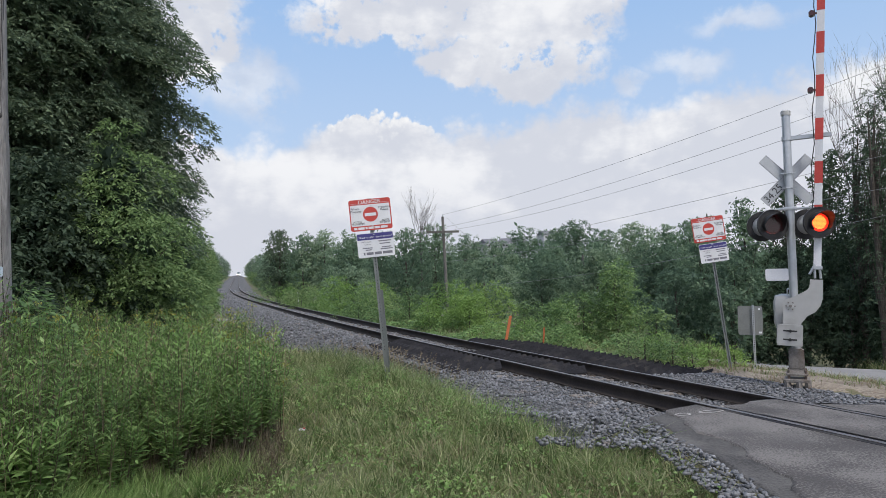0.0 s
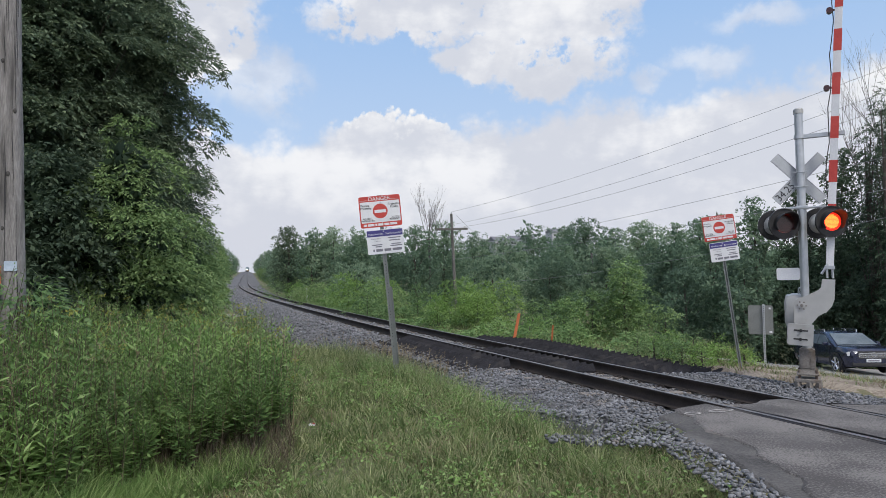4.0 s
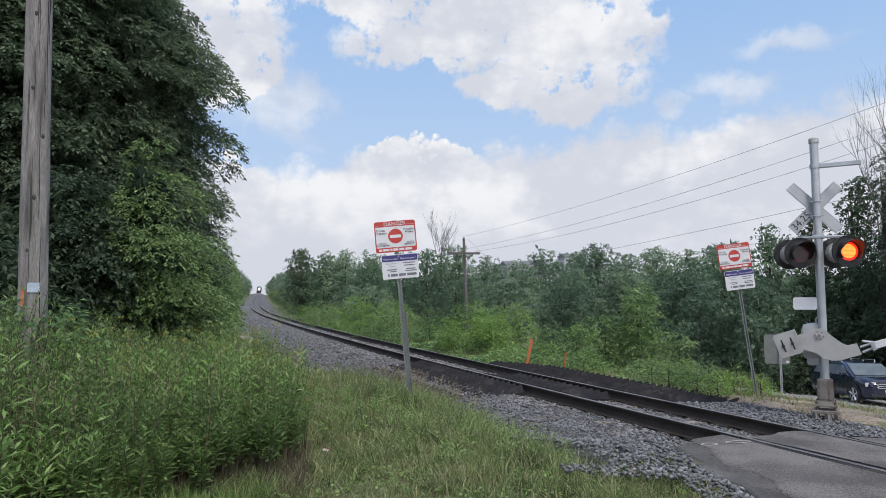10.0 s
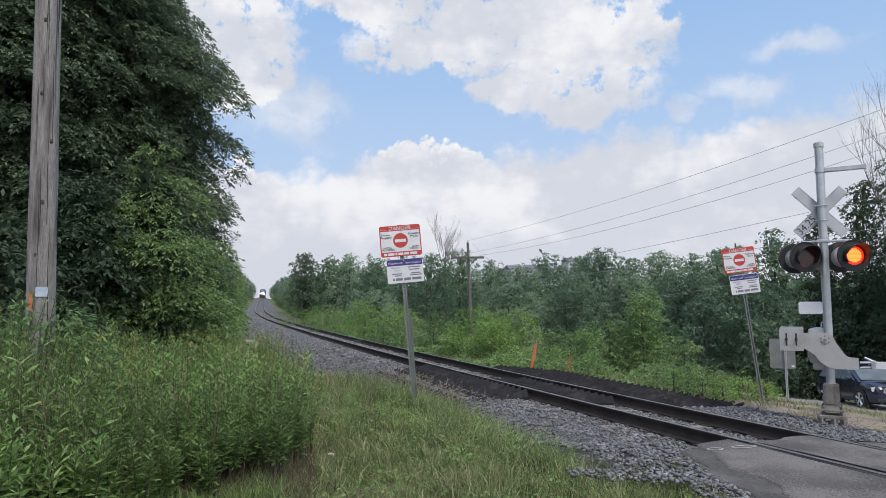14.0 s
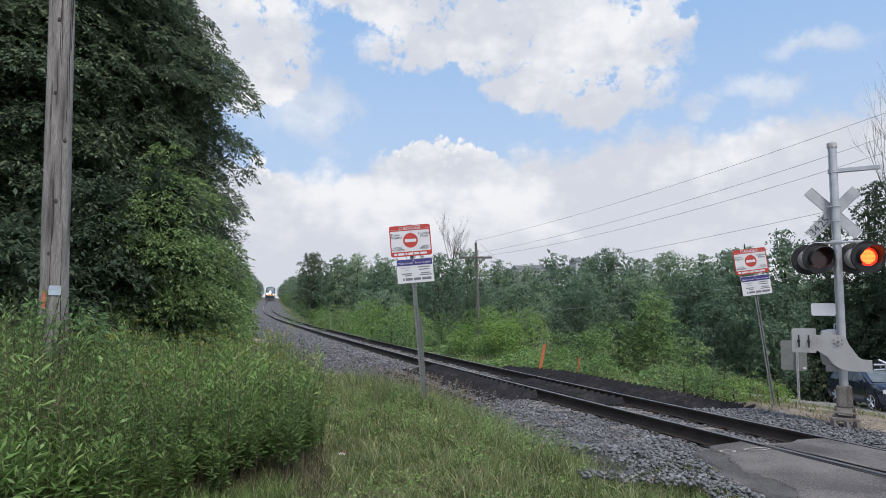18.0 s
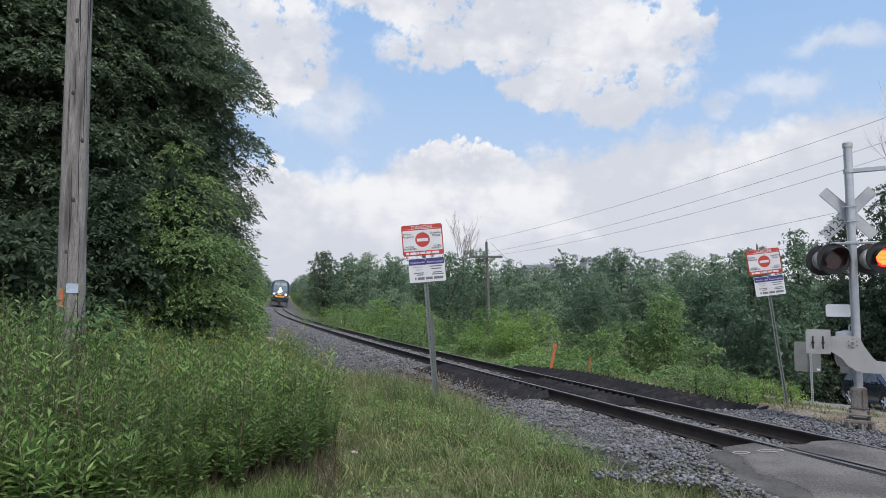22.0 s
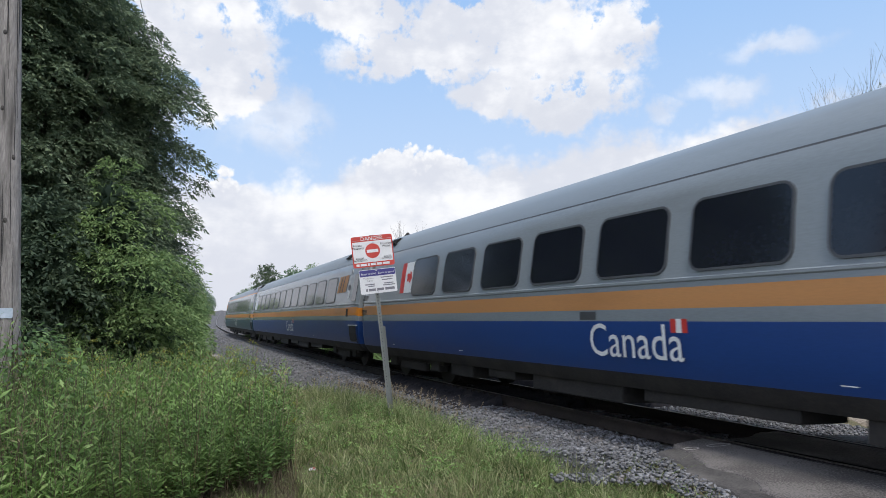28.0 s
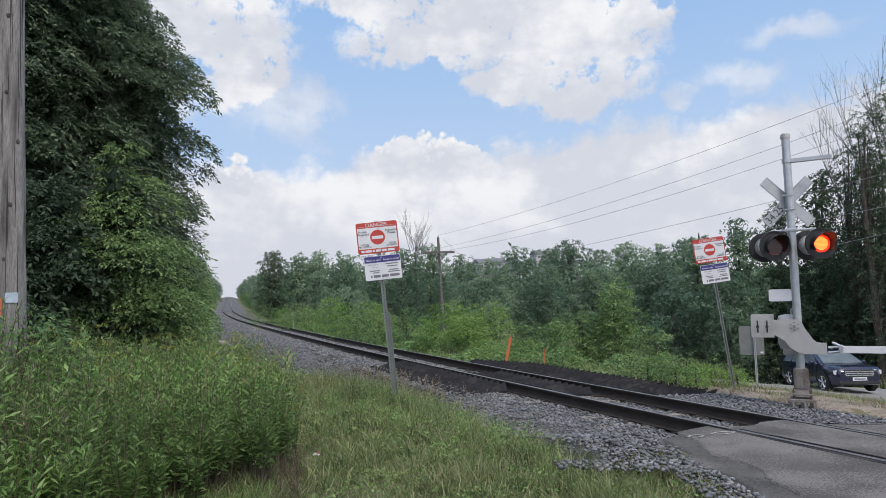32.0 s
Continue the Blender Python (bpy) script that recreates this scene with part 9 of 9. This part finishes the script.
    # solid dark block added to stand in for a shaded recess
    part("recess_block", box(bmesh.new(), (-1.3, 9.5, 0.70), (1.3, 10.2, 0.97)), M_T_UNDER, top, "dark block in place of the shaded recess behind the coupler")
    part("pilot", bm, surface("pilot_grey", (0.02, 0.022, 0.025), (0.045, 0.048, 0.052), 2.0, 0.6), top, "dark grey snowplough pilot")
    part("coupler_shank", box(bmesh.new(), (-0.16, 10.3, 0.68), (0.16, 11.0, 1.0), bevel=0.05), M_T_UNDER, top)
    part("coupler", box(bmesh.new(), (-0.24, 10.85, 0.50), (0.20, 11.15, 0.98), bevel=0.07), M_T_UNDER, top, "black knuckle coupler")
    part("coupler_pocket", box(bmesh.new(), (-0.50, 10.2, 0.74), (0.50, 10.62, 1.02), bevel=0.04), M_T_UNDER, top)
    for sx in (-1, 1):
        part("lift_bar", tube(bmesh.new(), (sx * 0.45, 10.6, 0.92), (sx * 1.2, 10.5, 0.84), 0.025, 0.025, 6), M_T_UNDER, top)
        part("air_hose", tube(bmesh.new(), (sx * 0.62, 10.55, 0.95), (sx * 0.55, 10.75, 0.52), 0.035, 0.03, 6), M_T_UNDER, top)
        part("brake_pipe", tube(bmesh.new(), (sx * 0.3, 10.5, 0.9), (sx * 0.35, 10.8, 0.45), 0.03, 0.03, 6), M_T_UNDER, top)
    for sx in (-1, 1):
        bm = bmesh.new()
        for zz in (0.45, 0.75, 1.05):
            box(bm, (sx * 1.45 - 0.12, 6.75, zz), (sx * 1.45 + 0.06, 7.15, zz + 0.04))
        tube(bm, (sx * 1.53, 6.75, 0.45), (sx * 1.53, 6.75, 2.6), 0.02, 0.02, 6)
        tube(bm, (sx * 1.53, 7.15, 0.45), (sx * 1.53, 7.15, 2.6), 0.02, 0.02, 6)
        part("cab_ladder", bm, M_T_UNDER, top, "cab steps and handrails")
        bm = plate(bmesh.new(), rounded(0.85, 0.50, 0.05), 0.02)
        sw = part("cab_window", bm, M_L_PANE, top)
        sw.matrix_basis = pose(sx * 1.452, 7.7, 3.72, 0, 0, 90 * sx) @ pose(0, 0, 0, -17) @ pose(0, -0.03, 0)
        for y0, w, z0, h in ((4.9, 1.35, 3.74, 0.46), (3.65, 0.72, 3.74, 0.46), (2.65, 0.62, 3.74, 0.46), (-4.3, 0.5, 3.74, 0.46), (-9.3, 1.4, 2.0, 0.95)):
            bm = plate(bmesh.new(), rounded(w, h, 0.02), 0.02)
            for k in range(5):
                box(bm, (-w / 2 + 0.03, -0.012, -h / 2 + 0.05 + k * h / 5.5), (w / 2 - 0.03, 0.0, -h / 2 + 0.08 + k * h / 5.5))
            g = part("louvre", bm, M_T_UNDER, top, "black louvred grille")
            up = z0 > 3.4
            g.matrix_basis = pose(sx * (1.445 if up else 1.502), y0, z0, 0, 0, 90 * sx) @ pose(0, 0, 0, -18 if up else 0) @ pose(0, -0.03 if up else -0.008, 0)
        bm = box(bmesh.new(), (sx * 1.5 - 0.01, -4.6, 1.4), (sx * 1.5 + 0.012, -4.54, 1.9))
        part("door_handle", bm, M_BLACK, top)
    bm = box(bmesh.new(), (-0.5, 1.4, 4.22), (0.5, 3.2, 4.5), bevel=0.1)
    part("exhaust_housing", bm, M_T_UNDER, top, "sooty exhaust housing")
    bm = box(bmesh.new(), (-0.7, -9.0, 4.2), (0.7, -6.5, 4.42), bevel=0.08)
    part("radiator_fan", bm, M_T_UNDER, top)
    bm = bmesh.new()
    for k in range(3):
        tube(bm, (-0.5 + k * 0.22, 7.4, 4.42), (-0.5 + k * 0.22, 8.0, 4.42), 0.06, 0.11, 10)
    part("horn", bm, M_BLACK, top)
    bm = box(bmesh.new(), (-1.3, -2.6, 0.35), (1.3, 3.0, 1.08), bevel=0.15)
    part("fuel_tank", bm, M_T_UNDER, top, "black fuel tank")
    for y in (-6.6, 6.4):
        bogie(top, y, 0.5, 2.7)
    return top


COACHES = make_train()
LOCO = locomotive()
LOCO.scale = (1.03, 1.0, 1.05)


def front_run(t):
    """Run of the train's front along the line."""
    late = max(0.0, t - 25.0)
    late_shift = float(np.interp(t, [27.5, 28, 28.5, 29, 29.5, 30, 31], [0, -0.28, 0.1, -0.39, -0.1, 0.24, 0]))
    return late_shift + 21.6 + 27.5 * (25.5 - t) - 2.0 * (late - 0.25 * (1 - math.exp(-late * 4)) * 1.0)


def rail_pose(s_mid, base):
    """A vehicle's pose on the line, from where its two trucks stand."""
    a, b = track_point(s_mid - base / 2, 0, 0), track_point(s_mid + base / 2, 0, 0)
    y = Vector(a - b).normalized()
    side = Vector(track_point(s_mid, -1, 0) - track_point(s_mid, 0, 0)).normalized()
    z = side.cross(y).normalized()
    x = y.cross(z)
    m = Matrix((x, y, z)).transposed().to_4x4()
    return Matrix.Translation((Vector(a) + Vector(b)) / 2) @ m

# ---- the dark blue car that drives up and waits ----
M_CAR = surface("dark_blue_metallic", (0.012, 0.016, 0.040), (0.018, 0.022, 0.052), 2.0, 0.25, 0.3, 0.01, 60.0, (0.03, 0.03, 0.04), 0.66)
M_CAR.node_tree.nodes["Principled BSDF"].inputs["Coat Weight"].default_value = 0.8
# glass colour paled to carry reflected sky
M_CAR_GLASS = surface("sky_paled_glass", (0.10, 0.125, 0.145), (0.17, 0.20, 0.225), 2.5, 0.06, 0, 0.0, 30.0)
M_CHROME = surface("car_chrome", (0.55, 0.56, 0.58), (0.68, 0.69, 0.71), 6.0, 0.2, 0.9, 0.0, 40.0)
M_TYRE = surface("tyre", (0.015, 0.015, 0.016), (0.035, 0.034, 0.033), 8.0, 0.9, 0, 0.2, 60.0)
M_LAMP = surface("car_lamp_glass", (0.5, 0.52, 0.54), (0.7, 0.72, 0.73), 10.0, 0.12, 0.2, 0.05, 60.0)


def car():
    """Local y points forward, x to the car's right; the origin is on the road."""
    top = thing("car", Matrix(), "dark blue compact sport utility car waiting on the road", "car")
    # stations along the car: position, half width, sill, bonnet or beltline height
    ys = np.array([-2.26, -2.22, -2.1, -1.7, -1.2, -0.6, 0.0, 0.6, 1.0, 1.3, 1.7, 2.0, 2.18, 2.26])
    hw = np.array([0.78, 0.84, 0.90, 0.92, 0.92, 0.92, 0.92, 0.92, 0.92, 0.92, 0.91, 0.88, 0.80, 0.70])
    lo = np.array([0.42, 0.34, 0.30, 0.28, 0.27, 0.27, 0.27, 0.27, 0.27, 0.27, 0.27, 0.28, 0.32, 0.38])
    hi = np.array([0.95, 1.00, 1.02, 1.02, 1.02, 1.01, 1.00, 1.00, 1.02, 1.05, 1.02, 0.98, 0.92, 0.80])
    sec = []
    for y, w, a, b in zip(ys, hw, lo, hi):
        prof = [(w * 0.90, a), (w * 0.985, a + 0.12), (w, a + (b - a) * 0.45), (w * 0.985, a + (b - a) * 0.72), (w * 0.955, b - 0.03), (w * 0.90, b), (w * 0.5, b + 0.03), (0.0, b + 0.04)]
        sec.append([(x, y, z) for x, z in prof] + [(-x, y, z) for x, z in prof[-2::-1]])
    v, f = loft(sec)
    n = len(sec[0])
    caps = [[r * n + i for i in (j, j + 1, n - 2 - j, n - 1 - j)][::1 if r else -1] for r in (0, len(sec) - 1) for j in range(n // 2)]
    ob = array_mesh("body", v, np.concatenate([f, np.array(caps)]), M_CAR, top)
    ob["label"] = "glossy dark blue body"
    smoothed(ob, 50)
    # cabin
    st = [(-2.12, 0.78, 1.05), (-1.95, 0.74, 1.45), (-1.7, 0.70, 1.62), (-0.8, 0.69, 1.67), (0.1, 0.68, 1.65), (0.42, 0.70, 1.55), (0.9, 0.76, 1.28), (1.28, 0.82, 1.02)]
    sec = []
    for y, w, z in st:
        k = (z - 1.0) / 0.67
        prof = [(0.88, 0.98), (0.88 + (w - 0.88) * min(1, k), 1.0 + (z - 1.0) * 0.86), (w * 0.9, z - 0.01), (w * 0.45, z + 0.015), (0, z + 0.02)]
        sec.append([(x, y, zz) for x, zz in prof] + [(-x, y, zz) for x, zz in prof[-2::-1]])
    v, f = loft(sec)
    cab = array_mesh("cabin", v, f, M_CAR, top)
    smoothed(cab, 40)
    # windscreen and side glass
    def quad(name, pts, mat, parent, label="", lift=0.012):
        bm = bmesh.new()
        c = [Vector(p) for p in pts]
        nn = (c[2] - c[0]).cross(c[1] - c[0]).normalized()
        a = [bm.verts.new(p + nn * lift) for p in c]
        b = [bm.verts.new(p - nn * 0.01) for p in c]
        bm.faces.new(a)
        for i in range(len(a)):
            bm.faces.new((a[i], b[i], b[(i + 1) % len(a)], a[(i + 1) % len(a)]))
        bmesh.ops.recalc_face_normals(bm, faces=bm.faces[:])
        return part(name, bm, mat, parent, label)
    quad("windscreen", [(-0.74, 1.22, 1.08), (0.74, 1.22, 1.08), (0.62, 0.44, 1.565), (-0.62, 0.44, 1.565)], M_CAR_GLASS, top, "raked windscreen", 0.02)
    for sx in (-1, 1):
        for y0, y1, t0, t1 in ((0.98, -0.02, 0.30, -0.05), (-0.08, -1.08, -0.10, -1.05), (-1.16, -1.85, -1.12, -1.62)):
            pts = [(sx * 0.885, y0, 1.06), (sx * 0.885, y1, 1.06), (sx * 0.735, t1, 1.50), (sx * 0.735, t0, 1.50)]
            quad("side_window", pts if sx > 0 else pts[::-1], M_CAR_GLASS, top, "dark side window", 0.012)
        bm = bmesh.new()
        tube(bm, (sx * 0.62, 0.05, 1.735), (sx * 0.62, -1.75, 1.74), 0.018, 0.018, 8)
        for y in (0.05, -0.8, -1.75):
            tube(bm, (sx * 0.62, y, 1.735), (sx * 0.62, y, 1.64), 0.018, 0.022, 8)
        part("roof_rail", bm, M_CHROME, top, "bright roof rail")
        bm = box(bmesh.new(), (sx * 0.98 - 0.1, 0.72, 1.03), (sx * 0.98 + 0.1, 0.86, 1.20), bevel=0.05)
        part("door_mirror", bm, M_CAR, top)
        bm = plate(bmesh.new(), [(-0.22, -0.10), (0.20, -0.08), (0.22, 0.06), (-0.14, 0.11)], 0.08)
        hl = part("headlight", bm, M_LAMP, top, "clear angular headlight")
        hl.matrix_basis = pose(sx * 0.66, 2.16, 0.79, 0, 0, 180 + (18 if sx < 0 else -18)) @ Matrix.Diagonal((sx * -1, 1, 1, 1)) @ pose(0, -0.055, 0)
        bm = tube(bmesh.new(), (sx * 0.66, 2.15, 0.50), (sx * 0.66, 2.235, 0.50), 0.055, 0.055, 12)
        part("fog_lamp", bm, M_LAMP, top)
        bm = box(bmesh.new(), (sx * 0.915, -0.62, 0.80), (sx * 0.95, -0.42, 0.83), bevel=0.005)
        part("door_handle", bm, M_CAR, top)
        bm = bmesh.new()
        for y in (0.92, -0.06, -1.1):
            box(bm, (sx * 0.905 - 0.012, y - 0.006, 0.36), (sx * 0.905 + 0.017, y + 0.006, 1.0))
        part("door_seam", bm, M_BLACK, top)
        for y in (1.42, -1.34):
            bm = bmesh.new()
            for k in range(17):
                a0, a1 = math.pi * k / 16 * 1.1 - 0.15, math.pi * (k + 1) / 16 * 1.1 - 0.15
                for r, q in ((0.43, 0),):
                    pts = [(sx * 0.925, y + 0.37 * math.cos(a0), 0.37 + 0.37 * math.sin(a0)), (sx * 0.925, y + 0.43 * math.cos(a0), 0.37 + 0.43 * math.sin(a0)), (sx * 0.925, y + 0.43 * math.cos(a1), 0.37 + 0.43 * math.sin(a1)), (sx * 0.925, y + 0.37 * math.cos(a1), 0.37 + 0.37 * math.sin(a1))]
                    bm.faces.new([bm.verts.new(p) for p in pts])
            part("wheel_arch", bm, M_BLACK, top)
            bm = tube(bmesh.new(), (sx * 0.72, y, 0.37), (sx * 0.935, y, 0.37), 0.365, 0.365, 26)
            w = part("wheel", smooth_ring(bm), M_TYRE, top, "black tyre on a bright alloy rim")
            bm = bmesh.new()
            for k in range(5):
                a = 2 * math.pi * k / 5 + 0.3
                tube(bm, (sx * 0.94, y, 0.37), (sx * 0.945, y + 0.24 * math.cos(a), 0.37 + 0.24 * math.sin(a)), 0.035, 0.045, 8)
            tube(bm, (sx * 0.93, y, 0.37), (sx * 0.955, y, 0.37), 0.06, 0.05, 10)
            r0 = bmesh.new()
            ring(r0, 0.225, 0.26, -0.01, 0.01)
            bmesh.ops.transform(r0, matrix=Matrix.Translation((sx * 0.938, y, 0.37)) @ pose(0, 0, 0, 0, 0, 90), verts=r0.verts[:])
            tmp = bpy.data.meshes.new("rim_ring")
            r0.to_mesh(tmp)
            r0.free()
            bm.from_mesh(tmp)
            bpy.data.meshes.remove(tmp)
            part("rim", bm, M_CHROME, w, "five-spoke alloy rim")
    bm = plate(bmesh.new(), [(-0.50, -0.16), (0.50, -0.16), (0.56, 0.12), (-0.56, 0.12)], 0.05)
    g = part("grille", bm, M_BLACK, top, "black grille with chrome bars")
    g.matrix_basis = pose(0, 2.235, 0.76, 0, 0, 180) @ pose(0, -0.03, 0)
    for z in (-0.09, -0.02, 0.05):
        bm = box(bmesh.new(), (-0.51, -0.018, z - 0.016), (0.51, 0.0, z + 0.016), bevel=0.004)
        part("grille_bar", bm, M_CHROME, g)
    bm = ring(bmesh.new(), 0.075, 0.092, -0.035, -0.018)
    part("badge_ring", bm, M_CHROME, g)
    bm = box(bmesh.new(), (-0.75, 2.14, 0.33), (0.75, 2.262, 0.47), bevel=0.03)
    part("lower_bumper", bm, M_BLACK, top, "black lower bumper with intake")
    bm = box(bmesh.new(), (-0.26, 2.255, 0.48), (0.26, 2.275, 0.60))
    p = part("plate", bm, M_WHITE, top, "white licence plate with the number as a bar")
    bm = box(bmesh.new(), (-0.2, 2.272, 0.51), (0.2, 2.279, 0.56))
    part("number_bar", bm, M_GREY_INK, p)
    for ob in top.children:
        for v in ob.data.vertices:
            if v.co.z > 1.0:
                v.co.z = 1 + (v.co.z - 1) * 0.84
    return top


def smooth_ring(bm):
    bmesh.ops.bevel(bm, geom=[e for e in bm.edges if e.calc_face_angle(0) > 0.8], offset=0.03, segments=2, affect="EDGES")
    return bm


CAR = car()


def on_road(x, y, turn):
    """The car's pose on the sloping road."""
    way = Vector((-math.sin(radians(turn)), math.cos(radians(turn)), 0))
    h = lambda d: float(ground_height(np.array([x + way.x * d]), np.array([y + way.y * d]))[0]) + 0.075
    a, b = h(1.4), h(-1.4)
    return pose(x, y, (a + b) / 2, 0, 0, turn) @ pose(0, 0, 0, math.degrees(math.atan2(a - b, 2.8)), 0, 0)

def motions():
    """All that moves besides the camera."""
    walk(SKY, [(t, pose(0, 0, 1.6, 0, 0, -0.151 * (t - 13))) for t in (0, 16, 32)])
    gate = ((0, 3), (3.6, 3), (4.3, 5), (5.0, 10.5), (5.5, 16), (6, 25.5), (6.5, 35), (7, 42), (7.5, 48), (8, 54), (8.5, 58.5), (9, 62.5), (9.5, 66.5), (10, 70.5), (10.5, 76), (11, 80.5), (11.5, 85), (12, 89), (12.6, 90), (32, 90))
    walk(GATE, [(t, pose(*HUB, 0, a, 0)) for t, a in gate])
    # the two lenses show their bright and dark faces by turns
    for k, lens in enumerate(LENSES):
        home = lens.matrix_basis.copy()
        half = 0.5032
        rows, turn = [(0, home @ pose(0, 0, 0, 0, 0, 180 if k == 0 else 0))], 180 if k == 0 else 0
        n = 0
        while 0.22 + n * half < 31.93:
            t = 0.22 + n * half
            rows.append((t - 1 / 30, home @ pose(0, 0, 0, 0, 0, turn)))
            rows.append((t, home @ pose(0, 0, 0, 0, 0, turn + 60)))
            rows.append((t + 1 / 30, home @ pose(0, 0, 0, 0, 0, turn + 120)))
            rows.append((t + 2 / 30, home @ pose(0, 0, 0, 0, 0, turn + 180)))
            turn += 180
            n += 1
        rows.append((32, home @ pose(0, 0, 0, 0, 0, turn)))
        walk(lens, rows)
    drive = ((0, 16.5, 39.6, 182), (0.5, 16.6, 36.9, 182), (1, 16.55, 34.2, 182), (1.5, 16.35, 31.6, 181), (2, 16.02, 29.3, 180), (2.5, 15.78, 28.0, 179), (3, 15.65, 27.25, 178), (3.4, 15.6, 27.0, 177), (4, 15.6, 26.9, 177), (32, 15.6, 26.9, 177))
    walk(CAR, [(t, on_road(x, y, a)) for t, x, y, a in drive])
    # the train: keyed closely where the line bends past the viewer
    times = [0, 3, 6, 9, 12, 15, 17, 19, 20] + [21 + 0.25 * k for k in range(44)] + [32]
    walk(LOCO, [(t, rail_pose(front_run(t) + 10.7, 13.0)) for t in times])
    for k, car in enumerate(COACHES):
        walk(car, [(t, rail_pose(front_run(t) + 21.0 + 12.34 + 24.68 * k, 18.0)) for t in times])


motions()
